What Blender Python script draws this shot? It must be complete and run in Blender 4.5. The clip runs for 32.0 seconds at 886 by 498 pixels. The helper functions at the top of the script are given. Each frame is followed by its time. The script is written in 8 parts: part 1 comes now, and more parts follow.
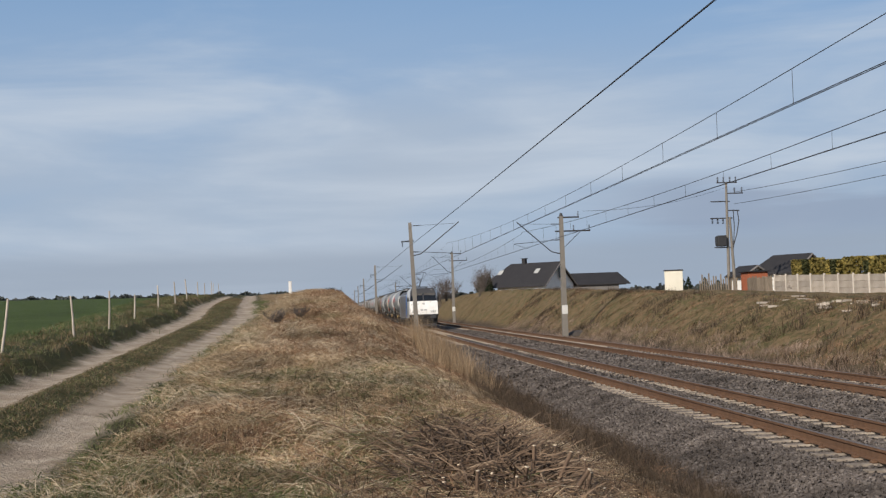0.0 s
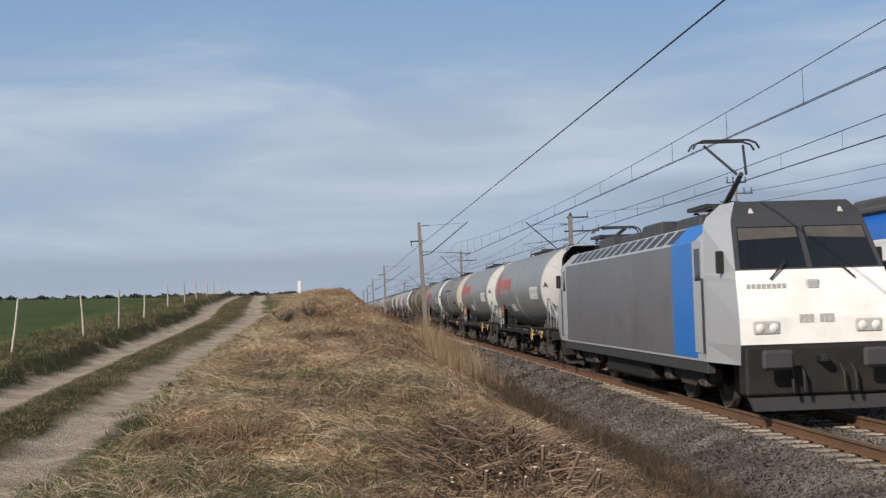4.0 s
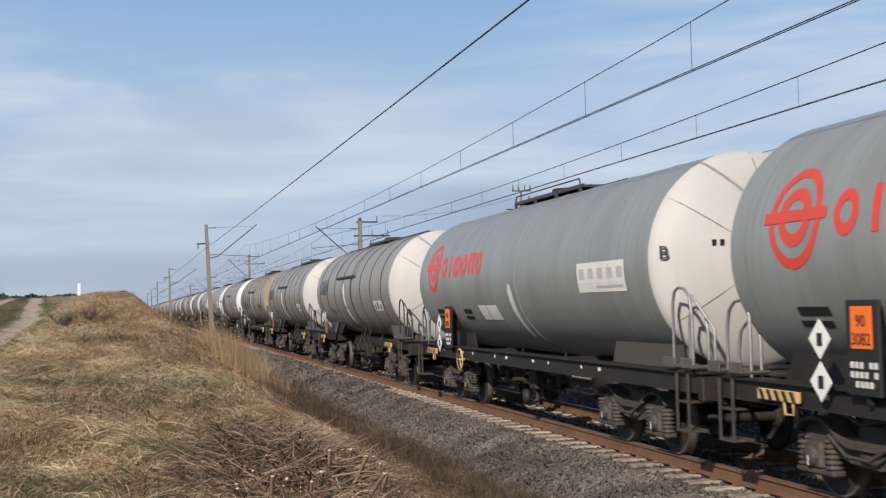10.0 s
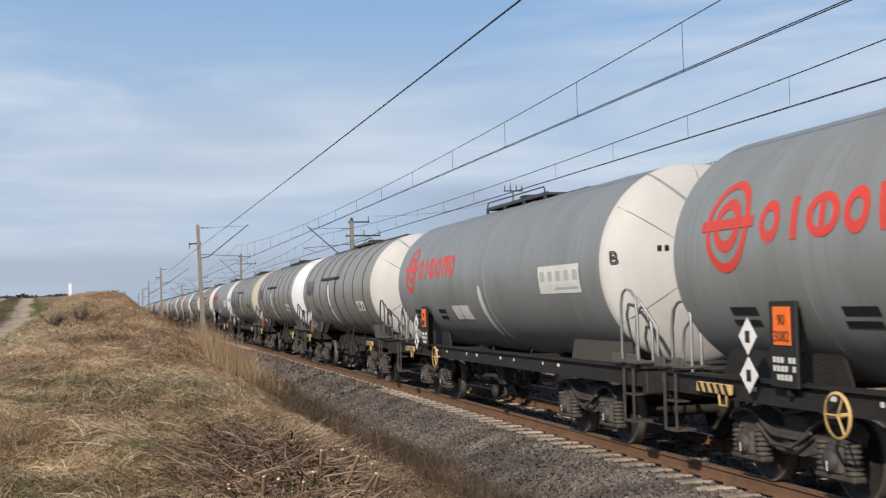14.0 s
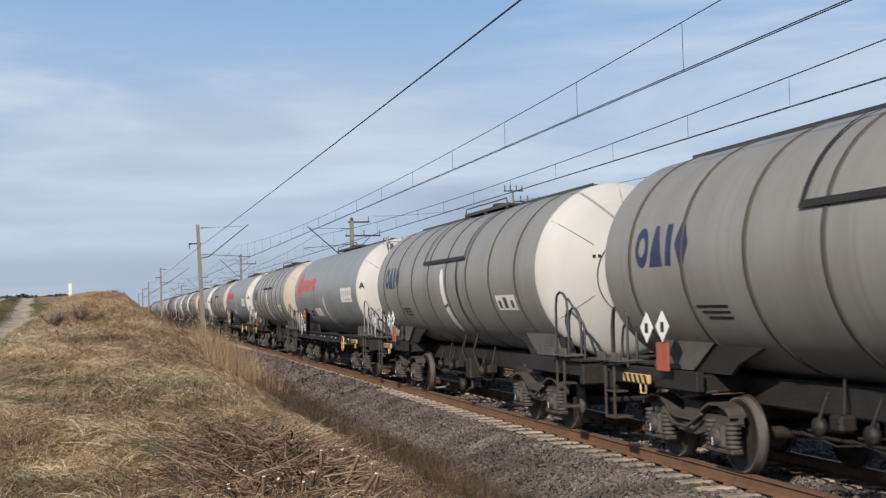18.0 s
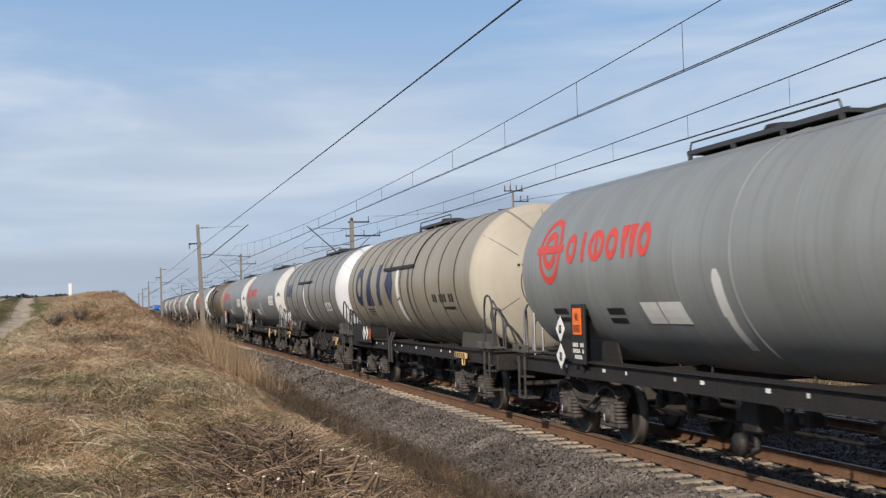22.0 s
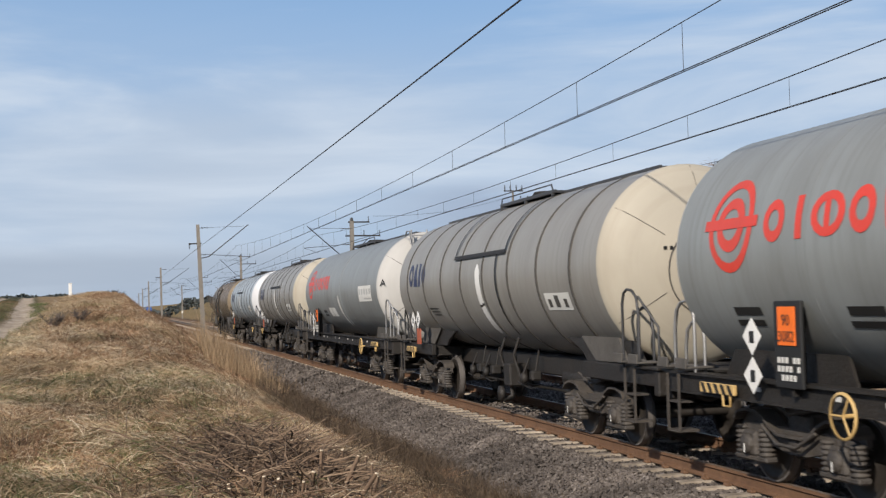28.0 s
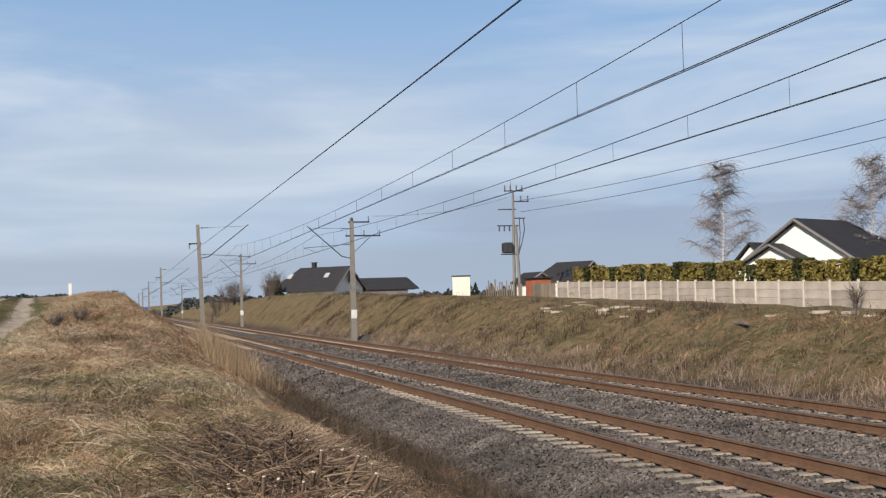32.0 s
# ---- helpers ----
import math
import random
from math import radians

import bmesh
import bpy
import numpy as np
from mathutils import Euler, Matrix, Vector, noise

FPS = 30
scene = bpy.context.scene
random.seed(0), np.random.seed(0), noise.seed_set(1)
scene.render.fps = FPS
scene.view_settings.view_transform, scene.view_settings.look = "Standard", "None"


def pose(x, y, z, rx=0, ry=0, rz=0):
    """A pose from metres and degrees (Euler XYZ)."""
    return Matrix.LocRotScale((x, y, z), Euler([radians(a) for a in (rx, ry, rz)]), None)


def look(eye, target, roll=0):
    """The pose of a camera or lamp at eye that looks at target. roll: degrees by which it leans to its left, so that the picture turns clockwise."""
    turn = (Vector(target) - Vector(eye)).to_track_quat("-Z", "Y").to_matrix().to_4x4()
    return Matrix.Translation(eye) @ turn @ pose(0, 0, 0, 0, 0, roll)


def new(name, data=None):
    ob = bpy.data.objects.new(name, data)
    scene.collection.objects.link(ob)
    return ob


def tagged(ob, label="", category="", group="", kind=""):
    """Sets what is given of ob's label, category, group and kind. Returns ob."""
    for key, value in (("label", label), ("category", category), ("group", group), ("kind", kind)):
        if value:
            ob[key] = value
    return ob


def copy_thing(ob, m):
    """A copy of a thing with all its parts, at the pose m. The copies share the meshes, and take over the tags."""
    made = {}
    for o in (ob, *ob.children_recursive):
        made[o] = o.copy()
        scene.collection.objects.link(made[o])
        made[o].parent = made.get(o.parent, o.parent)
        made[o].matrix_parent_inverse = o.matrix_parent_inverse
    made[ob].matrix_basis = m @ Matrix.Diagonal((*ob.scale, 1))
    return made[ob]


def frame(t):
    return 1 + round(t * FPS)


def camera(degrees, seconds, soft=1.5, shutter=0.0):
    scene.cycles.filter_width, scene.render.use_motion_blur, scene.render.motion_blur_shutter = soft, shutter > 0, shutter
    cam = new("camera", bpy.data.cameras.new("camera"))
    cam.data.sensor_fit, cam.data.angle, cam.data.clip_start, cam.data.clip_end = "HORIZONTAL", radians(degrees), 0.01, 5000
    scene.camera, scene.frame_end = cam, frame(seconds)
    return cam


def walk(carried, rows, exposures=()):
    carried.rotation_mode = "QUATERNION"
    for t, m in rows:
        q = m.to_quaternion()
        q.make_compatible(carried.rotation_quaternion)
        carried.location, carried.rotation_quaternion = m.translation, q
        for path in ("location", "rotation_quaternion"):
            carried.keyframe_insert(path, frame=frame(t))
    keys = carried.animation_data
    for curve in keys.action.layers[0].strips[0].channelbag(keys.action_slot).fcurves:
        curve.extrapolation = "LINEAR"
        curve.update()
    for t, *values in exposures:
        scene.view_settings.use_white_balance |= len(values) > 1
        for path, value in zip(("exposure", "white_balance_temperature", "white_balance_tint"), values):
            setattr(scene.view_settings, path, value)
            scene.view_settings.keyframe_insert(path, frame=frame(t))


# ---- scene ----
# World: x to the right of the line, y along the line away from the camera, z = 0 at rail top.
EYE = Vector((0.0, 0.0, 2.148))
NEAR, FAR = 8.0125, 12.6016          # track centres
cam = camera(39.5, 32.0, soft=1.3, shutter=0.06)


def aim(yaw, pitch, roll):
    y, p = radians(yaw), radians(pitch)
    d = Vector((math.sin(y) * math.cos(p), math.cos(y) * math.cos(p), math.sin(p)))
    return look(EYE, EYE + d * 10, roll)


PATH = [
    (0.0, 4.85, 2.59, -1.87), (1.0, 4.80, 2.59, -1.84), (2.0, 4.71, 2.593, -1.84), (3.0, 4.59, 2.593, -1.83),
    (3.5, 4.52, 2.595, -1.82), (5.5, 4.105, 2.61, -1.70), (6.0, 4.02, 2.615, -1.69), (6.5, 3.95, 2.605, -1.66),
    (6.7, 3.97, 2.61, -1.65), (6.8, 4.72, 2.615, -1.60), (6.9, 6.40, 2.63, -1.46), (7.0, 7.62, 2.635, -1.36),
    (7.1, 9.80, 2.61, -1.355), (7.2, 11.05, 2.59, -1.355), (7.3, 12.62, 2.575, -1.36), (7.4, 13.24, 2.568, -1.365),
    (7.5, 13.38, 2.564, -1.37), (7.7, 13.50, 2.555, -1.40), (8.0, 13.642, 2.542, -1.435), (9.0, 13.917, 2.533, -1.457),
    (10.0, 14.20, 2.518, -1.495), (11.0, 14.388, 2.515, -1.50), (12.0, 14.478, 2.509, -1.51), (13.0, 14.56, 2.508, -1.51),
    (14.0, 14.58, 2.508, -1.505), (20.0, 14.58, 2.508, -1.503), (32.0, 14.58, 2.508, -1.503)]
walk(cam, [(t, aim(a, b, c)) for t, a, b, c in PATH], exposures=[(0.0, -0.16), (7.3, -0.16), (9.0, 0.08), (32.0, 0.08)])

# ---- sky, sun, exposure ----
SUN_DIR = Vector((-0.55, -0.62, 0.51)).normalized()      # towards the sun
world = bpy.data.worlds.new("sky")
scene.world = world
world.use_nodes = True
wt = world.node_tree
wt.nodes.clear()


def wnode(kind, **kw):
    n = wt.nodes.new(kind)
    for k, v in kw.items():
        n.inputs[k].default_value = v
    return n


w_out = wnode("ShaderNodeOutputWorld")
w_bg = wnode("ShaderNodeBackground", Strength=0.085)
w_sky = wt.nodes.new("ShaderNodeTexSky")
w_sky.sky_type, w_sky.sun_disc = "NISHITA", False
w_sky.sun_elevation = math.asin(SUN_DIR.z)
w_sky.sun_rotation = math.atan2(SUN_DIR.x, SUN_DIR.y)
w_sky.air_density, w_sky.dust_density, w_sky.ozone_density = 1.0, 1.2, 1.5
w_tc = wt.nodes.new("ShaderNodeTexCoord")


w_sep = wt.nodes.new("ShaderNodeSeparateXYZ")
wt.links.new(w_tc.outputs["Generated"], w_sep.inputs[0])
w_az = wt.nodes.new("ShaderNodeMath")
w_az.operation = "ARCTAN2"
wt.links.new(w_sep.outputs["X"], w_az.inputs[0])
wt.links.new(w_sep.outputs["Y"], w_az.inputs[1])


def wramp(src, lo, hi, a=0.0, b=1.0):
    r = wnode("ShaderNodeMapRange")
    r.interpolation_type = "SMOOTHSTEP"
    for k, v in (("From Min", lo), ("From Max", hi), ("To Min", a), ("To Max", b)):
        r.inputs[k].default_value = v
    wt.links.new(src, r.inputs["Value"])
    return r.outputs[0]


def wtimes(a, b):
    m = wt.nodes.new("ShaderNodeMath")
    m.operation = "MULTIPLY"
    wt.links.new(a, m.inputs[0])
    wt.links.new(b, m.inputs[1])
    return m.outputs[0]


def wnoise(scale, rot, size, detail, lo, hi, a, b):
    """Drawn-out unevenness of thin cloud, from a to b."""
    mp = wt.nodes.new("ShaderNodeMapping")
    mp.inputs["Scale"].default_value, mp.inputs["Rotation"].default_value = scale, rot
    n = wnode("ShaderNodeTexNoise", Scale=size, Detail=detail, Roughness=0.55, Distortion=0.4)
    wt.links.new(w_tc.outputs["Generated"], mp.inputs["Vector"])
    wt.links.new(mp.outputs[0], n.inputs["Vector"])
    return wramp(n.outputs[0], lo, hi, a, b)


def wover(base, colour, factor):
    """One layer of cloud laid over the sky."""
    mx = wt.nodes.new("ShaderNodeMix")
    mx.data_type = "RGBA"
    mx.inputs["B"].default_value = (*colour, 1)
    wt.links.new(factor, mx.inputs["Factor"])
    wt.links.new(base, mx.inputs["A"])
    return mx.outputs["Result"]


SKY_TINT = wt.nodes.new("ShaderNodeMix")
SKY_TINT.data_type, SKY_TINT.blend_type = "RGBA", "MULTIPLY"
SKY_TINT.inputs["Factor"].default_value = 1.0
SKY_TINT.inputs["B"].default_value = (0.93, 1.0, 1.14, 1)
wt.links.new(w_sky.outputs[0], SKY_TINT.inputs["A"])
w_z, w_a = w_sep.outputs["Z"], w_az.outputs[0]
c1 = wover(SKY_TINT.outputs["Result"], (2.9, 5.2, 8.6), wramp(w_z, 0.45, 0.20, 0.0, 0.75))
c1 = wover(c1, (5.6, 6.55, 7.9), wtimes(wramp(w_z, 0.30, 0.10, 0.0, 1.0), wtimes(wnoise((1.0, 1.0, 3.0), (0, 0, 0.5), 1.4, 4.0, 0.3, 0.7, 0.5, 1.0), wramp(w_a, 0.05, 0.42, 1.0, 0.6))))
c1 = wover(c1, (7.3, 8.2, 9.4), wtimes(wramp(w_z, 0.40, 0.15, 0.4, 0.85), wnoise((1.1, 1.1, 6.5), (0.06, -0.05, 0.2), 2.3, 10.0, 0.40, 0.72, 0.0, 1.0)))
c1 = wover(c1, (3.8, 4.6, 6.1), wtimes(wtimes(wramp(w_z, 0.105, 0.085), wramp(w_z, 0.035, 0.06, 0.35, 0.75)), wtimes(wramp(w_a, 0.16, 0.30), wnoise((1.0, 1.0, 16.0), (0.0, 0.02, 1.1), 2.4, 6.0, 0.36, 0.56, 0.3, 1.0))))
c1 = wover(c1, (4.3, 5.1, 6.3), wtimes(wramp(w_z, 0.058, 0.036, 0.0, 0.8), wnoise((1.0, 1.0, 14.0), (0, 0, 0.3), 2.0, 5.0, 0.3, 0.6, 0.7, 1.0)))
wt.links.new(c1, w_bg.inputs["Color"])
wt.links.new(w_bg.outputs[0], w_out.inputs[0])

sun = new("sun", bpy.data.lights.new("sun", "SUN"))
sun.data.energy, sun.data.angle, sun.data.color = 4.9, radians(0.6), (1.0, 0.905, 0.79)
sun.matrix_world = look(SUN_DIR * 300, (0, 0, 0))
scene.view_settings.exposure = 0.0


# ---- materials ----
def mat(name, base, rough=0.6, metal=0.0, var=0.15, scale=4.0, bump=0.0, bump_scale=None, tint=None, tint_scale=0.6,
        tint_amt=0.5, stretch=(1, 1, 1), rand=0.0, spec=0.4, coords="Object"):
    """Principled material with two scales of variation, relief and per-object spread."""
    m = bpy.data.materials.new(name)
    m.use_nodes = True
    nt = m.node_tree
    b = nt.nodes["Principled BSDF"]
    b.inputs["Roughness"].default_value, b.inputs["Metallic"].default_value = rough, metal
    b.inputs["Specular IOR Level"].default_value = spec

    def nd(kind, **kw):
        n = nt.nodes.new(kind)
        for k, v in kw.items():
            n.inputs[k].default_value = v
        return n

    tc = nd("ShaderNodeTexCoord")
    if coords == "World":
        geo = nd("ShaderNodeNewGeometry")
        src = geo.outputs["Position"]
    else:
        src = tc.outputs["Object"]
    mp = nd("ShaderNodeMapping", Scale=stretch)
    nt.links.new(src, mp.inputs["Vector"])
    fine = nd("ShaderNodeTexNoise", Scale=scale, Detail=6.0, Roughness=0.65)
    nt.links.new(mp.outputs[0], fine.inputs["Vector"])
    col = nd("ShaderNodeMix")
    col.data_type = "RGBA"
    lo = [c * (1 - var * 1.6) for c in base]
    hi = [min(1.0, c * (1 + var * 1.6)) for c in base]
    col.inputs["A"].default_value, col.inputs["B"].default_value = (*lo, 1), (*hi, 1)
    nt.links.new(fine.outputs[0], col.inputs["Factor"])
    last = col.outputs["Result"]
    if tint:
        big = nd("ShaderNodeTexNoise", Scale=tint_scale, Detail=4.0, Roughness=0.6)
        nt.links.new(mp.outputs[0], big.inputs["Vector"])
        rmp = nd("ShaderNodeMapRange")
        rmp.inputs["From Min"].default_value, rmp.inputs["From Max"].default_value = 0.42, 0.68
        rmp.inputs["To Max"].default_value = tint_amt
        nt.links.new(big.outputs[0], rmp.inputs["Value"])
        mx = nd("ShaderNodeMix")
        mx.data_type = "RGBA"
        mx.inputs["B"].default_value = (*tint, 1)
        nt.links.new(rmp.outputs[0], mx.inputs["Factor"])
        nt.links.new(last, mx.inputs["A"])
        last = mx.outputs["Result"]
    if rand:
        oi = nd("ShaderNodeObjectInfo")
        mr = nd("ShaderNodeMapRange")
        mr.inputs["To Min"].default_value, mr.inputs["To Max"].default_value = 1 - rand, 1 + rand
        nt.links.new(oi.outputs["Random"], mr.inputs["Value"])
        hsv = nd("ShaderNodeHueSaturation")
        nt.links.new(mr.outputs[0], hsv.inputs["Value"])
        nt.links.new(last, hsv.inputs["Color"])
        last = hsv.outputs[0]
    nt.links.new(last, b.inputs["Base Color"])
    if bump:
        bn = nd("ShaderNodeTexNoise", Scale=bump_scale or scale * 3, Detail=5.0)
        nt.links.new(mp.outputs[0], bn.inputs["Vector"])
        bp = nd("ShaderNodeBump", Strength=min(1.0, bump), Distance=0.05)
        nt.links.new(bn.outputs[0], bp.inputs["Height"])
        nt.links.new(bp.outputs[0], b.inputs["Normal"])
    return m


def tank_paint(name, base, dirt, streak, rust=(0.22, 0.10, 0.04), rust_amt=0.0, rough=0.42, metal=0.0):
    """Weathered tank paint: vertical runs, blotches and, where asked, a rust tint stronger towards the top."""
    m = mat(name, base, rough, metal, 0.08, 1.5, 0.05, 20, tint=dirt, tint_scale=0.9, tint_amt=0.45, stretch=(0.5, 1.0, 0.5), rand=0.06)
    nt = m.node_tree
    b = nt.nodes["Principled BSDF"]
    last = b.inputs["Base Color"].links[0].from_socket
    tc = nt.nodes.new("ShaderNodeTexCoord")
    mp = nt.nodes.new("ShaderNodeMapping")
    mp.inputs["Scale"].default_value = (0.15, 6.5, 0.22)
    n = nt.nodes.new("ShaderNodeTexNoise")
    n.inputs["Scale"].default_value, n.inputs["Detail"].default_value = 1.6, 6.0
    r = nt.nodes.new("ShaderNodeMapRange")
    r.inputs["From Min"].default_value, r.inputs["From Max"].default_value, r.inputs["To Max"].default_value = 0.5, 0.75, streak
    mx = nt.nodes.new("ShaderNodeMix")
    mx.data_type = "RGBA"
    mx.inputs["B"].default_value = (*dirt, 1)
    nt.links.new(tc.outputs["Object"], mp.inputs["Vector"])
    nt.links.new(mp.outputs[0], n.inputs["Vector"])
    nt.links.new(n.outputs[0], r.inputs["Value"])
    nt.links.new(r.outputs[0], mx.inputs["Factor"])
    nt.links.new(last, mx.inputs["A"])
    last = mx.outputs["Result"]
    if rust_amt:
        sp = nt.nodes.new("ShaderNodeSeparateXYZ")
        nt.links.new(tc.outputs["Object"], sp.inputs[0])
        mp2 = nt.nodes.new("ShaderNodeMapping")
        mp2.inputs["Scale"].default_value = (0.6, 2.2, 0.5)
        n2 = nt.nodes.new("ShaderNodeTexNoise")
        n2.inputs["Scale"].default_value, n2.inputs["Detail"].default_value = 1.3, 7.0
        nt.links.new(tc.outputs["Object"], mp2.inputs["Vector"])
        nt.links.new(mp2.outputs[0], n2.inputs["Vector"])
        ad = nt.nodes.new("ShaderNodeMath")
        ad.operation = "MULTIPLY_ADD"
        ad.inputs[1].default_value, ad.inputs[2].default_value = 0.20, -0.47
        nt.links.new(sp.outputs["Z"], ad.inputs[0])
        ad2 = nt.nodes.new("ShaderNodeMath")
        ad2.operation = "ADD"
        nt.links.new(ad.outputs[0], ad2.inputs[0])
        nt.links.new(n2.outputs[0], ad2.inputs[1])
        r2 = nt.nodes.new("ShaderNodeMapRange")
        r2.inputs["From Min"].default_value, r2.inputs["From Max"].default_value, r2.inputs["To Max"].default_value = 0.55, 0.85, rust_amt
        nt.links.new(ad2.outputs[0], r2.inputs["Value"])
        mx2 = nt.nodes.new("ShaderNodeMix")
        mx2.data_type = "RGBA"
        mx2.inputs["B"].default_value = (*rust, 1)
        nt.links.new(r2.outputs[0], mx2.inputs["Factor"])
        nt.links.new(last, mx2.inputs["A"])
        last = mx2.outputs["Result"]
    nt.links.new(last, b.inputs["Base Color"])
    dn = nt.nodes.new("ShaderNodeTexNoise")
    dn.inputs["Scale"].default_value, dn.inputs["Detail"].default_value = 0.9, 2.0
    nt.links.new(tc.outputs["Object"], dn.inputs["Vector"])
    db = nt.nodes.new("ShaderNodeBump")
    db.inputs["Strength"].default_value, db.inputs["Distance"].default_value = 0.35, 0.06
    nt.links.new(dn.outputs[0], db.inputs["Height"])
    if b.inputs["Normal"].links:
        nt.links.new(b.inputs["Normal"].links[0].from_socket, db.inputs["Normal"])
    nt.links.new(db.outputs[0], b.inputs["Normal"])
    return m


M = dict(
    e_body=tank_paint("blue_grey_tank_paint", (0.22, 0.233, 0.231), (0.14, 0.139, 0.128), 0.5),
    g_body=tank_paint("grey_tank_paint", (0.24, 0.232, 0.213), (0.15, 0.14, 0.124), 0.45),
    g_blue=tank_paint("light_blue_grey_tank_paint", (0.29, 0.33, 0.36), (0.20, 0.21, 0.21), 0.2),
    g_tan=tank_paint("tan_grey_tank_paint", (0.27, 0.24, 0.185), (0.16, 0.13, 0.09), 0.5),
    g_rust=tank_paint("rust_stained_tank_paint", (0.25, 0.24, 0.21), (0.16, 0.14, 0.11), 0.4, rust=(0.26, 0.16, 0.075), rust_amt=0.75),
    # the tint turns the brown barrel more orange towards its top
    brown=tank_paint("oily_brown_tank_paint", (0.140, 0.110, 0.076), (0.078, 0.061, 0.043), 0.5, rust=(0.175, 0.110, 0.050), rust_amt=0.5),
    end_white=tank_paint("white_end_paint", (0.45, 0.44, 0.42), (0.35, 0.335, 0.305), 0.3, rough=0.6),
    end_metal=tank_paint("bare_white_end_paint", (0.53, 0.535, 0.55), (0.50, 0.50, 0.50), 0.2, rough=0.45),
    end_cream=tank_paint("cream_end_paint", (0.37, 0.335, 0.27), (0.27, 0.23, 0.175), 0.35, rough=0.6),
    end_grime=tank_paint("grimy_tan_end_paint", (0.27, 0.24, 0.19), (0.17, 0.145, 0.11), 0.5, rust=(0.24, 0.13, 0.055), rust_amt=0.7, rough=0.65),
    end_tan=tank_paint("stained_tan_end_paint", (0.195, 0.152, 0.10), (0.14, 0.11, 0.078), 0.5, rough=0.6),
    # hoops drawn darker than the barrel paint they sit on
    hoop_grey=mat("dark_grey_hoop", (0.06, 0.055, 0.048), 0.8, 0.0, 0.2, 2.0),
    hoop_brown=mat("dark_brown_hoop", (0.070, 0.056, 0.041), 0.85, 0.0, 0.2, 2.0),
    saddle=mat("dusty_grey_saddle_paint", (0.085, 0.078, 0.070), 0.75, 0.0, 0.3, 4.0, 0.2, 25, tint=(0.05, 0.045, 0.04), tint_scale=1.6, tint_amt=0.6),
    chassis=mat("oily_black_steel", (0.017, 0.0155, 0.014), 0.62, 0.0, 0.3, 6.0, 0.3, 30, tint=(0.03, 0.024, 0.02), tint_scale=2.0, tint_amt=0.6),
    bogie=mat("brake_dust_steel", (0.052, 0.046, 0.041), 0.65, 0.0, 0.45, 7.0, 0.3, 30, tint=(0.085, 0.07, 0.056), tint_scale=3.0, tint_amt=0.6),
    wheel=mat("worn_wheel_steel", (0.036, 0.031, 0.027), 0.55, 0.2, 0.2, 8.0),
    tread=mat("bright_wheel_tread", (0.17, 0.155, 0.145), 0.4, 0.35, 0.1, 8.0),
    rail_side=mat("rusty_rail", (0.125, 0.068, 0.038), 0.8, 0.0, 0.3, 8.0, 0.3, 40, tint=(0.19, 0.105, 0.058), tint_scale=2.0, coords="World"),
    rail_top=mat("polished_rail_head", (0.22, 0.165, 0.125), 0.5, 0.55, 0.15, 3.0, coords="World"),
    sleeper=mat("weathered_concrete_sleeper", (0.37, 0.315, 0.25), 0.85, 0.0, 0.25, 6.0, 0.3, 40, tint=(0.15, 0.115, 0.085), tint_scale=3.5, tint_amt=0.7, rand=0.25),
    concrete=mat("grey_concrete", (0.215, 0.195, 0.168), 0.85, 0.0, 0.15, 3.0, 0.25, 30, tint=(0.16, 0.145, 0.125), tint_scale=0.8, tint_amt=0.6),
    galv=mat("galvanised_steel", (0.30, 0.30, 0.30), 0.5, 0.6, 0.15, 5.0),
    dark_steel=mat("dark_painted_steel", (0.05, 0.05, 0.052), 0.5, 0.2, 0.2, 5.0),
    wire=mat("overhead_wire", (0.045, 0.04, 0.04), 0.5, 0.5, 0.1, 2.0),
    white=mat("white_paint", (0.74, 0.73, 0.70), 0.45, 0.0, 0.06, 3.0, tint=(0.5, 0.48, 0.43), tint_amt=0.3),
    decal_white=mat("white_marking", (0.66, 0.65, 0.61), 0.5, 0.0, 0.08, 5.0, tint=(0.4, 0.39, 0.36), tint_amt=0.35),
    red=mat("red_marking", (0.62, 0.055, 0.035), 0.45, 0.0, 0.1, 3.0, tint=(0.36, 0.07, 0.05), tint_amt=0.4),
    navy=mat("dark_blue_marking", (0.016, 0.024, 0.075), 0.45, 0.0, 0.15, 3.0, tint=(0.05, 0.053, 0.075), tint_amt=0.4),
    black=mat("black_marking", (0.018, 0.018, 0.018), 0.5, 0.0, 0.1, 3.0),
    orange=mat("orange_plate", (0.80, 0.16, 0.02), 0.5, 0.0, 0.08, 6.0),
    rust_plate=mat("faded_orange_plate", (0.32, 0.085, 0.045), 0.6, 0.0, 0.25, 8.0),
    yellow=mat("yellow_paint", (0.58, 0.40, 0.165), 0.5, 0.0, 0.15, 8.0, tint=(0.3, 0.17, 0.06), tint_amt=0.5),
    grey_plate=mat("grey_data_plate", (0.42, 0.42, 0.40), 0.5, 0.0, 0.1, 6.0),
    glass=mat("dark_window_glass", (0.012, 0.014, 0.016), 0.06, 0.0, 0.1, 1.0, spec=0.7),
)


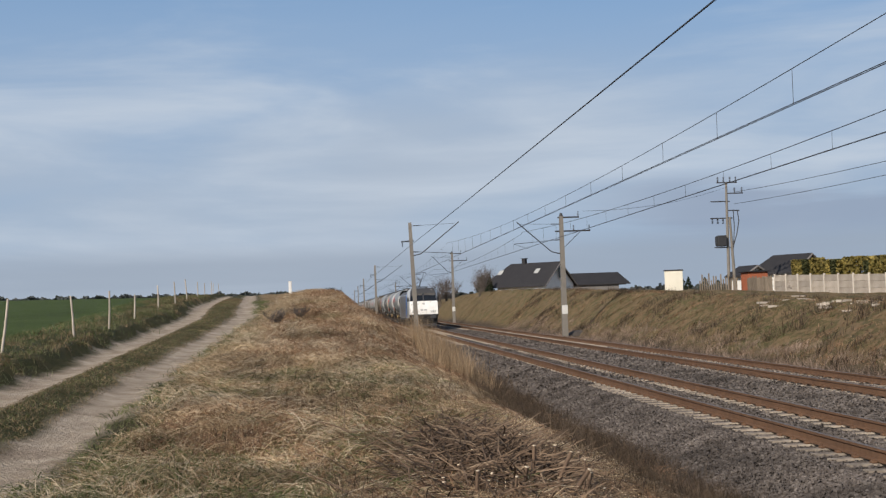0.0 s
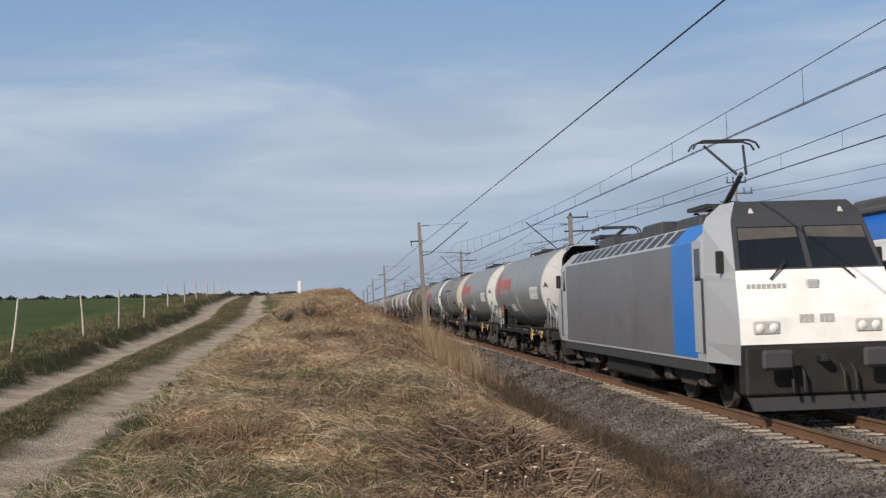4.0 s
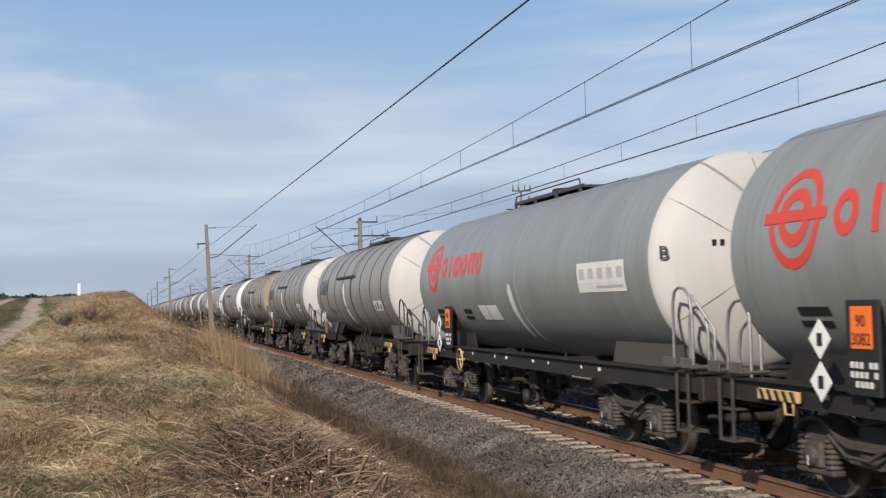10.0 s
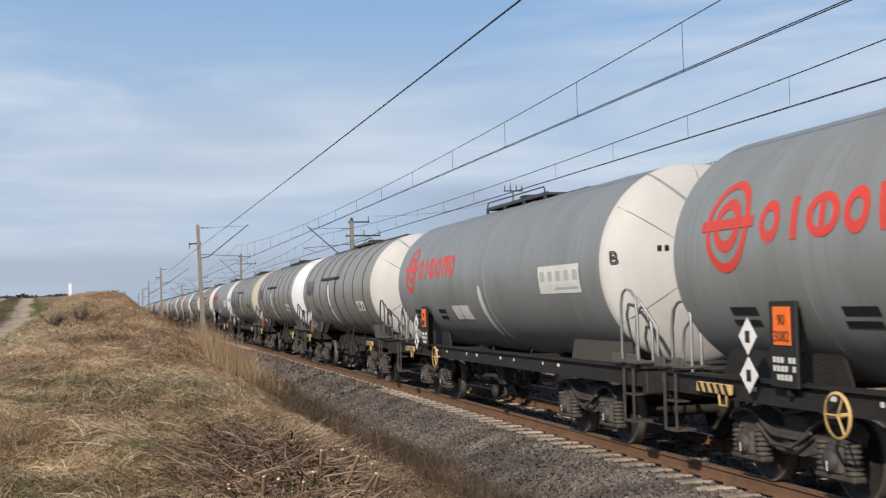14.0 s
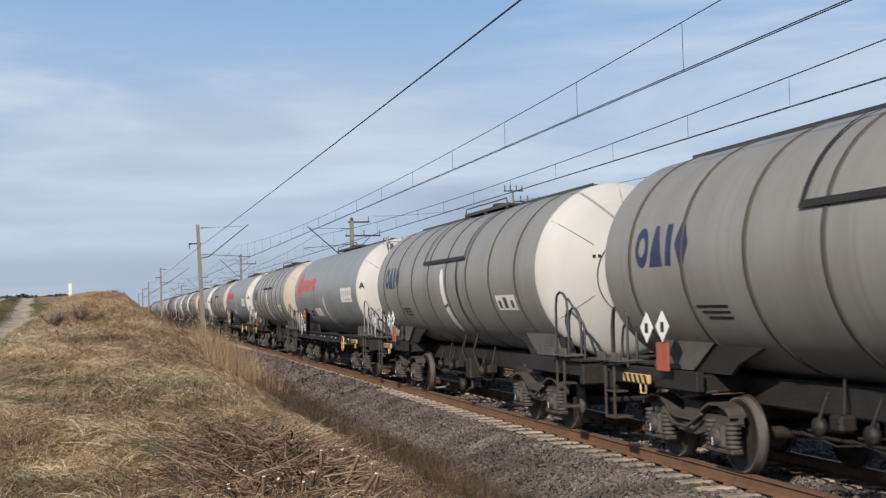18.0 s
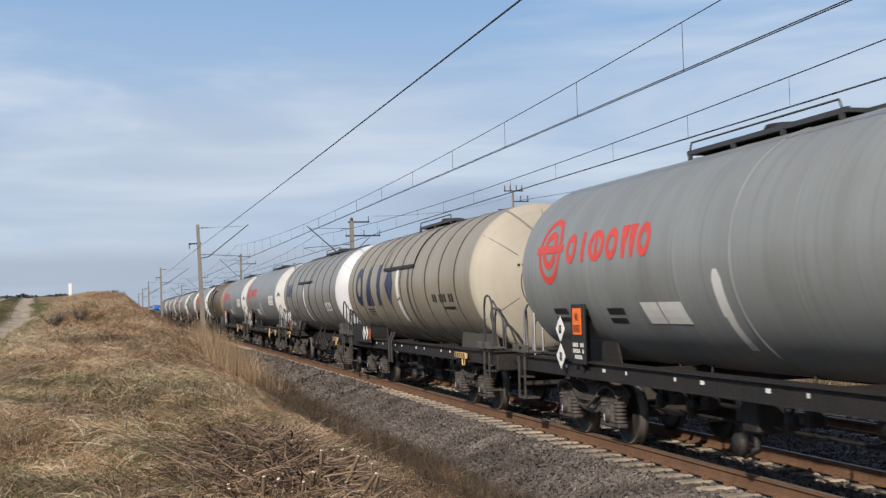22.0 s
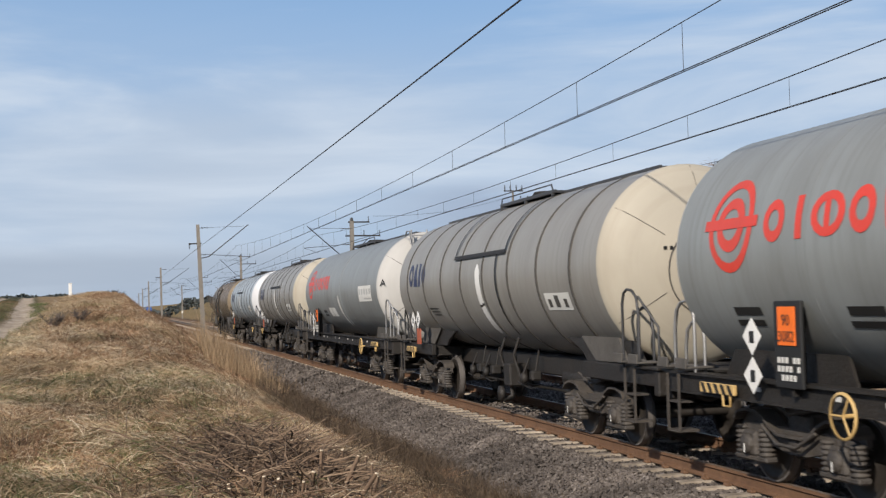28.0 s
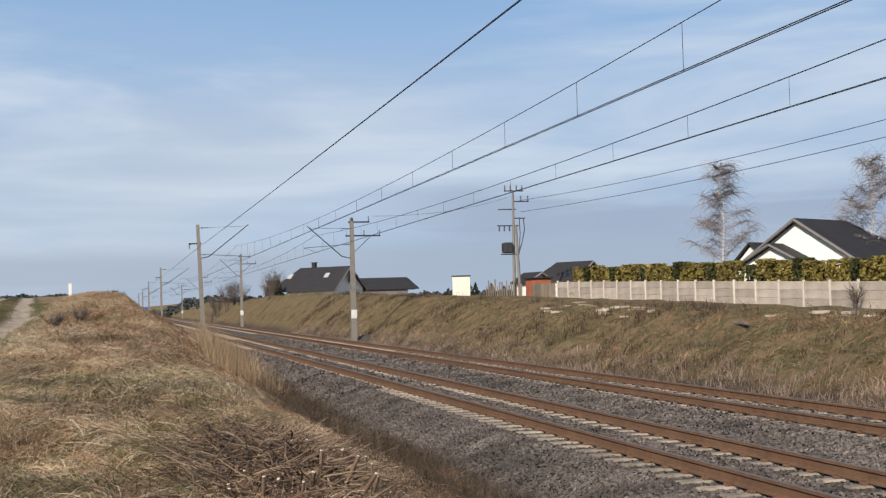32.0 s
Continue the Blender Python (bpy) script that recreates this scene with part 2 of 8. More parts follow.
# ---- mesh building ----
class Mesh:
    """Collects vertices and faces of one mesh; faces are smooth or flat."""

    def __init__(self):
        self.v, self.f, self.s, self.mi = [], [], [], []
        self.slot = 0

    def add(self, verts, faces, smooth=False):
        o = len(self.v)
        self.v.extend(verts)
        self.f.extend([tuple(i + o for i in f) for f in faces])
        self.s.extend([smooth] * len(faces))
        self.mi.extend([self.slot] * len(faces))
        return self

    def box(self, x0, y0, z0, x1, y1, z1, bev=0.0, rot=None, at=None):
        """A box between two corners, its edges chamfered by bev; rot: a Matrix turning it about at."""
        c = Vector(((x0 + x1) / 2, (y0 + y1) / 2, (z0 + z1) / 2))
        h = (abs(x1 - x0) / 2, abs(y1 - y0) / 2, abs(z1 - z0) / 2)
        b = min(bev, *[q * 0.8 for q in h])
        vs, fs = [], []
        if b <= 0:
            vs = [(sx * h[0], sy * h[1], sz * h[2]) for sx in (-1, 1) for sy in (-1, 1) for sz in (-1, 1)]
            fs = [(0, 1, 3, 2), (4, 6, 7, 5), (0, 4, 5, 1), (2, 3, 7, 6), (0, 2, 6, 4), (1, 5, 7, 3)]
        else:
            idx = {}
            for sx in (-1, 1):
                for sy in (-1, 1):
                    for sz in (-1, 1):
                        for a in range(3):
                            p = [sx * (h[0] - b), sy * (h[1] - b), sz * (h[2] - b)]
                            p[a] = (sx, sy, sz)[a] * h[a]
                            idx[sx, sy, sz, a] = len(vs)
                            vs.append(tuple(p))
            for sg in (-1, 1):
                q = [(-1, -1), (1, -1), (1, 1), (-1, 1)]
                q = q if sg > 0 else q[::-1]
                fs.append(tuple(idx[sg, u, w, 0] for u, w in q))
                fs.append(tuple(idx[w, sg, u, 1] for u, w in q))
                fs.append(tuple(idx[u, w, sg, 2] for u, w in q))
            for u in (-1, 1):
                for w in (-1, 1):
                    e = [(idx[-1, u, w, 1], idx[1, u, w, 1], idx[1, u, w, 2], idx[-1, u, w, 2]),
                         (idx[u, -1, w, 0], idx[u, -1, w, 2], idx[u, 1, w, 2], idx[u, 1, w, 0]),
                         (idx[u, w, -1, 0], idx[u, w, 1, 0], idx[u, w, 1, 1], idx[u, w, -1, 1])]
                    fs += [q if u * w > 0 else q[::-1] for q in e]
            for sx in (-1, 1):
                for sy in (-1, 1):
                    for sz in (-1, 1):
                        t = tuple(idx[sx, sy, sz, a] for a in range(3))
                        fs.append(t if sx * sy * sz > 0 else t[::-1])
        pts = [Vector(p) for p in vs]
        if rot is not None:
            piv = Vector(at) if at is not None else c
            pts = [rot @ (p + c - piv) + piv for p in pts]
        else:
            pts = [p + c for p in pts]
        return self.add([tuple(p) for p in pts], fs)

    def tube(self, path, r, n=8, caps=True, r1=None, smooth=True):
        """A round bar along a path of points; r1: the radius at its end."""
        pts = [Vector(p) for p in path]
        k = len(pts)
        r1 = r if r1 is None else r1
        vs, fs = [], []
        up = None
        for i, p in enumerate(pts):
            d = (pts[min(i + 1, k - 1)] - pts[max(i - 1, 0)]).normalized()
            if up is None:
                up = Vector((0, 0, 1)) if abs(d.z) < 0.9 else Vector((1, 0, 0))
            a = d.cross(up).normalized()
            up = a.cross(d).normalized()
            q = r + (r1 - r) * i / (k - 1)
            for j in range(n):
                w = 2 * math.pi * j / n
                vs.append(tuple(p + a * (q * math.cos(w)) + up * (q * math.sin(w))))
        for i in range(k - 1):
            for j in range(n):
                fs.append((i * n + j, i * n + (j + 1) % n, (i + 1) * n + (j + 1) % n, (i + 1) * n + j))
        self.add(vs, fs, smooth)
        if caps:
            self.add(vs[:n], [tuple(range(n))[::-1]])
            self.add(vs[-n:], [tuple(range(n))])
        return self

    def lathe(self, prof, axis="y", c=(0, 0, 0), n=24, smooth=True, close=False):
        """Turns a profile of (radius, along) about an axis through c."""
        vs, fs = [], []
        for r, a in prof:
            for j in range(n):
                w = 2 * math.pi * j / n
                p = {"y": (r * math.cos(w), a, r * math.sin(w)), "x": (a, r * math.cos(w), r * math.sin(w)),
                     "z": (r * math.cos(w), r * math.sin(w), a)}[axis]
                vs.append((p[0] + c[0], p[1] + c[1], p[2] + c[2]))
        flip = axis == "y"
        for i in range(len(prof) - 1):
            for j in range(n):
                f = (i * n + j, i * n + (j + 1) % n, (i + 1) * n + (j + 1) % n, (i + 1) * n + j)
                fs.append(f[::-1] if not flip else f)
        self.add(vs, fs, smooth)
        return self

    def prism(self, poly, axis, a0, a1):
        """A polygon pushed along an axis. poly is in the other two axes: (y, z) for x, (x, z) for y, (x, y) for z."""
        n = len(poly)

        def at(p, a):
            return {"x": (a, p[0], p[1]), "y": (p[0], a, p[1]), "z": (p[0], p[1], a)}[axis]
        vs = [at(p, a0) for p in poly] + [at(p, a1) for p in poly]
        fs = [tuple(range(n))[::-1], tuple(range(n, 2 * n))] + [(i, (i + 1) % n, n + (i + 1) % n, n + i) for i in range(n)]
        return self.add(vs, fs)

    def data(self, name, mats):
        me = bpy.data.meshes.new(name)
        me.from_pydata(self.v, [], self.f)
        for m in (mats if isinstance(mats, (list, tuple)) else [mats]):
            me.materials.append(m)
        me.polygons.foreach_set("use_smooth", self.s)
        me.polygons.foreach_set("material_index", self.mi)
        bm = bmesh.new()
        bm.from_mesh(me)
        bmesh.ops.recalc_face_normals(bm, faces=bm.faces)
        bm.to_mesh(me)
        bm.free()
        me.update()
        return me


def part(name, mb, material, parent, label="", loc=None):
    """One mesh object under a thing or a part."""
    data = mb.data(name, material) if isinstance(mb, Mesh) else mb
    ob = new(name, data)
    ob.parent = parent
    if loc is not None:
        ob.location = loc
    if label:
        ob["label"] = label
    return ob


def thing(name, label, category, group="", kind="", m=None):
    ob = new(name)
    ob.empty_display_size = 0.3
    if m is not None:
        ob.matrix_basis = m
    return tagged(ob, label, category, group, kind)


def solid(name, mb, material, label="", category="", group="", kind=""):
    return tagged(new(name, mb.data(name, material)), label, category, group, kind)


def fast_mesh(name, verts, faces, material, smooth=False):
    """A large mesh from numpy arrays of vertices and of equal-sized faces."""
    me = bpy.data.meshes.new(name)
    nv, nf, k = len(verts), len(faces), faces.shape[1]
    me.vertices.add(nv)
    me.vertices.foreach_set("co", verts.astype(np.float32).ravel())
    me.loops.add(nf * k)
    me.loops.foreach_set("vertex_index", faces.astype(np.int32).ravel())
    me.polygons.add(nf)
    me.polygons.foreach_set("loop_start", np.arange(0, nf * k, k, dtype=np.int32))
    me.polygons.foreach_set("use_smooth", np.full(nf, smooth))
    me.materials.append(material)
    me.update(calc_edges=True)
    me.validate()
    return me


rng = np.random.default_rng(7)


# ---- ground ----
ROAD_BEND = 0.068


def smooth01(t):
    t = np.clip(t, 0, 1)
    return t * t * (3 - 2 * t)


def wob(x, y, s, seed=0.0):
    """Cheap smooth unevenness between -1 and 1."""
    return (np.sin(x * s * 1.7 + y * s * 0.9 + seed) + np.sin(y * s * 1.3 - x * s * 0.6 + 1.7 * seed + 1.1)
            + np.sin((x + y) * s * 2.9 + 2.3 * seed) * 0.5) / 2.5


def z_road(y):
    return np.interp(y, [-60, 0, 11, 15, 22, 33, 41, 50, 80, 112, 150, 300, 700, 2500],
                     [-0.1, 0.42, 0.75, 0.95, 1.23, 1.67, 2.03, 2.40, 3.05, 3.55, 3.75, 5.2, 9.0, 16.0])


def z_plateau(y):
    return np.interp(y, [-60, 20, 33, 44, 57, 75, 96, 125, 210, 400, 2500], [1.1, 1.3, 1.4, 1.62, 1.86, 2.3, 2.75, 3.3, 4.7, 5.4, 9.0])


def ground_z(x, y):
    x, y = np.broadcast_arrays(np.asarray(x, float), np.asarray(y, float))
    zr, zp = z_road(y), z_plateau(y)
    zp = zp - np.interp(y, [150, 180, 234, 312, 500, 2500], [0.0, 0.4, 1.7, 2.9, 3.6, 4.0]) * (1 - smooth01((x - 23) / 7))
    xr = x + ROAD_BEND * np.clip(y - 40, 0, 110)          # the field road bears off to the left
    # side of the field road: ruts, crown, verge, rising field
    left = zr + 0.012 * np.clip(-xr - 6.5, 0, 60) + 0.006 * np.clip(-xr - 66, 0, 400)
    left = left - 0.07 * np.exp(-((xr + 3.05) / 0.33) ** 2) - 0.07 * np.exp(-((xr + 4.72) / 0.33) ** 2)
    left = left + 0.22 * smooth01((-5.1 - xr) / 0.35) * smooth01((9 + xr) / 2.0)
    left = left + 0.05 * np.exp(-((xr + 3.9) / 0.4) ** 2)
    left = left + 0.10 * wob(x, y, 0.8) * smooth01((xr + 2.6) / 0.8)
    left = left + (0.055 * wob(x, y, 2.3, 3.0) + 0.03 * wob(x, y, 4.7, 9.0)) * smooth01((xr + 2.5) / 0.6) * np.exp(-np.abs(y) / 60)
    left = left + 0.25 * np.exp(-((x + 2.2) / 1.7) ** 2) * np.exp(-((y - 112) / 22) ** 2)
    # bank down to the ballast
    edge = 0.9 + 0.25 * np.sin(y * 0.21) + 0.15 * np.sin(y * 0.63 + 1)
    edge = edge - 0.75 * smooth01((y - 13) / 16) - 0.6 * smooth01((y - 34) / 28)
    t = smooth01((x - edge) / (5.0 - edge) * (1 + 0.38 * smooth01((y - 34) / 24)))
    z = left * (1 - t) - 0.52 * t
    # far bank and plateau
    foot = 15.7 + 0.2 * np.sin(y * 0.17)
    u = np.clip((x - foot) / 5.0, 0, 1)
    u = 0.6 * u + 0.4 * smooth01(u)
    right = -0.45 * (1 - u) + (zp - 0.033 * np.clip(x - 21, 0, 25) - 1.2 * smooth01((y - 130) / 60) * smooth01((x - 23) / 7) * (1 - smooth01((y - 300) / 300))) * u
    right = right + 0.13 * wob(x, y, 0.9, 2.0) * smooth01((x - foot) / 0.8) + 0.05 * wob(x, y, 3.1, 4.0) * smooth01((x - foot) / 0.8)
    z = np.where(x > 10, right, z)
    # ballast bed
    bed = np.interp(x, [5.05, 6.35, 9.6, 10.3, 11.0, 14.3, 15.7], [-0.58, -0.215, -0.215, -0.28, -0.215, -0.215, -0.58])
    bed = np.where((x > 5.05) & (x < 15.7), bed, -9)
    return np.maximum(z, bed)


def make_ground():
    xs = np.concatenate([-np.geomspace(14, 1500, 40)[::-1], np.arange(-13.6, 22.5, 0.2), 22.6 + np.geomspace(0.3, 1500, 44)])
    ys = np.concatenate([-np.geomspace(8.5, 900, 34)[::-1], np.arange(-8, 70, 0.4), 70 + np.geomspace(0.5, 3000, 150)])
    gx, gy = np.meshgrid(xs, ys)
    gz = ground_z(gx, gy)
    verts = np.stack([gx, gy, gz], -1).reshape(-1, 3)
    nx, ny = len(xs), len(ys)
    i = (np.arange(ny - 1)[:, None] * nx + np.arange(nx - 1)[None, :]).ravel()
    faces = np.stack([i, i + 1, i + nx + 1, i + nx], -1)
    m = bpy.data.materials.new("grass_field_dirt_and_ballast")
    m.use_nodes = True
    nt = m.node_tree
    b = nt.nodes["Principled BSDF"]
    b.inputs["Roughness"].default_value, b.inputs["Specular IOR Level"].default_value = 0.95, 0.15
    L = nt.links

    def nd(kind, **kw):
        n = nt.nodes.new(kind)
        for k, v in kw.items():
            n.inputs[k].default_value = v
        return n

    geo = nd("ShaderNodeNewGeometry")
    sep = nd("ShaderNodeSeparateXYZ")
    L.new(geo.outputs["Position"], sep.inputs[0])
    wav = nd("ShaderNodeTexNoise", Scale=0.7, Detail=5.0, Roughness=0.6)
    L.new(geo.outputs["Position"], wav.inputs["Vector"])
    wv = nd("ShaderNodeMath")
    wv.operation = "MULTIPLY_ADD"
    wv.inputs[1].default_value, wv.inputs[2].default_value = 0.9, -0.45
    L.new(wav.outputs[0], wv.inputs[0])
    xw = nd("ShaderNodeMath")
    xw.operation = "ADD"
    L.new(sep.outputs["X"], xw.inputs[0])
    L.new(wv.outputs[0], xw.inputs[1])

    by = nd("ShaderNodeMath")
    by.operation = "SUBTRACT"
    by.inputs[1].default_value = 40.0
    L.new(sep.outputs["Y"], by.inputs[0])
    bc = nd("ShaderNodeClamp")
    bc.inputs["Max"].default_value = 110.0
    L.new(by.outputs[0], bc.inputs["Value"])
    bend = nd("ShaderNodeMath")
    bend.operation = "MULTIPLY_ADD"
    bend.inputs[1].default_value = ROAD_BEND
    L.new(bc.outputs[0], bend.inputs[0])
    L.new(xw.outputs[0], bend.inputs[2])
    xroad = bend.outputs[0]

    def tone(cols, scale, rough=0.65, detail=8.0, stretch=None):
        n = nd("ShaderNodeTexNoise", Scale=scale, Detail=detail, Roughness=rough)
        L.new(geo.outputs["Position"], n.inputs["Vector"])
        r = nd("ShaderNodeValToRGB")
        e = r.color_ramp.elements
        while len(e) < len(cols):
            e.new(0.5)
        for k, c in enumerate(cols):
            e[k].position = 0.3 + 0.4 * k / (len(cols) - 1)
            e[k].color = (*c, 1)
        L.new(n.outputs[0], r.inputs[0])
        return r.outputs[0]

    def mask(lo, hi, src=None):
        r = nd("ShaderNodeMapRange")
        r.inputs["From Min"].default_value, r.inputs["From Max"].default_value = lo, hi
        L.new(src or xw.outputs[0], r.inputs["Value"])
        return r.outputs[0]

    def mix(a, bb, f):
        n = nd("ShaderNodeMix")
        n.data_type = "RGBA"
        L.new(f, n.inputs["Factor"])
        L.new(a, n.inputs["A"])
        L.new(bb, n.inputs["B"])
        return n.outputs["Result"]

    def band(c, half, soft):
        d = nd("ShaderNodeMath")
        d.operation = "SUBTRACT"
        L.new(xroad, d.inputs[0])
        d.inputs[1].default_value = c
        a = nd("ShaderNodeMath")
        a.operation = "ABSOLUTE"
        L.new(d.outputs[0], a.inputs[0])
        return mask(half + soft, half - soft, a.outputs[0])

    dry = tone([(0.085, 0.058, 0.03), (0.24, 0.165, 0.09), (0.36, 0.26, 0.15), (0.15, 0.125, 0.055)], 1.1)
    dry2 = tone([(0.15, 0.09, 0.052), (0.31, 0.215, 0.12)], 0.23)
    fine = tone([(0.05, 0.036, 0.02), (0.40, 0.295, 0.17)], 9.0)
    half = nd("ShaderNodeValue")
    half.outputs[0].default_value = 0.4
    dry = mix(dry, dry2, half.outputs[0])
    dry = mix(dry, fine, half.outputs[0])
    near_y = mask(60.0, 22.0, sep.outputs["Y"])
    # near soil toned dark so the shade between grass tufts is in its colour
    shaded_soil = tone([(0.022, 0.016, 0.010), (0.06, 0.042, 0.025), (0.12, 0.085, 0.05)], 3.0)
    dry = mix(dry, shaded_soil, near_y)
    green = tone([(0.05, 0.072, 0.022), (0.066, 0.096, 0.028), (0.085, 0.112, 0.036)], 0.35)
    verge = tone([(0.03, 0.034, 0.013), (0.06, 0.058, 0.024), (0.10, 0.08, 0.042)], 1.6)
    dirt = tone([(0.27, 0.21, 0.155), (0.43, 0.35, 0.265), (0.57, 0.48, 0.38)], 2.0)
    crown = tone([(0.04, 0.042, 0.016), (0.065, 0.062, 0.026), (0.10, 0.085, 0.042)], 1.8)
    stone = tone([(0.045, 0.038, 0.033), (0.108, 0.092, 0.081), (0.168, 0.146, 0.128)], 22.0, 0.5, 3.0)
    brown = tone([(0.03, 0.023, 0.016), (0.075, 0.057, 0.04), (0.12, 0.095, 0.066)], 4.0)
    far_bank = tone([(0.05, 0.04, 0.02), (0.12, 0.098, 0.046), (0.22, 0.15, 0.085), (0.085, 0.08, 0.034), (0.21, 0.145, 0.08), (0.07, 0.055, 0.03)], 0.7)
    far_bank = mix(far_bank, fine, mask(0.0, 6.0, wav.outputs[0]))
    c = mix(green, verge, mask(-7.2, -6.1, xroad))
    c = mix(c, crown, mask(-5.5, -5.2, xroad))
    c = mix(c, dirt, band(-4.72, 0.35, 0.11))
    c = mix(c, dirt, band(-3.02, 0.40, 0.13))
    c = mix(c, dry, mask(-2.55, -2.2, xroad))
    c = mix(c, brown, mask(3.6, 4.3))
    c = mix(c, stone, mask(4.75, 5.25))
    c = mix(c, brown, mask(15.1, 15.8))
    c = mix(c, far_bank, mask(16.0, 16.8))
    L.new(c, b.inputs["Base Color"])
    bn = nd("ShaderNodeTexNoise", Scale=14.0, Detail=6.0, Roughness=0.7)
    L.new(geo.outputs["Position"], bn.inputs["Vector"])
    bp = nd("ShaderNodeBump", Strength=0.9, Distance=0.09)
    L.new(bn.outputs[0], bp.inputs["Height"])
    L.new(bp.outputs[0], b.inputs["Normal"])
    g = new("ground", fast_mesh("ground", verts, faces, m, True))
    tagged(g, "dry grass banks, green field, rutted dirt road and grey ballast", "ground", kind="structure")


make_ground()


# ---- track ----
def rail_profile(x):
    return [(x - 0.036, 0), (x - 0.036, -0.035), (x - 0.010, -0.050), (x - 0.010, -0.140), (x - 0.07, -0.158), (x - 0.07, -0.172),
            (x + 0.07, -0.172), (x + 0.07, -0.158), (x + 0.010, -0.140), (x + 0.010, -0.050), (x + 0.036, -0.035), (x + 0.036, 0)]


def sleeper_mesh():
    mb = Mesh()
    # trapezoid section, lower waist in the middle
    for a, b, z0, z1 in ((-1.24, -0.40, -0.185, -0.185), (-0.40, 0.40, -0.245, -0.245), (0.40, 1.24, -0.185, -0.185)):
        mb.add([(a, -0.15, -0.40), (a, 0.15, -0.40), (a, 0.085, z0), (a, -0.085, z0),
                (b, -0.15, -0.40), (b, 0.15, -0.40), (b, 0.085, z1), (b, -0.085, z1)],
               [(0, 1, 2, 3), (7, 6, 5, 4), (3, 2, 6, 7), (0, 3, 7, 4), (1, 5, 6, 2)])
    for x in (-0.7525, 0.7525):                       # base plates, clips and screws
        mb.slot = 1
        for sx in (-1, 1):
            mb.box(x + sx * 0.075, -0.06, -0.19, x + sx * 0.15, 0.06, -0.15, 0.012)
            mb.box(x + sx * 0.10, -0.02, -0.155, x + sx * 0.135, 0.02, -0.125)
        mb.slot = 0
    return mb.data("sleeper", [M["sleeper"], M["rail_side"]])


SLEEPER = sleeper_mesh()


def make_track(cx, label):
    t = thing("track", label, "railway track", "running lines", "structure", pose(cx, 0, 0))
    for s in (-1, 1):
        mb = Mesh().prism(rail_profile(s * 0.7525), "y", -760, 900)
        mb.slot = 1
        mb.box(s * 0.7525 - 0.03, -760, -0.002, s * 0.7525 + 0.03, 900, 0.003)
        part("rail", mb, [M["rail_side"], M["rail_top"]], t, "rusty rail with a polished head")
    k0 = int((5.0 - 19.91) / 0.6)
    for k in range(k0, k0 + 150):
        ob = new("sleeper", SLEEPER)
        ob.parent, ob.location = t, (0, 19.91 + 0.6 * k, 0)
    # sleepers farther off, joined
    base = np.array([(-1.3, -0.13, -0.3), (1.3, -0.13, -0.3), (1.3, 0.13, -0.3), (-1.3, 0.13, -0.3),
                     (-1.2, -0.06, -0.190), (1.2, -0.06, -0.190), (1.2, 0.06, -0.190), (-1.2, 0.06, -0.190)])
    q = np.array([(4, 5, 6, 7), (0, 1, 5, 4), (1, 2, 6, 5), (2, 3, 7, 6), (3, 0, 4, 7)])
    ks = [k for k in range(k0 - 160, k0 + 750) if not k0 <= k < k0 + 150]
    vs = np.concatenate([base + (0, 19.91 + 0.6 * k, 0) for k in ks])
    fs = np.concatenate([q + 8 * i for i in range(len(ks))])
    tagged(part("sleepers", fast_mesh("sleepers", vs, fs, M["sleeper"]), None, t), kind="stuff")
    return t


make_track(NEAR, "rusty rails on pale concrete sleepers in grey ballast")
make_track(FAR, "rusty rails on concrete sleepers beyond the first track")


# ---- masts and overhead wires ----
P_MASTS = [(5.62, 90.9, 8.30), (5.30, 179.5, 8.2), (5.2, 262.0, 8.2), (5.2, 345.0, 8.2), (5.2, 428.0, 8.2), (5.7, 0.5, 8.3)]
F_MASTS = [(15.35, 83.9, 8.0), (15.0, 163.0, 9.0), (15.2, 250.0, 8.6), (15.3, 338.0, 8.6), (15.4, -0.5, 8.0)]


def insulator(mb, a, b, r=0.05, n=5):
    a, b = Vector(a), Vector(b)
    for i in range(n):
        p, q = a.lerp(b, (i + 0.1) / n), a.lerp(b, (i + 0.75) / n)
        mb.tube([p, q], r, 8, True, r * 0.5)


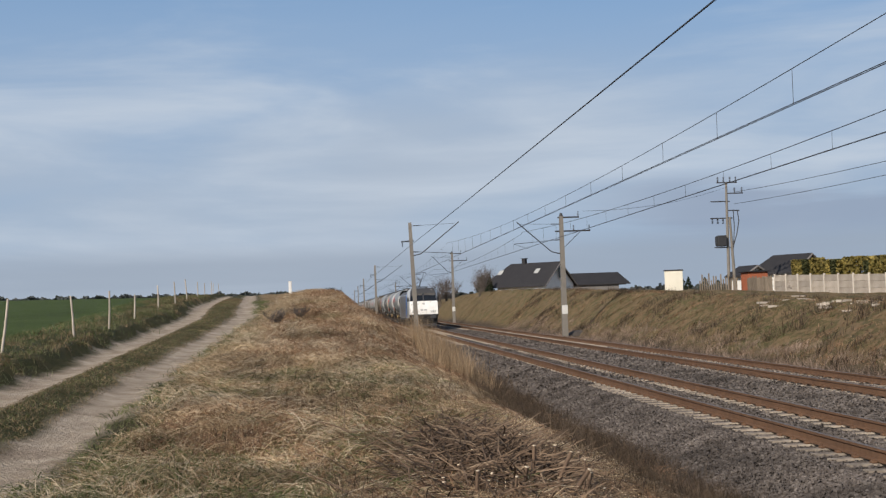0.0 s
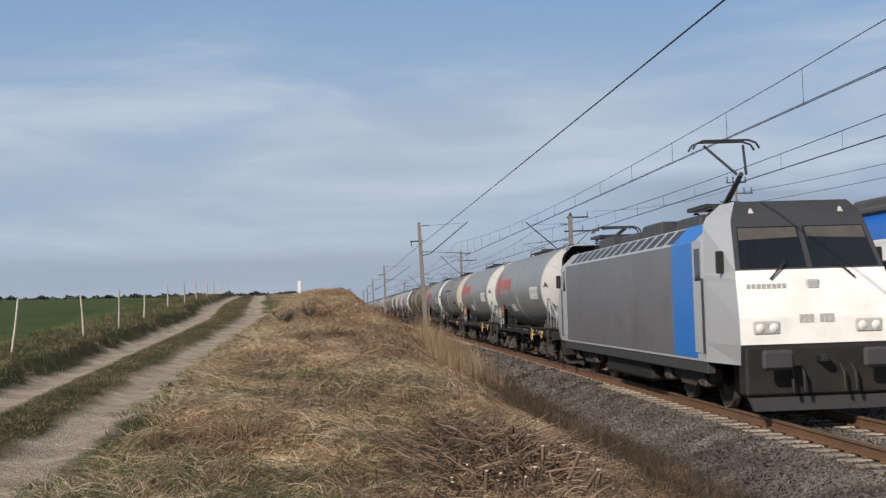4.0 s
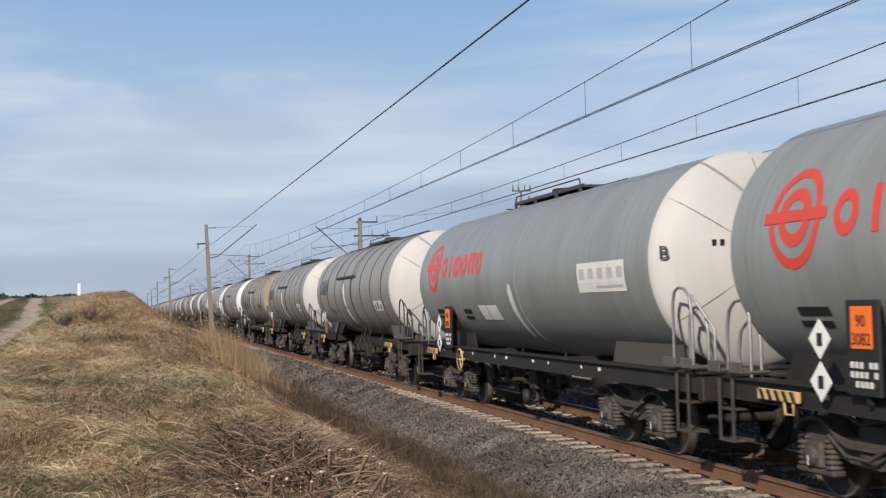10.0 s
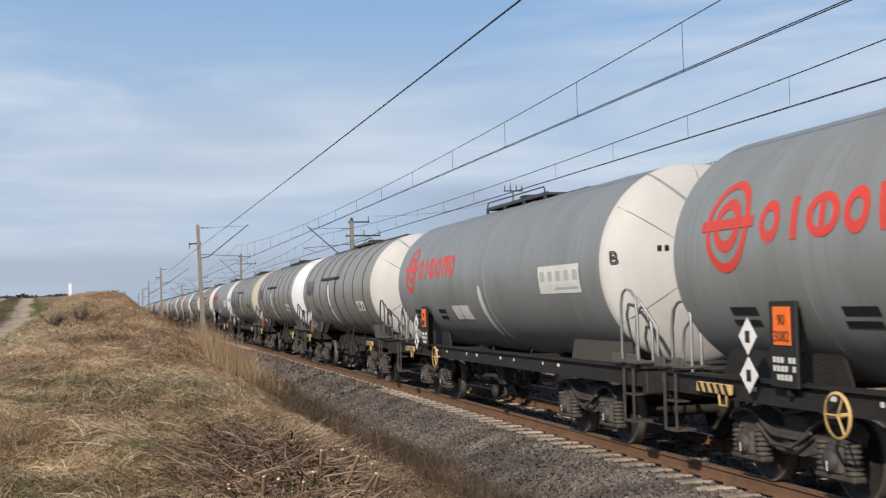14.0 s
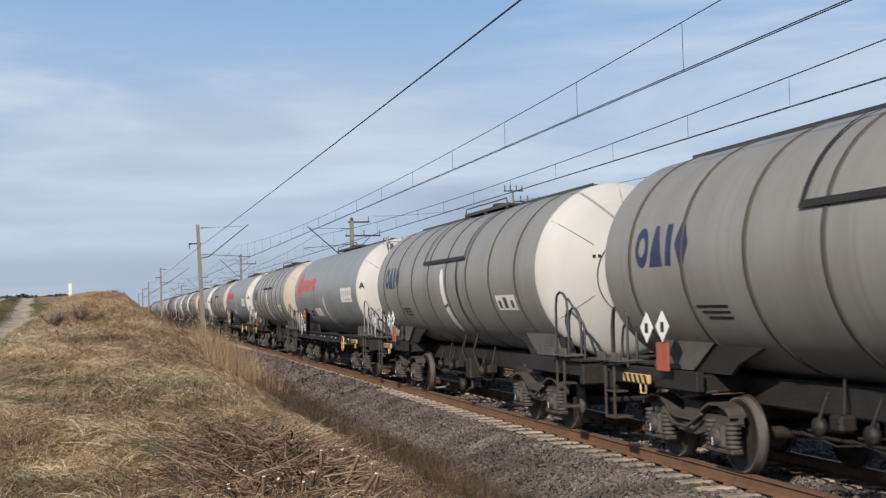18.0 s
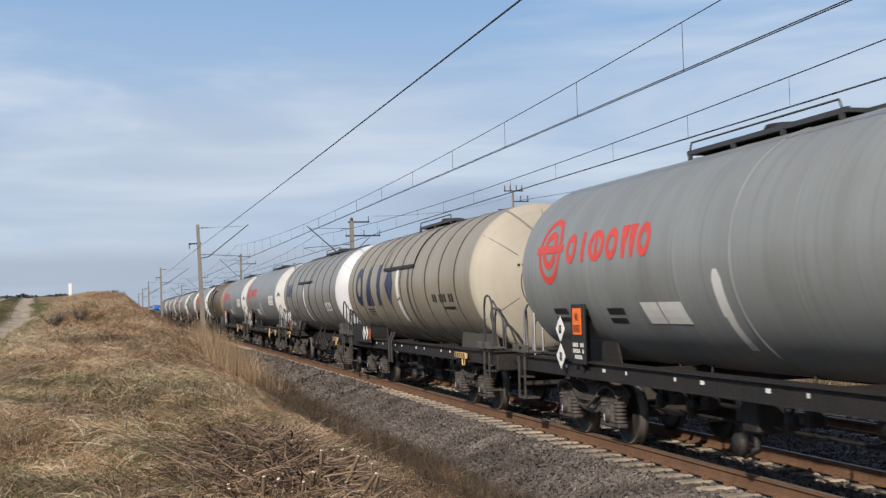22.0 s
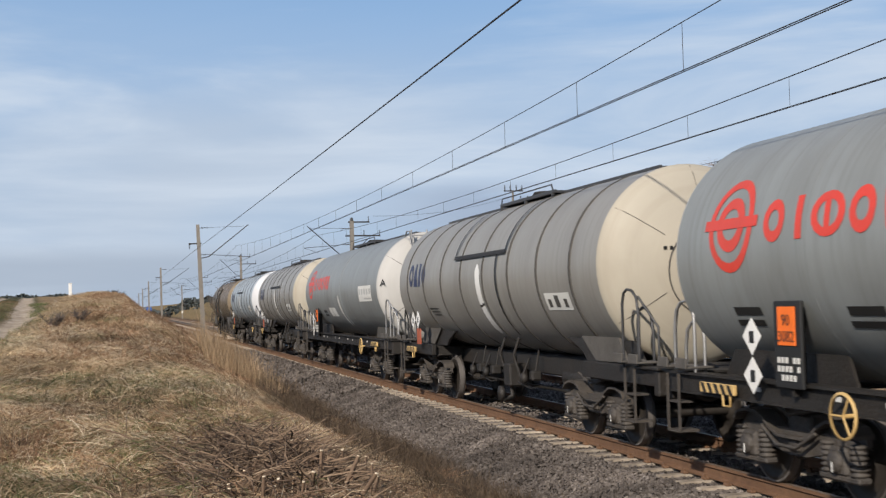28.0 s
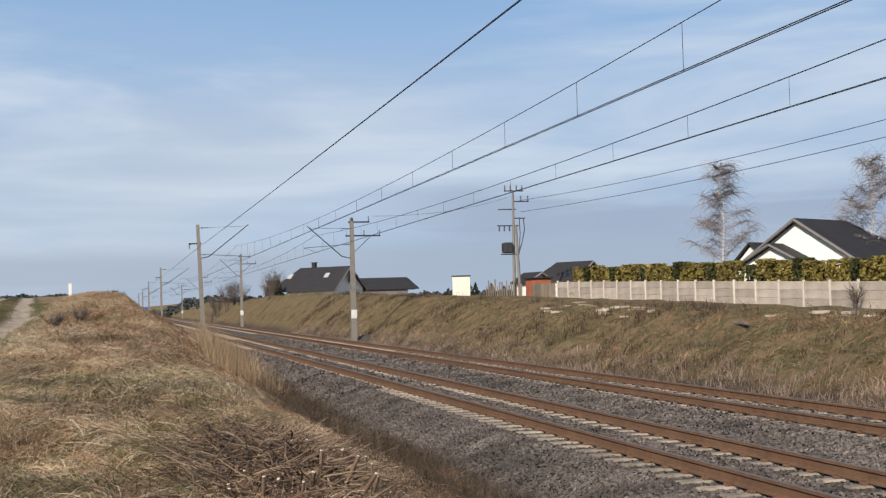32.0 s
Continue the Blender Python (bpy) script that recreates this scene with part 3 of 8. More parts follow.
def near_mast(x, y, h, lean):
    z0 = -0.6
    t = thing("catenary_mast", "square tapered concrete mast with a steel bracket arm", "catenary mast", "masts along the line",
              m=pose(x, y, z0, 0, lean, 0))
    h = h - z0
    mb = Mesh()
    a, b = 0.17, 0.115
    mb.add([(-a, -a, 0), (a, -a, 0), (a, a, 0), (-a, a, 0), (-b, -b, h), (b, -b, h), (b, b, h), (-b, b, h)],
           [(0, 1, 5, 4), (1, 2, 6, 5), (2, 3, 7, 6), (3, 0, 4, 7), (4, 5, 6, 7)])
    part("pole", mb, M["concrete"], t)
    reach = NEAR - x + 0.35
    zt, zl, zu = h - 0.25, h - 2.45, h - 0.15
    part("strut", Mesh().tube([(0.12, 0, zl), (reach * 0.25, 0, zl + 0.1), (reach + 0.9, 0, zu)], 0.035, 8), M["dark_steel"], t, "slanting steel strut")
    mb = Mesh().tube([(0.1, 0, zt), (reach + 0.6, 0, zt)], 0.012, 6)
    insulator(mb, (0.2, 0, zt), (0.75, 0, zt), 0.05)
    part("tie_rod", mb, M["dark_steel"], t)
    zr = 5.75 - z0
    mb = Mesh().tube([(0.5, 0, zr + 0.35), (reach + 0.2, 0, zr + 0.12)], 0.02, 6).tube([(reach + 0.2, 0, zr + 0.12), (reach - 0.7, 0, zr - 0.22)], 0.012, 6)
    insulator(mb, (0.12, 0, zr + 0.36), (0.5, 0, zr + 0.35), 0.06)
    part("registration_arm", mb, M["dark_steel"], t)
    mb = Mesh().box(-0.72, -0.05, h - 1.42, 0.2, 0.05, h - 1.32, 0.01)
    insulator(mb, (-0.66, 0, h - 1.42), (-0.66, 0, h - 1.75), 0.06)
    part("crossarm", mb, M["dark_steel"], t, "short crossarm with an insulator")
    return t


def far_mast(x, y, h):
    z0 = -0.5
    t = thing("catenary_mast", "concrete mast with double crossarms and a bracket over the far track", "catenary mast", "masts along the line", m=pose(x, y, z0))
    h = h - z0
    mb = Mesh()
    a, b = 0.19, 0.125
    mb.add([(-a, -a, 0), (a, -a, 0), (a, a, 0), (-a, a, 0), (-b, -b, h), (b, -b, h), (b, b, h), (-b, b, h)],
           [(0, 1, 5, 4), (1, 2, 6, 5), (2, 3, 7, 6), (3, 0, 4, 7), (4, 5, 6, 7)])
    part("pole", mb, M["concrete"], t)
    part("sign_plate", Mesh().box(-0.2, -0.225, 1.75, 0.2, -0.2, 2.35, 0.01), M["decal_white"], t, "weathered white number plate")
    reach = x - FAR + 0.2
    part("strut", Mesh().tube([(-0.12, 0, h - 2.6), (-reach * 0.25, 0, h - 2.45), (-reach - 0.15, 0, h - 0.35)], 0.035, 8), M["dark_steel"], t)
    mb = Mesh().tube([(-0.1, 0, h - 0.55), (-reach, 0, h - 0.5)], 0.012, 6)
    insulator(mb, (-0.2, 0, h - 0.55), (-0.75, 0, h - 0.54))
    part("tie_rod", mb, M["dark_steel"], t)
    zr = 6.05 - z0
    mb = Mesh().tube([(-0.5, 0, zr + 0.3), (-reach - 0.4, 0, zr + 0.1)], 0.02, 6).tube([(-reach - 0.4, 0, zr + 0.1), (-reach + 0.6, 0, zr - 0.25)], 0.012, 6)
    insulator(mb, (-0.12, 0, zr + 0.32), (-0.5, 0, zr + 0.3), 0.06)
    part("registration_arm", mb, M["dark_steel"], t)
    for zz, ln in ((h - 0.1, 1.25), (h - 1.05, 2.0)):
        mb = Mesh().box(-0.45 if ln > 1.5 else -0.25, -0.05, zz - 0.05, ln, 0.05, zz + 0.05, 0.01)
        part("crossarm", mb, M["dark_steel"], t)
        for xx in ((ln - 0.06,) if ln < 1.5 else (0.85, ln - 0.06)):
            mb = Mesh()
            insulator(mb, (xx, 0, zz + 0.05), (xx, 0, zz + 0.42), 0.055, 4)
            part("insulator", mb, M["dark_steel"], t, "dark pin insulator")
    part("brace", Mesh().tube([(0.12, 0, h - 2.2), (1.3, 0, h - 1.1)], 0.025, 6), M["dark_steel"], t)
    part("lamp_cap", Mesh().lathe([(0.0, h + 0.22), (0.08, h + 0.2), (0.14, h), (0.1, h - 0.12), (0.0, h - 0.14)], "z", n=10), M["dark_steel"], t)
    return t


for i, (x, y, h) in enumerate(P_MASTS):
    near_mast(x, y, h, -2.0 if i == 0 else -0.6)
for x, y, h in F_MASTS:
    far_mast(x, y, h)


def catenary(x, contact, low, spans, label, thick=0.008):
    t = thing("overhead_line", label, "overhead wire", "overhead wires")
    mb = Mesh()
    for dx in (-0.03, 0.03):
        mb.tube([(x + dx, y, contact) for y in range(-60, 700, 20)], 0.0085, 5)
    part("contact_wire", mb, M["wire"], t, "twin copper contact wires")
    top, drops = [], Mesh()
    for a, b in spans:
        mid, k = (a + b) / 2, 0.00042
        for i in range(21):
            y = a + (b - a) * i / 20
            top.append((x, y, low + k * (y - mid) ** 2))
        n = round((b - a) / 4.4)
        for i in range(1, n):
            y = a + (b - a) * i / n
            z = low + k * (y - mid) ** 2
            drops.tube([(x, y, z), (x, y, contact)], 0.005, 4, False)
    part("messenger_wire", Mesh().tube(top, thick, 5), M["wire"], t)
    tagged(part("droppers", drops, M["wire"], t, "thin vertical dropper wires"), kind="stuff")


catenary(NEAR, 5.46, 5.84, [(-85, -1), (-1, 90.9), (90.9, 179), (179, 262), (262, 345)], "dark contact and messenger wires over the near track")
catenary(FAR, 5.78, 6.2, [(-85, -1), (-1, 84), (84, 163), (163, 250), (250, 338)], "dark contact and messenger wires over the far track", 0.012)


def span_wire(name, label, pts, r, sag):
    path = []
    for a, b in zip(pts, pts[1:]):
        a, b = Vector(a), Vector(b)
        for i in range(13):
            f = i / 12
            p = a.lerp(b, f)
            path.append((p.x, p.y, p.z - sag * 4 * f * (1 - f)))
    solid(name, Mesh().tube(path, r, 5), M["wire"], label, "wire")


span_wire("feeder_wire", "thick dark feeder wire along the masts", [(5.05, -88, 6.01), (5.05, 0.5, 6.01), (5.0, 90.9, 6.37), (4.6, 179.5, 6.4), (4.5, 262, 6.4), (4.5, 345, 6.4)], 0.014, 0.04)


# ---- tank wagons ----
R, ZC, RIM, CAP, HALF = 1.47, 2.62, 6.91, 0.58, 8.16      # tank radius, axis height, half barrel, end depth, half wagon


def skin(y, s, off=0.006):
    """A point on the tank's left side: y along, s metres of arc above the axis."""
    th, r = s / R, R + off
    return (-r * math.cos(th), y, ZC + r * math.sin(th))


def patch(mb, y0, y1, s0, s1, slant=0.0, n=6, off=0.006):
    """A marking on the barrel; slant shifts its top along y."""
    vs, fs = [], []
    for i in range(n + 1):
        s = s0 + (s1 - s0) * i / n
        d = slant * i / n
        vs += [skin(y0 + d, s, off), skin(y1 + d, s, off)]
    for i in range(n):
        fs.append((2 * i, 2 * i + 1, 2 * i + 3, 2 * i + 2))
    mb.add(vs, fs)
    return mb


def oval(mb, yc, sc, ry, rs, hole=0.0, n=28, off=0.006):
    """An oval marking, hollow where hole > 0."""
    vs, fs = [], []
    for i in range(n):
        a = 2 * math.pi * i / n
        vs += [skin(yc + ry * math.cos(a), sc + rs * math.sin(a), off), skin(yc + ry * hole * math.cos(a), sc + rs * hole * math.sin(a), off)]
    for i in range(n):
        j = (i + 1) % n
        fs.append((2 * i, 2 * j, 2 * j + 1, 2 * i + 1))
    mb.add(vs, fs)
    return mb


def wedge(mb, y0, y1, yt, s0, s1, n=6, off=0.006):
    """A triangle marking that stands on y0 to y1 and ends at yt."""
    vs, fs = [], []
    for i in range(n + 1):
        f = i / n
        vs += [skin(y0 + (yt - 0.05 - y0) * f, s0 + (s1 - s0) * f, off), skin(y1 + (yt + 0.05 - y1) * f, s0 + (s1 - s0) * f, off)]
    for i in range(n):
        fs.append((2 * i, 2 * i + 1, 2 * i + 3, 2 * i + 2))
    mb.add(vs, fs)
    return mb


PIV = 4.93                                               # bogie pivots from the middle


def bogie_meshes():
    d = {}
    mb = Mesh()
    up = [(-1.24, 0.70), (-1.16, 0.78), (-0.95, 0.83), (-0.72, 0.82), (-0.55, 0.75), (-0.42, 0.66), (-0.25, 0.60)]
    low = [(-0.20, 0.44), (-0.45, 0.49), (-0.60, 0.60), (-0.72, 0.68), (-0.95, 0.70), (-1.14, 0.66), (-1.24, 0.62)]
    prof = up + [(-y, z) for y, z in up[::-1]] + [(-y, z) for y, z in low[::-1]] + low
    for s in (-1, 1):
        mb.prism(prof, "x", s * 0.93, s * 0.99)
        rim = up + [(-y, z) for y, z in up[::-1]]
        mb.prism(rim + [(y, z + 0.035) for y, z in rim[::-1]], "x", s * 0.90, s * 1.13)
        foot = low + [(-y, z) for y, z in low[::-1]]
        mb.prism(foot + [(y, z - 0.025) for y, z in foot[::-1]], "x", s * 0.92, s * 1.04)
        mb.box(s * 0.99, -0.11, 0.46, s * 1.08, 0.11, 0.60, 0.02)
        mb.tube([(s * 1.1, -0.9, 1.0), (s * 1.12, -0.45, 0.93), (s * 1.12, 0.0, 0.86), (s * 1.1, 0.55, 1.0)], 0.02, 6)
    mb.box(-1.0, -0.24, 0.55, 1.0, 0.24, 0.86, 0.03)
    for s in (-1, 1):                                     # friction plates, side bearers, lifting lugs
        mb.box(s * 0.80, -0.20, 0.86, s * 1.06, 0.20, 0.95, 0.02)
        mb.tube([(s * 1.14, -0.55, 0.70), (s * 1.16, -0.2, 0.52), (s * 1.16, 0.2, 0.52), (s * 1.14, 0.55, 0.70)], 0.022, 6)
    mb.lathe([(0.0, 0.98), (0.24, 0.98), (0.24, 0.84)], "z", n=16)
    for y in (-0.38, 0.38):
        for s in (-1, 1):
            mb.box(s * 0.70, y - 0.05, 0.32, s * 0.80, y + 0.05, 0.66, 0.015)
        mb.box(-0.9, y - 0.03, 0.36, 0.9, y + 0.03, 0.44, 0.01)
    d["frame"] = mb.data("bogie", M["bogie"])
    mb = Mesh()
    # disc wheel: hub, dished web, rim and flange
    prof = [(0.09, -0.09), (0.13, -0.085), (0.15, -0.05), (0.36, -0.03), (0.395, -0.055), (0.455, -0.06), (0.46, 0.035), (0.487, 0.045), (0.487, 0.07),
            (0.40, 0.07), (0.37, 0.035), (0.15, 0.05), (0.13, 0.09), (0.09, 0.09)]
    mb.lathe(prof, "x", n=32)
    mb.slot = 1
    mb.lathe([(0.4615, -0.055), (0.4615, 0.034)], "x", n=32)
    mb.lathe([(0.436, -0.0605), (0.456, -0.0625)], "x", n=32)
    d["wheel_r"] = mb.data("wheel", [M["wheel"], M["tread"]])
    mb2 = Mesh()
    mb2.v, mb2.f, mb2.s, mb2.mi = [(-x, y, z) for x, y, z in mb.v], [f[::-1] for f in mb.f], list(mb.s), list(mb.mi)
    d["wheel_l"] = mb2.data("wheel", [M["wheel"], M["tread"]])
    d["axle"] = Mesh().tube([(-1.05, 0, 0), (1.05, 0, 0)], 0.085, 10).data("axle", M["wheel"])
    mb = Mesh().box(-0.10, -0.17, -0.15, 0.10, 0.17, 0.15, 0.04)
    mb.lathe([(0.0, -0.15), (0.10, -0.145), (0.115, -0.10), (0.115, 0.0)], "x", n=14)
    mb.box(-0.08, -0.36, -0.20, 0.08, 0.36, -0.13, 0.02)
    mb.slot = 1
    mb.box(-0.152, -0.012, -0.10, -0.149, 0.012, 0.0)
    d["box"] = mb.data("axlebox", [M["bogie"], M["decal_white"]])
    mb = Mesh()
    pr = []
    for i in range(6):
        z = i * 0.055
        pr += [(0.072, z), (0.098, z + 0.012), (0.098, z + 0.030), (0.072, z + 0.042)]
    mb.lathe([(0.0, 0)] + pr + [(0.0, 0.33)], "z", n=12)
    d["spring"] = mb.data("coil_spring", M["bogie"])
    return d


BG = bogie_meshes()


def add_bogie(parent, y):
    b = part("bogie", BG["frame"], None, parent, "", (0, y, 0))
    for wy in (-0.9, 0.9):
        part("axle", BG["axle"], None, b, "", (0, wy, 0.46))
        part("wheel", BG["wheel_l"], None, b, "", (0.7525, wy, 0.46))
        part("wheel", BG["wheel_r"], None, b, "", (-0.7525, wy, 0.46))
        for s in (-1, 1):
            ab = part("axlebox", BG["box"], None, b, "", (s * 1.03, wy, 0.46))
            if s > 0:
                ab.rotation_euler = (0, 0, math.pi)
            for sy in (-0.26, 0.26):
                part("coil_spring", BG["spring"], None, b, "", (s * 1.03, wy + sy, 0.33))
    return b


def cap_profile(sign, rim):
    k = 12
    return [(R * math.cos(math.pi / 2 * i / k), sign * (rim + CAP * (0.62 * math.sin(math.pi / 2 * i / k) + 0.38 * (1 - math.cos(math.pi / 2 * i / k))))) for i in range(k + 1)]


def end_y(r):
    """How far ahead of the rim the end lies at radius r."""
    i = math.acos(min(1.0, r / R))
    return CAP * (0.62 * math.sin(i) + 0.38 * (1 - math.cos(i)))


HOOP = Mesh().lathe([(R - 0.01, -0.045), (R + 0.012, -0.04), (R + 0.014, 0), (R + 0.012, 0.04), (R - 0.01, 0.045)], "y", n=48)
HOOP_DATA = {}


def hoop(parent, y, material):
    if material.name not in HOOP_DATA:
        HOOP_DATA[material.name] = HOOP.data("hoop", material)
    return part("hoop", HOOP_DATA[material.name], None, parent, "", (0, y, ZC))


def letter(parent, ch, x, z, size, material, rim):
    cu = bpy.data.curves.new("letter", "FONT")
    cu.body, cu.size, cu.extrude, cu.align_x, cu.align_y = ch, size, 0.004, "CENTER", "CENTER"
    cu.materials.append(material)
    ob = new("letter", cu)
    ob.parent = parent
    r = math.hypot(x, z)
    e = 0.02
    slope = math.atan((end_y(r - e) - end_y(r + e)) / (2 * e))
    ob.location = (x, -(rim + end_y(r) + 0.05), ZC + z)
    ob.rotation_euler = (math.pi / 2, 0, -slope)
    return ob


def ladder(parent, x, y, z0, z1, w, material, lean=0.0, along="x", label=""):
    """A ladder of two stiles and rungs."""
    mb = Mesh()
    for s in (-1, 1):
        o = (s * w / 2, 0) if along == "x" else (0, s * w / 2)
        mb.tube([(x + o[0], y + o[1], z0), (x + o[0], y + o[1] + lean, z1)], 0.022, 6)
    n = int((z1 - z0) / 0.3)
    for i in range(1, n + 1):
        z, d = z0 + (z1 - z0) * i / (n + 0.5), lean * i / (n + 0.5)
        if along == "x":
            mb.box(x - w / 2, y + d - 0.03, z - 0.012, x + w / 2, y + d + 0.03, z + 0.012)
        else:
            mb.box(x - 0.03, y + d - w / 2, z - 0.012, x + 0.03, y + d + w / 2, z + 0.012)
    return part("ladder", mb, material, parent, label)


def handrails(t, sy, material, tall=2.27, inset=0.0):
    """Looped grab rails beside the end platform, on the left."""
    y = sy * (6.75 - inset)
    for dx, y0, y1, zt in ((-1.30, y, y + sy * 0.55, tall), (-1.12, y + sy * 0.1, y + sy * 0.62, tall - 0.25)):
        pts = [(dx, y0, 1.2), (dx, y0, zt - 0.2), (dx, y0 + sy * 0.06, zt - 0.05), (dx, y0 + sy * 0.18, zt), (dx, y1 - sy * 0.2, zt - 0.02),
               (dx, y1 - sy * 0.06, zt - 0.12), (dx, y1, zt - 0.35), (dx, y1, 1.2)]
        part("handrail", Mesh().tube(pts, 0.02, 6), material, t)
    # slanting brace between the loops
    part("handrail", Mesh().tube([(-1.28, y + sy * 0.5, tall - 0.1), (-1.15, y + sy * 0.85, 1.75), (-1.15, y + sy * 0.85, 1.24)], 0.018, 6), material, t)


def ends_gear(t, front_rails, rear_rails, mat_rail, inset=0.0):
    """Headstocks, buffers, hooks, steps and platforms at both ends."""
    for sy in (-1, 1):
        mb = Mesh().box(-1.32, sy * 7.42, 0.86, 1.32, sy * 7.58, 1.22, 0.02)
        part("headstock", mb, M["chassis"], t)
        for x in (-0.875, 0.875):
            mb = Mesh().lathe([(0.11, 7.56), (0.13, 7.60), (0.13, 7.92), (0.09, 7.93), (0.09, 8.06), (0.23, 8.08), (0.245, 8.11), (0.20, 8.15), (0.0, 8.16)], "y", (0, 0, 0), 18)
            mb.v = [(a + x, b * sy, c + 1.06) for a, b, c in mb.v]
            part("buffer", mb, M["chassis"], t)
        mb = Mesh().box(-0.06, sy * 7.5, 0.98, 0.06, sy * 7.95, 1.10, 0.02).tube([(0, sy * 7.85, 1.0), (0, sy * 8.0, 0.85), (0, sy * 7.9, 0.7)], 0.03, 6)
        part("draw_hook", mb, M["chassis"], t)
        part("brake_hose", Mesh().tube([(0.35, sy * 7.6, 0.95), (0.36, sy * 7.8, 0.85), (0.36, sy * 7.95, 0.6), (0.33, sy * 8.02, 0.5)], 0.025, 6), M["chassis"], t)
        mb = Mesh().box(-1.36, sy * 6.85, 1.20, 0.9, sy * 7.62, 1.24, 0.01)
        part("end_platform", mb, M["chassis"], t)
        mb = Mesh()
        d = inset if sy < 0 else 0.0
        mb.box(-1.42, sy * (7.02 - d), 0.48, -1.14, sy * (7.34 - d), 0.51).box(-1.40, sy * (7.02 - d), 0.84, -1.20, sy * (7.34 - d), 0.865)
        for y in (7.02 - d, 7.34 - d):
            mb.box(-1.42, sy * y - 0.012, 0.48, -1.39, sy * y + 0.012, 1.2)
        part("footstep", mb, M["bogie"], t, "dusty hanging footstep")
        for y in (6.72 - d, 7.24 - d):
            mb = Mesh().box(-1.44, sy * y, 1.27, -1.08, sy * (y + 0.3), 1.30, 0.008).box(-1.45, sy * y, 1.27, -1.42, sy * (y + 0.3), 1.40, 0.008)
            part("step_tray", mb, M["saddle"], t, "dusty grey step tray")
    if front_rails:
        handrails(t, -1, mat_rail, inset=inset)
    if rear_rails:
        handrails(t, 1, mat_rail, 2.1)


def barrel(t, body, end, hoops, rf, rr, inner=0.3):
    mb = Mesh().lathe([(R, -rf), (R, -3.4), (R, 0), (R, 3.4), (R, rr)], "y", (0, 0, ZC), 64)
    part("tank_barrel", mb, body, t)
    mb = Mesh().lathe(cap_profile(-1, rf), "y", (0, 0, ZC), 64)
    part("front_end", mb, end, t)
    mb = Mesh().lathe(cap_profile(1, rr), "y", (0, 0, ZC), 48)
    part("rear_end", mb, end, t)
    for y in hoops:
        hoop(t, y, M["hoop_brown"] if body is M["brown"] else M["hoop_grey"])
    mb = Mesh()
    for a in (20, 90, 145, 215, 325):                       # weld seams on the dished end
        w = radians(a)
        mb.tube([(r * math.cos(w), -(rf + end_y(r) + 0.002), ZC + r * math.sin(w)) for r in (inner, 0.78, 0.9, 1.1, 1.3, 1.44)], 0.006, 4, False)
    tagged(part("weld_seam", mb, M["saddle"], t), kind="stuff")


def walkway(t, y0, y1, z, w, rail=True, label="dark grating walkway on top of the tank"):
    mb = Mesh().prism([(-w / 2, z - 0.06), (w / 2, z - 0.06), (w / 2, z), (w / 2 - 0.04, z), (w / 2 - 0.04, z - 0.015), (-w / 2 + 0.04, z - 0.015), (-w / 2 + 0.04, z), (-w / 2, z)], "y", y0, y1)
    deck = part("walkway", mb, M["dark_steel"], t, label)
    k = max(2, int((y1 - y0) / 1.2))
    for i in range(k + 1):
        y = y0 + 0.1 + (y1 - y0 - 0.2) * i / k
        for s in (-1, 1):
            zz = ZC + math.sqrt(max(0.0, R * R - (w / 2) ** 2))
            part("walkway_leg", Mesh().box(s * w / 2 - 0.025, y - 0.025, zz - 0.03, s * w / 2 + 0.025, y + 0.025, z - 0.05), M["dark_steel"], deck)
    if rail:
        for s in (-1, 1):
            part("walkway_rail", Mesh().tube([(s * w / 2, y0 + 0.1, z), (s * w / 2, y0 + 0.15, z + 0.10), (s * w / 2, y1 - 0.15, z + 0.10), (s * w / 2, y1 - 0.1, z)], 0.014, 5), M["dark_steel"], t)


def dome(t, y):
    part("manhole", Mesh().lathe([(0.0, ZC + R + 0.17), (0.27, ZC + R + 0.16), (0.3, ZC + R + 0.1), (0.26, ZC + R + 0.08), (0.26, ZC + R - 0.05)], "z", (0.0, y, 0), 18), M["chassis"], t)
    part("valve", Mesh().tube([(0.25, y + 0.6, ZC + R - 0.05), (0.25, y + 0.6, ZC + R + 0.16)], 0.06, 8), M["chassis"], t)


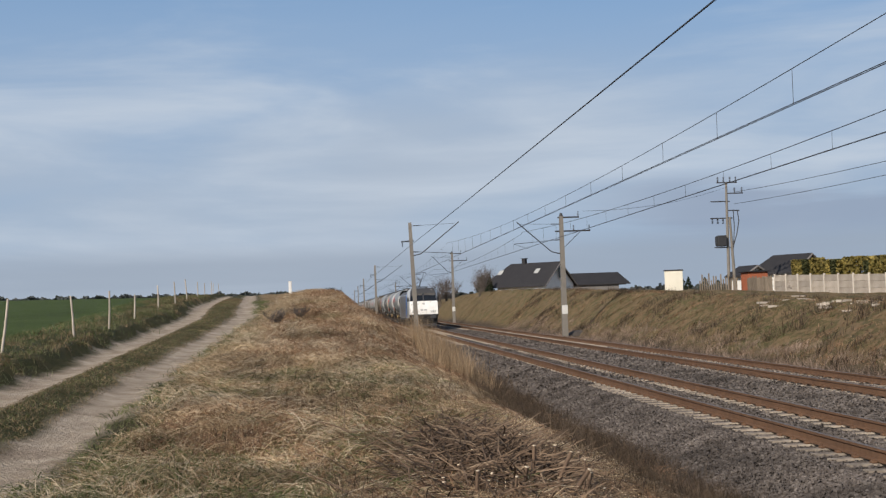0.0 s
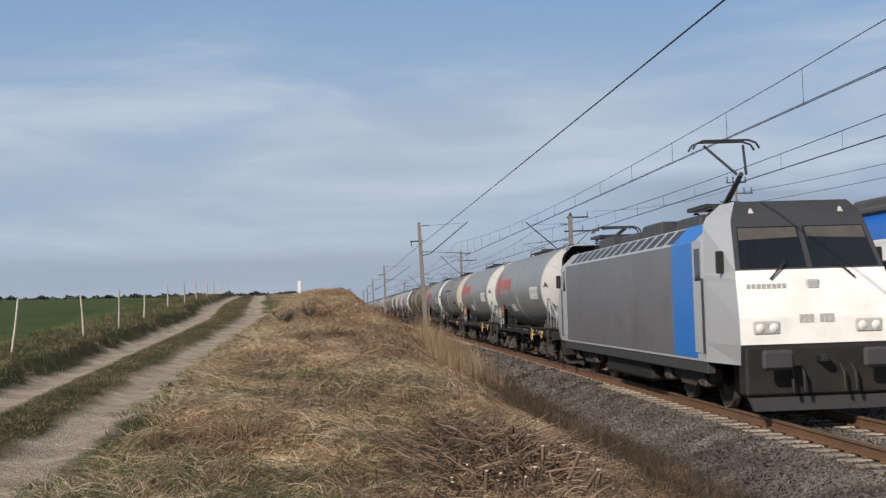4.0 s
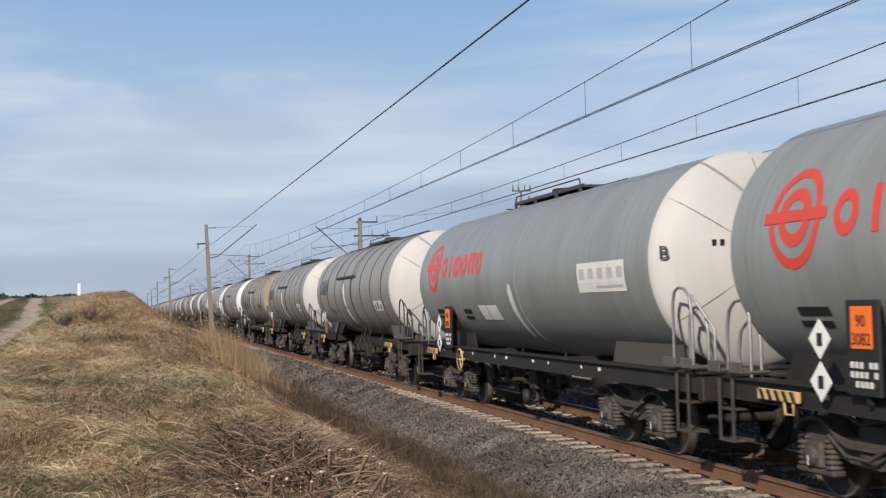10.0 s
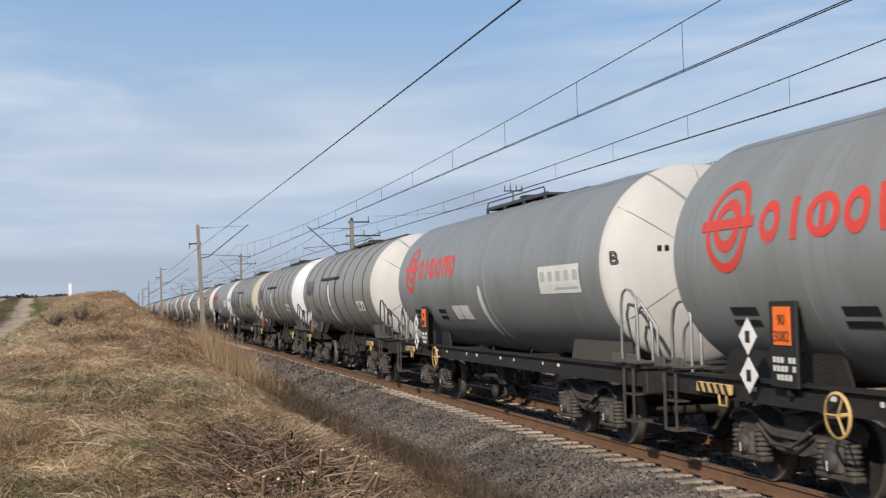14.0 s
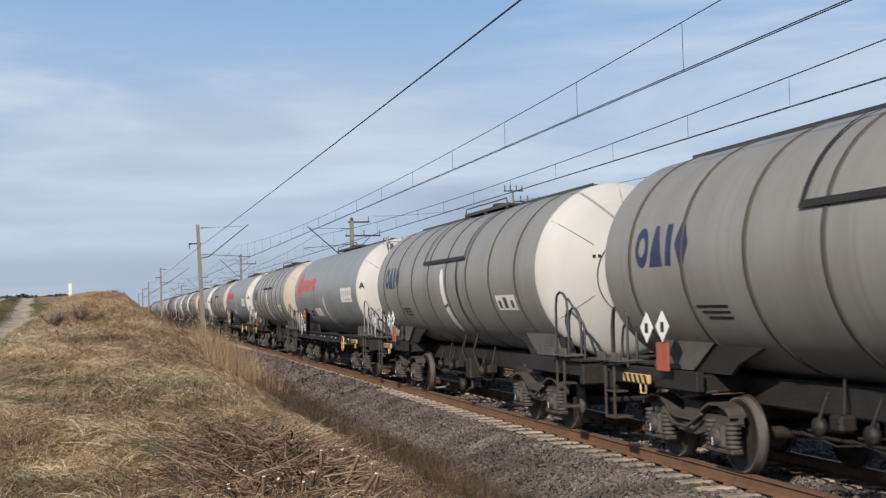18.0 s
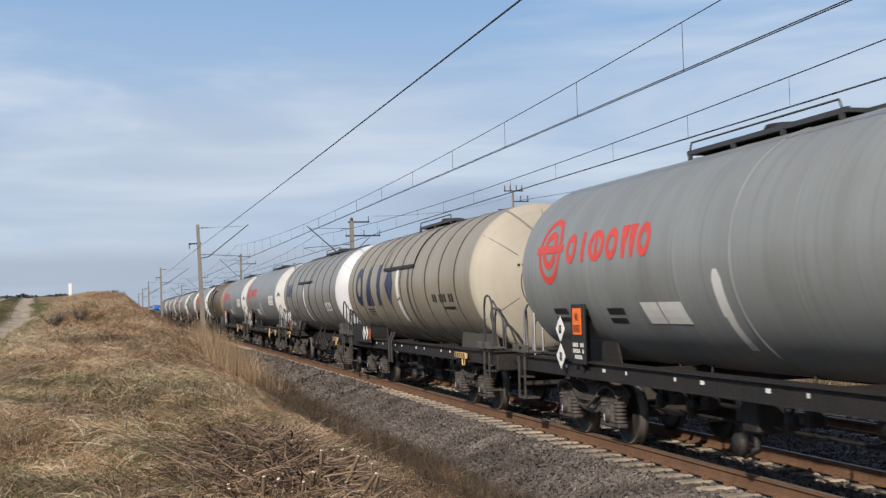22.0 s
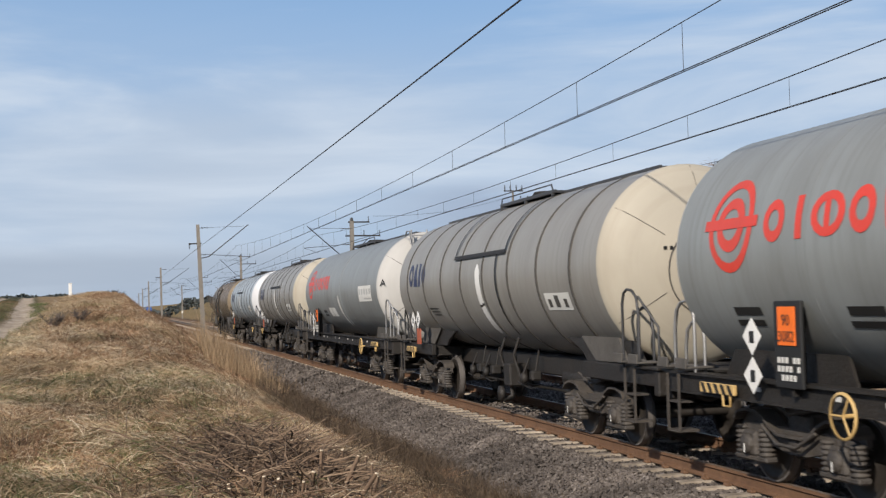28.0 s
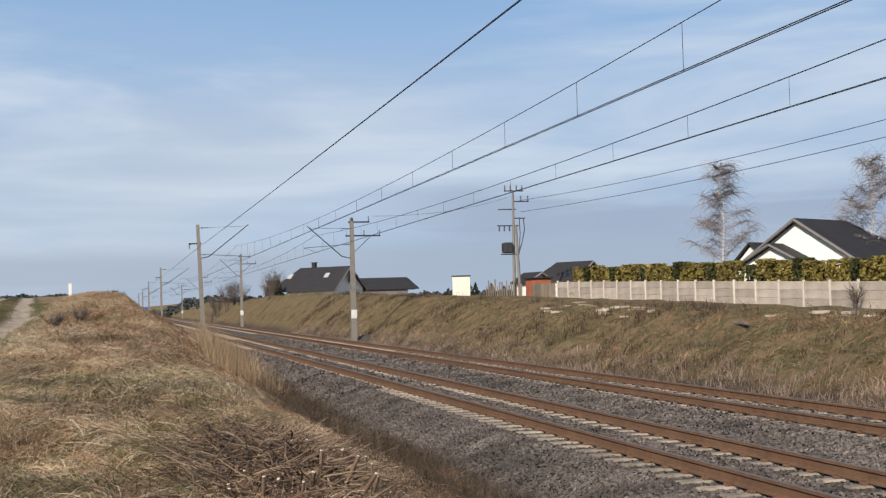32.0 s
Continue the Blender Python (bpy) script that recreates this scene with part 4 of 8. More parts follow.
def air_gear(t):
    """Brake cylinder, air tanks, rigging and outlet valves under the barrel."""
    part("air_tank", Mesh().lathe([(0.0, -2.9), (0.14, -2.87), (0.19, -2.8), (0.19, -1.9), (0.14, -1.83), (0.0, -1.8)], "y", (-0.40, 0, 0.78), 16), M["chassis"], t)
    part("brake_cylinder", Mesh().lathe([(0.0, 0.2), (0.17, 0.22), (0.17, 0.75), (0.1, 0.8), (0.03, 0.82), (0.03, 1.7)], "y", (-0.55, 0, 0.74), 14), M["chassis"], t)
    part("brake_rod", Mesh().tube([(-0.3, -4.2, 0.5), (-0.3, 4.2, 0.5)], 0.025, 6), M["chassis"], t)
    mb = Mesh().box(-1.02, -0.25, 0.55, -0.66, 0.15, 0.98, 0.03).tube([(-0.9, 0, 0.55), (-0.9, 0, 0.35), (-1.1, -0.05, 0.3)], 0.05, 8)
    mb.lathe([(0.0, 0), (0.14, 0.02), (0.14, 0.1), (0, 0.12)], "x", (-1.18, 0.0, 0.42), 12)
    part("outlet_valve", mb, M["chassis"], t)
    for i, y in enumerate((-1.1, 1.35, 2.3)):
        mb = Mesh().box(-0.90, y - 0.09, 0.70, -0.70, y + 0.09 + 0.03 * i, 0.88, 0.03).lathe([(0.0, 0), (0.10, 0.02), (0.10, 0.10), (0, 0.12)], "x", (-1.0, y + 0.25, 0.74), 12)
        mb.tube([(-0.95, y - 0.5, 0.62), (-0.9, y, 0.56), (-0.95, y + 0.6, 0.66)], 0.014, 5).tube([(-0.98, y + 0.25, 0.74), (-0.85, y + 0.2, 1.1)], 0.02, 5)
        mb.tube([(-0.8, y, 0.85), (-0.72, y + 0.1, 1.1), (-0.65, y + 0.2, 1.25)], 0.018, 6).tube([(-0.8, y, 0.72), (-0.8, y + 0.7, 0.66)], 0.018, 6)
        part("brake_valve", mb, M["chassis"], t)


def hazard_board(t, y, number, plate):
    mb = Mesh().box(-1.44, y - 0.27, 1.18, -1.40, y + 0.27, 2.08, 0.01)
    board = part("hazard_board", mb, M["black"], t, "black board with an orange hazard plate")
    part("orange_plate", Mesh().box(-1.455, y - 0.17, 1.62, -1.441, y + 0.17, 2.02, 0.004), plate, board)
    mb = Mesh()
    for k in range(3):
        for i in range(6):
            if (i * 7 + k * 3) % 5:
                mb.box(-1.446, y - 0.23 + i * 0.077, 1.26 + k * 0.09, -1.441, y - 0.18 + i * 0.077, 1.32 + k * 0.09)
    tagged(part("board_print", mb, M["decal_white"], board), kind="stuff")
    part("board_bracket", Mesh().box(-1.40, y - 0.03, 1.1, -1.25, y + 0.03, 1.9), M["chassis"], board)
    if number:
        for txt, z in (("90", 1.83), ("3082", 1.66)):
            cu = bpy.data.curves.new("plate_number", "FONT")
            cu.body, cu.size, cu.extrude, cu.align_x = txt, 0.16, 0.002, "CENTER"
            cu.materials.append(M["black"])
            ob = new("plate_number", cu)
            ob.parent = board
            ob.location, ob.rotation_euler = (-1.458, y, z), (math.pi / 2, 0, -math.pi / 2)


def diamond(t, y, z, x=-1.46, s=0.2):
    mb = Mesh().prism([(y - s, z), (y, z + s), (y + s, z), (y, z - s)], "x", x, x + 0.008)
    mb.slot = 1
    mb.box(x - 0.002, y - 0.05, z - 0.07, x, y + 0.05, z + 0.06)
    part("placard", mb, [M["white"], M["black"]], t, "white diamond placard")


def yellow_step(t, y):
    bar = part("lever_bar", Mesh().box(-1.42, y - 0.42, 1.02, -1.37, y + 0.42, 1.14, 0.01), M["yellow"], t, "yellow lever bar with black stripes")
    mb = Mesh()
    for i in range(5):
        a = y - 0.40 + i * 0.16
        mb.add([(-1.4225, a, 1.023), (-1.4225, a + 0.08, 1.023), (-1.4225, a + 0.15, 1.137), (-1.4225, a + 0.07, 1.137)], [(0, 1, 2, 3)])
    tagged(part("stripes", mb, M["black"], bar), kind="stuff")
    part("grip", Mesh().tube([(-1.4, y - 0.30, 1.05), (-1.4, y - 0.31, 0.90), (-1.4, y - 0.14, 0.89), (-1.4, y - 0.12, 1.05)], 0.016, 6), M["yellow"], bar)


def data_plate(t, y, s, w, h):
    mb = patch(Mesh(), y - w / 2, y + w / 2, s - h / 2, s + h / 2, n=3)
    mb.slot = 1
    for i in range(5):
        a = y - w / 2 + w * (i + 0.2) / 5
        patch(mb, a, a + w * 0.11, s - h * 0.05, s + h * 0.3, n=1, off=0.009)
    patch(mb, y - w * 0.45, y + w * 0.1, s - h * 0.36, s - h * 0.28, n=1, off=0.009)
    part("data_plate", mb, [M["decal_white"], M["grey_plate"]], t, "white data plate with dark print")


def solebars(t):
    for s in (-1, 1):
        mb = Mesh().box(s * 1.22, -7.45, 0.98, s * 1.32, 7.45, 1.22, 0.01)
        mb.box(s * 1.18, -7.45, 1.20, s * 1.38, 7.45, 1.23).box(s * 1.18, -7.45, 0.97, s * 1.36, 7.45, 0.99)
        part("solebar", mb, M["chassis"], t)
    for y in (-6.2, -2.2, 2.2, 6.2):
        part("crossmember", Mesh().box(-1.22, y - 0.06, 0.98, 1.22, y + 0.06, 1.22), M["chassis"], t)
    for sy in (-1, 1):
        for s in (-1, 1):
            mb = Mesh().prism([(sy * 3.85, 1.2), (sy * 4.0, 1.52), (sy * 6.35, 1.52), (sy * 6.6, 1.2)], "x", s * 0.93, s * 0.97)
            # front saddles take the dark hoop grey, rear ones the blacker chassis colour
            part("saddle", mb, M["hoop_grey"] if sy < 0 else M["chassis"], t, "dark tank saddle plate")
    mb = Mesh()
    for i in range(14):
        y = -5.0 + i * 0.78
        if i % 3:
            mb.box(-1.327, y, 1.09, -1.321, y + 0.05 + 0.05 * (i % 2), 1.14)
    tagged(part("stencil_print", mb, M["decal_white"], t, "small white stencil marks"), kind="stuff")


def end_frames(t, wing):
    """Short end frames with broad plates that carry a frameless tank."""
    for sy in (-1, 1):
        mb = Mesh()
        for s in (-1, 1):
            mb.box(s * 1.18, sy * 4.7, 0.98, s * 1.28, sy * 7.45, 1.22, 0.01)
            zz = ZC - math.sqrt(R * R - 1.0)
            mb.prism([(sy * 3.5, zz), (sy * 6.2, zz), (sy * 6.5, 1.2), (sy * 4.3, 1.2), (sy * 4.1, 1.34)], "x", s * 0.98, s * 1.03)
        mb.box(-1.2, sy * 4.8, 0.95, 1.2, sy * 6.2, 1.18, 0.02)
        part("end_frame", mb, M["chassis"], t, "dark end frame with broad saddle plates")
        d = 0.4 if sy < 0 else 0.0
        part("saddle", Mesh().prism([(sy * (4.6 - d), 1.58), (sy * (6.1 - d), 1.58), (sy * (6.4 - d), 1.22), (sy * (5.2 - d), 1.22)], "x", -1.08, -1.04), M["saddle"], t, "dusty grey saddle plate")
        if wing:
            part("saddle_plate", Mesh().prism([(sy * 4.5, 1.60), (sy * 6.9, 1.60), (sy * 7.2, 1.05), (sy * 5.2, 1.05), (sy * 4.75, 1.22)], "x", -1.30, -1.25), M["saddle"], t, "dusty saddle plate")
    mb = Mesh()
    for s in (-1, 1):
        mb.tube([(s * 0.45, -4.8, 1.0), (s * 0.45, 4.8, 1.0)], 0.04, 6)
    for y in (-0.55, 0.3):
        mb.tube([(-0.9, y, 1.5), (-1.0, y + 0.1, 1.15), (-0.85, y, 0.55)], 0.03, 6)
    part("centre_beam", Mesh().box(-0.55, -4.9, 0.80, 0.55, 4.9, 1.16, 0.03), M["chassis"], t, "dark beam under the tank")
    tagged(part("underfloor_piping", mb, M["chassis"], t), kind="stuff")


EF, GF, BF = 6.4, 5.9, 6.9                                # front rims of the three kinds


def wagon_base(label, group="wagons of the freight train"):
    return thing("tank_wagon", label, "tank wagon", group)


def wagon_e(mark):
    """Smooth blue-grey wagon with a red roundel and word, on a full frame."""
    t = wagon_base("blue-grey smooth tank wagon with red roundel and white ends")
    barrel(t, M["e_body"], M["end_white"], [], EF, 6.8)
    part("seam", Mesh().lathe([(R, -0.58), (R + 0.012, -0.56), (R + 0.012, -0.52), (R, -0.50)], "y", (0, 0, ZC), 48), M["e_body"], t)
    for y in (-5.0, -3.4, -1.9, 0.9, 2.4, 3.9):
        part("seam", Mesh().lathe([(R, y - 0.02), (R + 0.006, y), (R, y + 0.02)], "y", (0, 0, ZC), 48), M["e_body"], t)
    solebars(t)
    ends_gear(t, True, True, M["galv"])
    add_bogie(t, -4.75), add_bogie(t, PIV)
    air_gear(t)
    mb = Mesh()
    oval(mb, 5.47, 0.32, 0.50, 0.54, 0.80)
    oval(mb, 5.47, 0.32, 0.31, 0.31, 0.58)
    patch(mb, 4.87, 6.07, 0.27, 0.39, n=1, off=0.009)
    part("roundel", mb, M["red"], t, "red ring with a bar")
    for i, y in enumerate((4.52, 4.06, 3.50, 2.92, 2.34, 1.82)):   # plain rings, bars and wedges in place of the word
        mb = Mesh()
        if i in (0, 3, 5):
            oval(mb, y, 0.30, 0.21, 0.23, 0.5, 16)
        elif i == 1:
            patch(mb, y - 0.10, y + 0.02, 0.08, 0.53, 0.02, 3)
        elif i == 2:
            oval(mb, y, 0.30, 0.30, 0.23, 0.62, 16)
            patch(mb, y - 0.05, y + 0.05, 0.10, 0.50, 0.02, 3)
        else:
            wedge(mb, y - 0.27, y - 0.01, y - 0.14, 0.53, 0.08, 3)
            wedge(mb, y + 0.01, y + 0.27, y + 0.14, 0.53, 0.08, 3)
        part("word_shape", mb, M["red"], t, "red word shape")
    mb = Mesh()
    patch(mb, -0.30, -0.06, -0.75, -0.28, 0.0, 5)
    patch(mb, -0.28, -0.10, -1.26, -0.75, 0.0, 4)
    wedge(mb, -0.30, -0.06, -0.18, -0.28, -0.16, 2)
    part("white_arc", mb, M["decal_white"], t, "long white curved mark")
    data_plate(t, -4.66, -0.15, 1.85, 0.44)
    for y, w in ((1.84, 0.52), (1.20, 0.68)):
        part("label_sheet", patch(Mesh(), y - w / 2, y + w / 2, -0.86, -0.54, 0.06, 3), M["decal_white"], t)
    mb = Mesh()
    for y in (5.35, 3.1):
        patch(mb, y - 0.3, y + 0.3, -0.72, -0.62, n=1)
        patch(mb, y - 0.25, y + 0.35, -0.86, -0.78, n=1)
    tagged(part("stencil_print", mb, M["black"], t), kind="stuff")
    letter(t, mark, -1.34, 0.10, 0.25, M["black"], EF)
    mb = Mesh()
    for i in range(11):
        if i not in (2, 5):
            x = -0.75 + i * 0.1
            d = EF + end_y(math.hypot(x + 0.03, 0.22))
            mb.box(x, -(d + 0.014), ZC + 0.18, x + 0.055, -(d - 0.03), ZC + 0.26)
    tagged(part("number_print", mb, M["black"], t), kind="stuff")
    hazard_board(t, 4.34, True, M["orange"])
    diamond(t, 5.05, 1.70), diamond(t, 5.05, 1.28)
    mb = Mesh().lathe([(0.205, -0.014), (0.232, -0.010), (0.232, 0.010), (0.205, 0.014), (0.205, -0.014)], "x", (-1.46, 3.35 if mark == "B" else -3.93, 0.98), 20)
    yw = 3.35 if mark == "B" else -3.93
    for a in range(3):
        w = a * 2.094
        mb.tube([(-1.46, yw, 0.98), (-1.46, yw + 0.21 * math.cos(w), 0.98 + 0.21 * math.sin(w))], 0.012, 5)
    mb.tube([(-1.46, yw, 0.98), (-1.25, yw, 0.98)], 0.025, 6)
    part("brake_wheel", mb, M["yellow"], t, "yellow hand brake wheel")
    yellow_step(t, 6.0 if mark == "B" else -5.57)
    walkway(t, -1.4, 2.5, ZC + R + 0.06, 0.9)
    dome(t, 0.6)
    if mark == "A":
        walkway(t, -6.0, -1.4, ZC + R + 0.03, 0.5, False)
        ladder(t, -0.35, -7.05, 1.25, 4.12, 0.42, M["galv"], 0.28, "x", "steel end ladder")
        part("ladder_hoop", Mesh().tube([(-0.60, -6.85, 3.75), (-0.60, -6.75, 4.08), (-0.60, -6.4, 4.1), (-0.60, -6.2, 3.95)], 0.018, 6), M["galv"], t)
    return t


def drip_rail(t, y0, y1, down):
    mb = patch(Mesh(), y0, y1, 0.38, 0.46, n=1, off=0.035)
    patch(mb, y0, y0 + 0.07, 0.42, 1.85, n=8, off=0.03)
    patch(mb, y1 - 0.07, y1, 0.42, 1.85, n=8, off=0.03)
    patch(mb, down - 0.04, down + 0.04, -1.2, 0.42, n=10, off=0.03)
    part("drip_rail", mb, M["chassis"], t, "dark drip rail round the filling hatch")


def chevron_band(t, y, w=0.3, top=0.58):
    """A long white level mark, pointed above and below, broken by a dark chevron."""
    mb = patch(Mesh(), y - w / 2, y + w / 2, top - 1.35, top - 0.13, 0.06, 12)
    wedge(mb, y - w / 2 + 0.06, y + w / 2 + 0.06, y + 0.06, top - 0.13, top, 2)
    wedge(mb, y - w / 2, y + w / 2, y - 0.02, top - 1.35, top - 1.46, 2)
    mb.slot = 1
    patch(mb, y - w / 2 + 0.02, y + 0.02, top - 0.80, top - 0.755, 0.0, 1, 0.009)
    patch(mb, y + 0.02, y + w / 2 + 0.04, top - 0.83, top - 0.785, 0.0, 1, 0.009)
    part("white_band", mb, [M["white"], M["black"]], t, "white level mark with a dark chevron")


def wagon_g(style):
    """Hooped frameless wagon; style: small word, or big word on a full frame."""
    big = style == "big"
    other = style == "small2"                              # hatch and level mark set nearer the middle
    t = wagon_base("grey hooped tank wagon with %s dark blue word shapes" % ("tall" if big else "small"))
    gf = 6.35 if big else GF
    barrel(t, M["g_body"], M["end_cream"], [-5.2 + 1.27 * i for i in range(10)] if big else [-4.8 + 1.57 * i for i in range(8)], gf, 7.05, 0.72)
    mb = Mesh()
    if big:
        marks = [oval(Mesh(), 5.28, 0.05, 0.52, 0.55, 0.5), wedge(Mesh(), 3.4, 4.4, 3.9, -0.5, 0.6, 8), patch(Mesh(), 2.35, 2.8, -0.5, 0.6, n=6),
                 wedge(wedge(Mesh(), 0.75, 1.75, 1.25, 0.05, 0.6, 6), 0.75, 1.75, 1.25, 0.05, -0.5, 6)]
    else:
        marks = [oval(Mesh(), 5.80, 0.18, 0.20, 0.26, 0.5), wedge(Mesh(), 5.17, 5.56, 5.37, -0.08, 0.44, 3), patch(Mesh(), 4.92, 5.08, -0.08, 0.44, n=3),
                 wedge(wedge(Mesh(), 4.45, 4.82, 4.63, 0.18, 0.44, 3), 4.45, 4.82, 4.63, 0.18, -0.08, 3)]
    for m in marks:
        part("word_shape", m, M["navy"], t, "dark blue word shape")
    chevron_band(t, 0.2, top=0.45) if big else chevron_band(t, 0.18 if other else 1.2, top=0.25)
    drip_rail(t, -1.5, 1.95, -1.0) if big or other else drip_rail(t, -0.65, 2.75, -0.1)
    walkway(t, -1.5, 1.8, ZC + R + 0.05, 0.95)
    if not big:
        walkway(t, 1.85, 6.6, ZC + R + 0.02, 0.6, False)
        walkway(t, -5.6, -1.55, ZC + R + 0.02, 0.6, False)
    dome(t, 0.2)
    ends_gear(t, True, True, M["dark_steel"], 0.0 if big else 0.35)
    add_bogie(t, -PIV if big else -4.65), add_bogie(t, PIV if big else 5.45)
    air_gear(t)
    if big:
        mb = Mesh()
        for i in range(9):
            if i % 4 != 2:
                patch(mb, -4.9 + i * 0.2, -4.76 + i * 0.2, -0.45, -0.28, n=1)
        patch(mb, -4.9, -3.9, -0.62, -0.56, n=1)
        tagged(part("data_print", mb, M["black"], t, "dark printed bars"), kind="stuff")
    else:
        mb = patch(Mesh(), -4.62, -3.48, -0.65, -0.36, n=3)
        mb.slot = 1
        for i in range(3):
            patch(mb, -3.75 - i * 0.36, -3.6 - i * 0.36 + 0.05 * (i == 1), -0.60, -0.46 + 0.06 * (i == 1), n=1, off=0.009)
        part("data_plate", mb, [M["decal_white"], M["hoop_grey"]], t)
    mb = Mesh()
    for i in range(3):
        patch(mb, 3.7, 4.5 - 0.1 * i, -0.62 - i * 0.075, -0.59 - i * 0.075, n=1)
    tagged(part("stencil_print", mb, M["black"], t), kind="stuff")
    mb = Mesh()
    for i in range(10):
        if i not in (2, 6):
            x = -0.62 + i * 0.085
            d = gf + end_y(math.hypot(x + 0.025, 0.23))
            mb.box(x, -(d + 0.014), ZC + 0.20, x + 0.045, -(d - 0.03), ZC + 0.25)
    tagged(part("number_print", mb, M["black"], t), kind="stuff")
    ring = []
    for i in range(33):
        x, z = 0.1 + 0.66 * math.cos(i * math.pi / 16), -0.1 + 0.66 * math.sin(i * math.pi / 16)
        ring.append((x, -(gf + end_y(math.hypot(x, z)) + 0.004), ZC + z))
    part("end_ring", Mesh().tube(ring, 0.011, 5), M["saddle"], t, "thin ring on the dished end")
    if big:
        solebars(t)
        mb = Mesh().box(-1.45, 3.9, 1.1, -1.40, 6.4, 1.62, 0.01)
        part("side_board", mb, M["chassis"], t)
        diamond(t, 4.75, 1.36, -1.462), diamond(t, 4.35, 1.36, -1.462)
        part("orange_plate", Mesh().box(-1.462, 3.8, 1.2, -1.45, 4.08, 1.5), M["rust_plate"], t)
        part("discharge_pipe", Mesh().tube([(-1.4, 0.9, 1.45), (-1.5, 0.9, 1.2), (-1.5, 0.85, 0.7)], 0.04, 8).tube([(-1.4, 1.2, 1.45), (-1.5, 1.2, 1.2), (-1.5, 1.15, 0.7)], 0.04, 8), M["chassis"], t)
    else:
        end_frames(t, False)
        diamond(t, 5.74, 1.76), diamond(t, 5.26, 1.78)
        part("orange_plate", Mesh().box(-1.42, 5.2, 1.22, -1.40, 5.55, 1.58), M["rust_plate"], t, "faded orange plate")
        yellow_step(t, 6.25)
    if not other:
        yellow_step(t, -5.3)
    return t


def wagon_b(kind):
    """Oily brown hooped wagon; kind: 'ladder' with a side ladder and white hoop, or 'long' on a full frame."""
    t = wagon_base("oily brown hooped tank wagon with %s" % ({"ladder": "a side ladder and white band", "ladder2": "a side ladder and arrow mark", "long": "tan emblem-marked end"}[kind]))
    barrel(t, M["brown"], M["end_tan"], [-6.2 + 1.13 * i for i in range(12)], BF, 6.9)
    mb = Mesh()
    for m in (oval(Mesh(), 5.92, 0.42, 0.20, 0.22, 0.5), wedge(Mesh(), 5.30, 5.66, 5.48, 0.2, 0.64, 3), patch(Mesh(), 5.12, 5.24, 0.2, 0.64, n=3),
              wedge(wedge(Mesh(), 4.68, 5.02, 4.85, 0.42, 0.64, 3), 4.68, 5.02, 4.85, 0.42, 0.2, 3)):
        part("word_shape", m, M["black"], t, "small dark word shape")
    ends_gear(t, True, False, M["dark_steel"])
    add_bogie(t, -5.4), add_bogie(t, 5.4)
    air_gear(t)
    if kind != "long":
        end_frames(t, True)
        if kind == "ladder":
            part("white_band", patch(Mesh(), 0.60, 0.86, -0.95, 1.9, 0, 16), M["white"], t, "white band over the barrel")
        else:
            chevron_band(t, -0.35)
        mb = Mesh()
        for dy in (1.5, 1.9):
            mb.tube([(-1.42, dy, 0.42), (-1.52, dy, 1.6), (-1.56, dy, 2.6), (-1.42, dy, 3.35), (-1.05, dy, 3.9), (-0.5, dy, 4.15)], 0.022, 6)
        for i in range(11):
            z = 0.5 + i * 0.3
            x = -1.45 - 0.1 * min(1, z / 2) if z < 2.7 else -1.53 + (z - 2.7) * 0.42
            mb.box(x - 0.03, 1.5, z - 0.012, x + 0.03, 1.9, z + 0.012)
        part("ladder", mb, M["chassis"], t, "dark side ladder")
        part("drip_rail", patch(Mesh(), -0.3 if kind == "ladder" else -2.2, 1.8, 0.80, 0.88, n=1, off=0.04), M["hoop_brown"], t)
        mb = Mesh()
        if kind == "ladder":
            mb.tube([(-1.20, -0.1, 3.55), (-1.47, -0.1, 3.1), (-1.55, -0.1, 2.5), (-1.45, -0.1, 1.9), (-1.2, -0.35, 1.4), (-1.25, -0.9, 1.05), (-1.25, -1.0, 0.55)], 0.045, 8)
        else:
            mb.tube([(-1.53, 1.4, 1.75), (-1.35, -0.3, 0.85)], 0.028, 6)
        mb.tube([(-1.2, 0.55, 1.45), (-1.3, 0.5, 1.1), (-1.3, 0.5, 0.7)], 0.06, 8)
        part("vent_pipe", mb, M["chassis"], t)
        mb = Mesh().tube([(-1.45, 1.6, 1.3), (-1.35, 0.6, 1.25), (-1.3, -0.2, 1.6)], 0.012, 6)
        part("hand_lever", mb, M["saddle"], t)
        part("orange_plate", patch(Mesh(), 3.3, 3.75, -0.72, -0.5, n=2), M["rust_plate"], t)
        part("label_sheet", patch(Mesh(), 0.1, 0.6, -0.75, -0.45, n=2), M["grey_plate"], t)
        part("placard", patch(patch(Mesh(), 4.3, 4.62, -0.78, -0.5, 0.25, 2), 4.75, 5.05, -0.78, -0.5, 0.25, 2), M["decal_white"], t)
        walkway(t, -1.8, 2.3, ZC + R + 0.11, 0.95)
    else:
        solebars(t)
        part("white_band", patch(Mesh(), 0.9, 1.6, 0.75, 1.75, 0.0, 6), M["decal_white"], t, "white patch by the filling hatch")
        mb = patch(Mesh(), 1.62, 1.86, -0.72, 0.0, 0.0, 5)
        patch(mb, 0.85, 1.35, -0.85, -0.55, 0.1, 2)
        part("label_sheet", mb, M["decal_white"], t)
        drip_rail(t, -0.7, 2.3, -0.3)
        walkway(t, -0.8, 2.6, ZC + R + 0.10, 0.9)
        walkway(t, -7.0, -0.8, ZC + R + 0.04, 0.5, False)
        ladder(t, 0.30, -7.55, 1.25, 4.12, 0.42, M["dark_steel"], 0.28, "x", "dark end ladder")
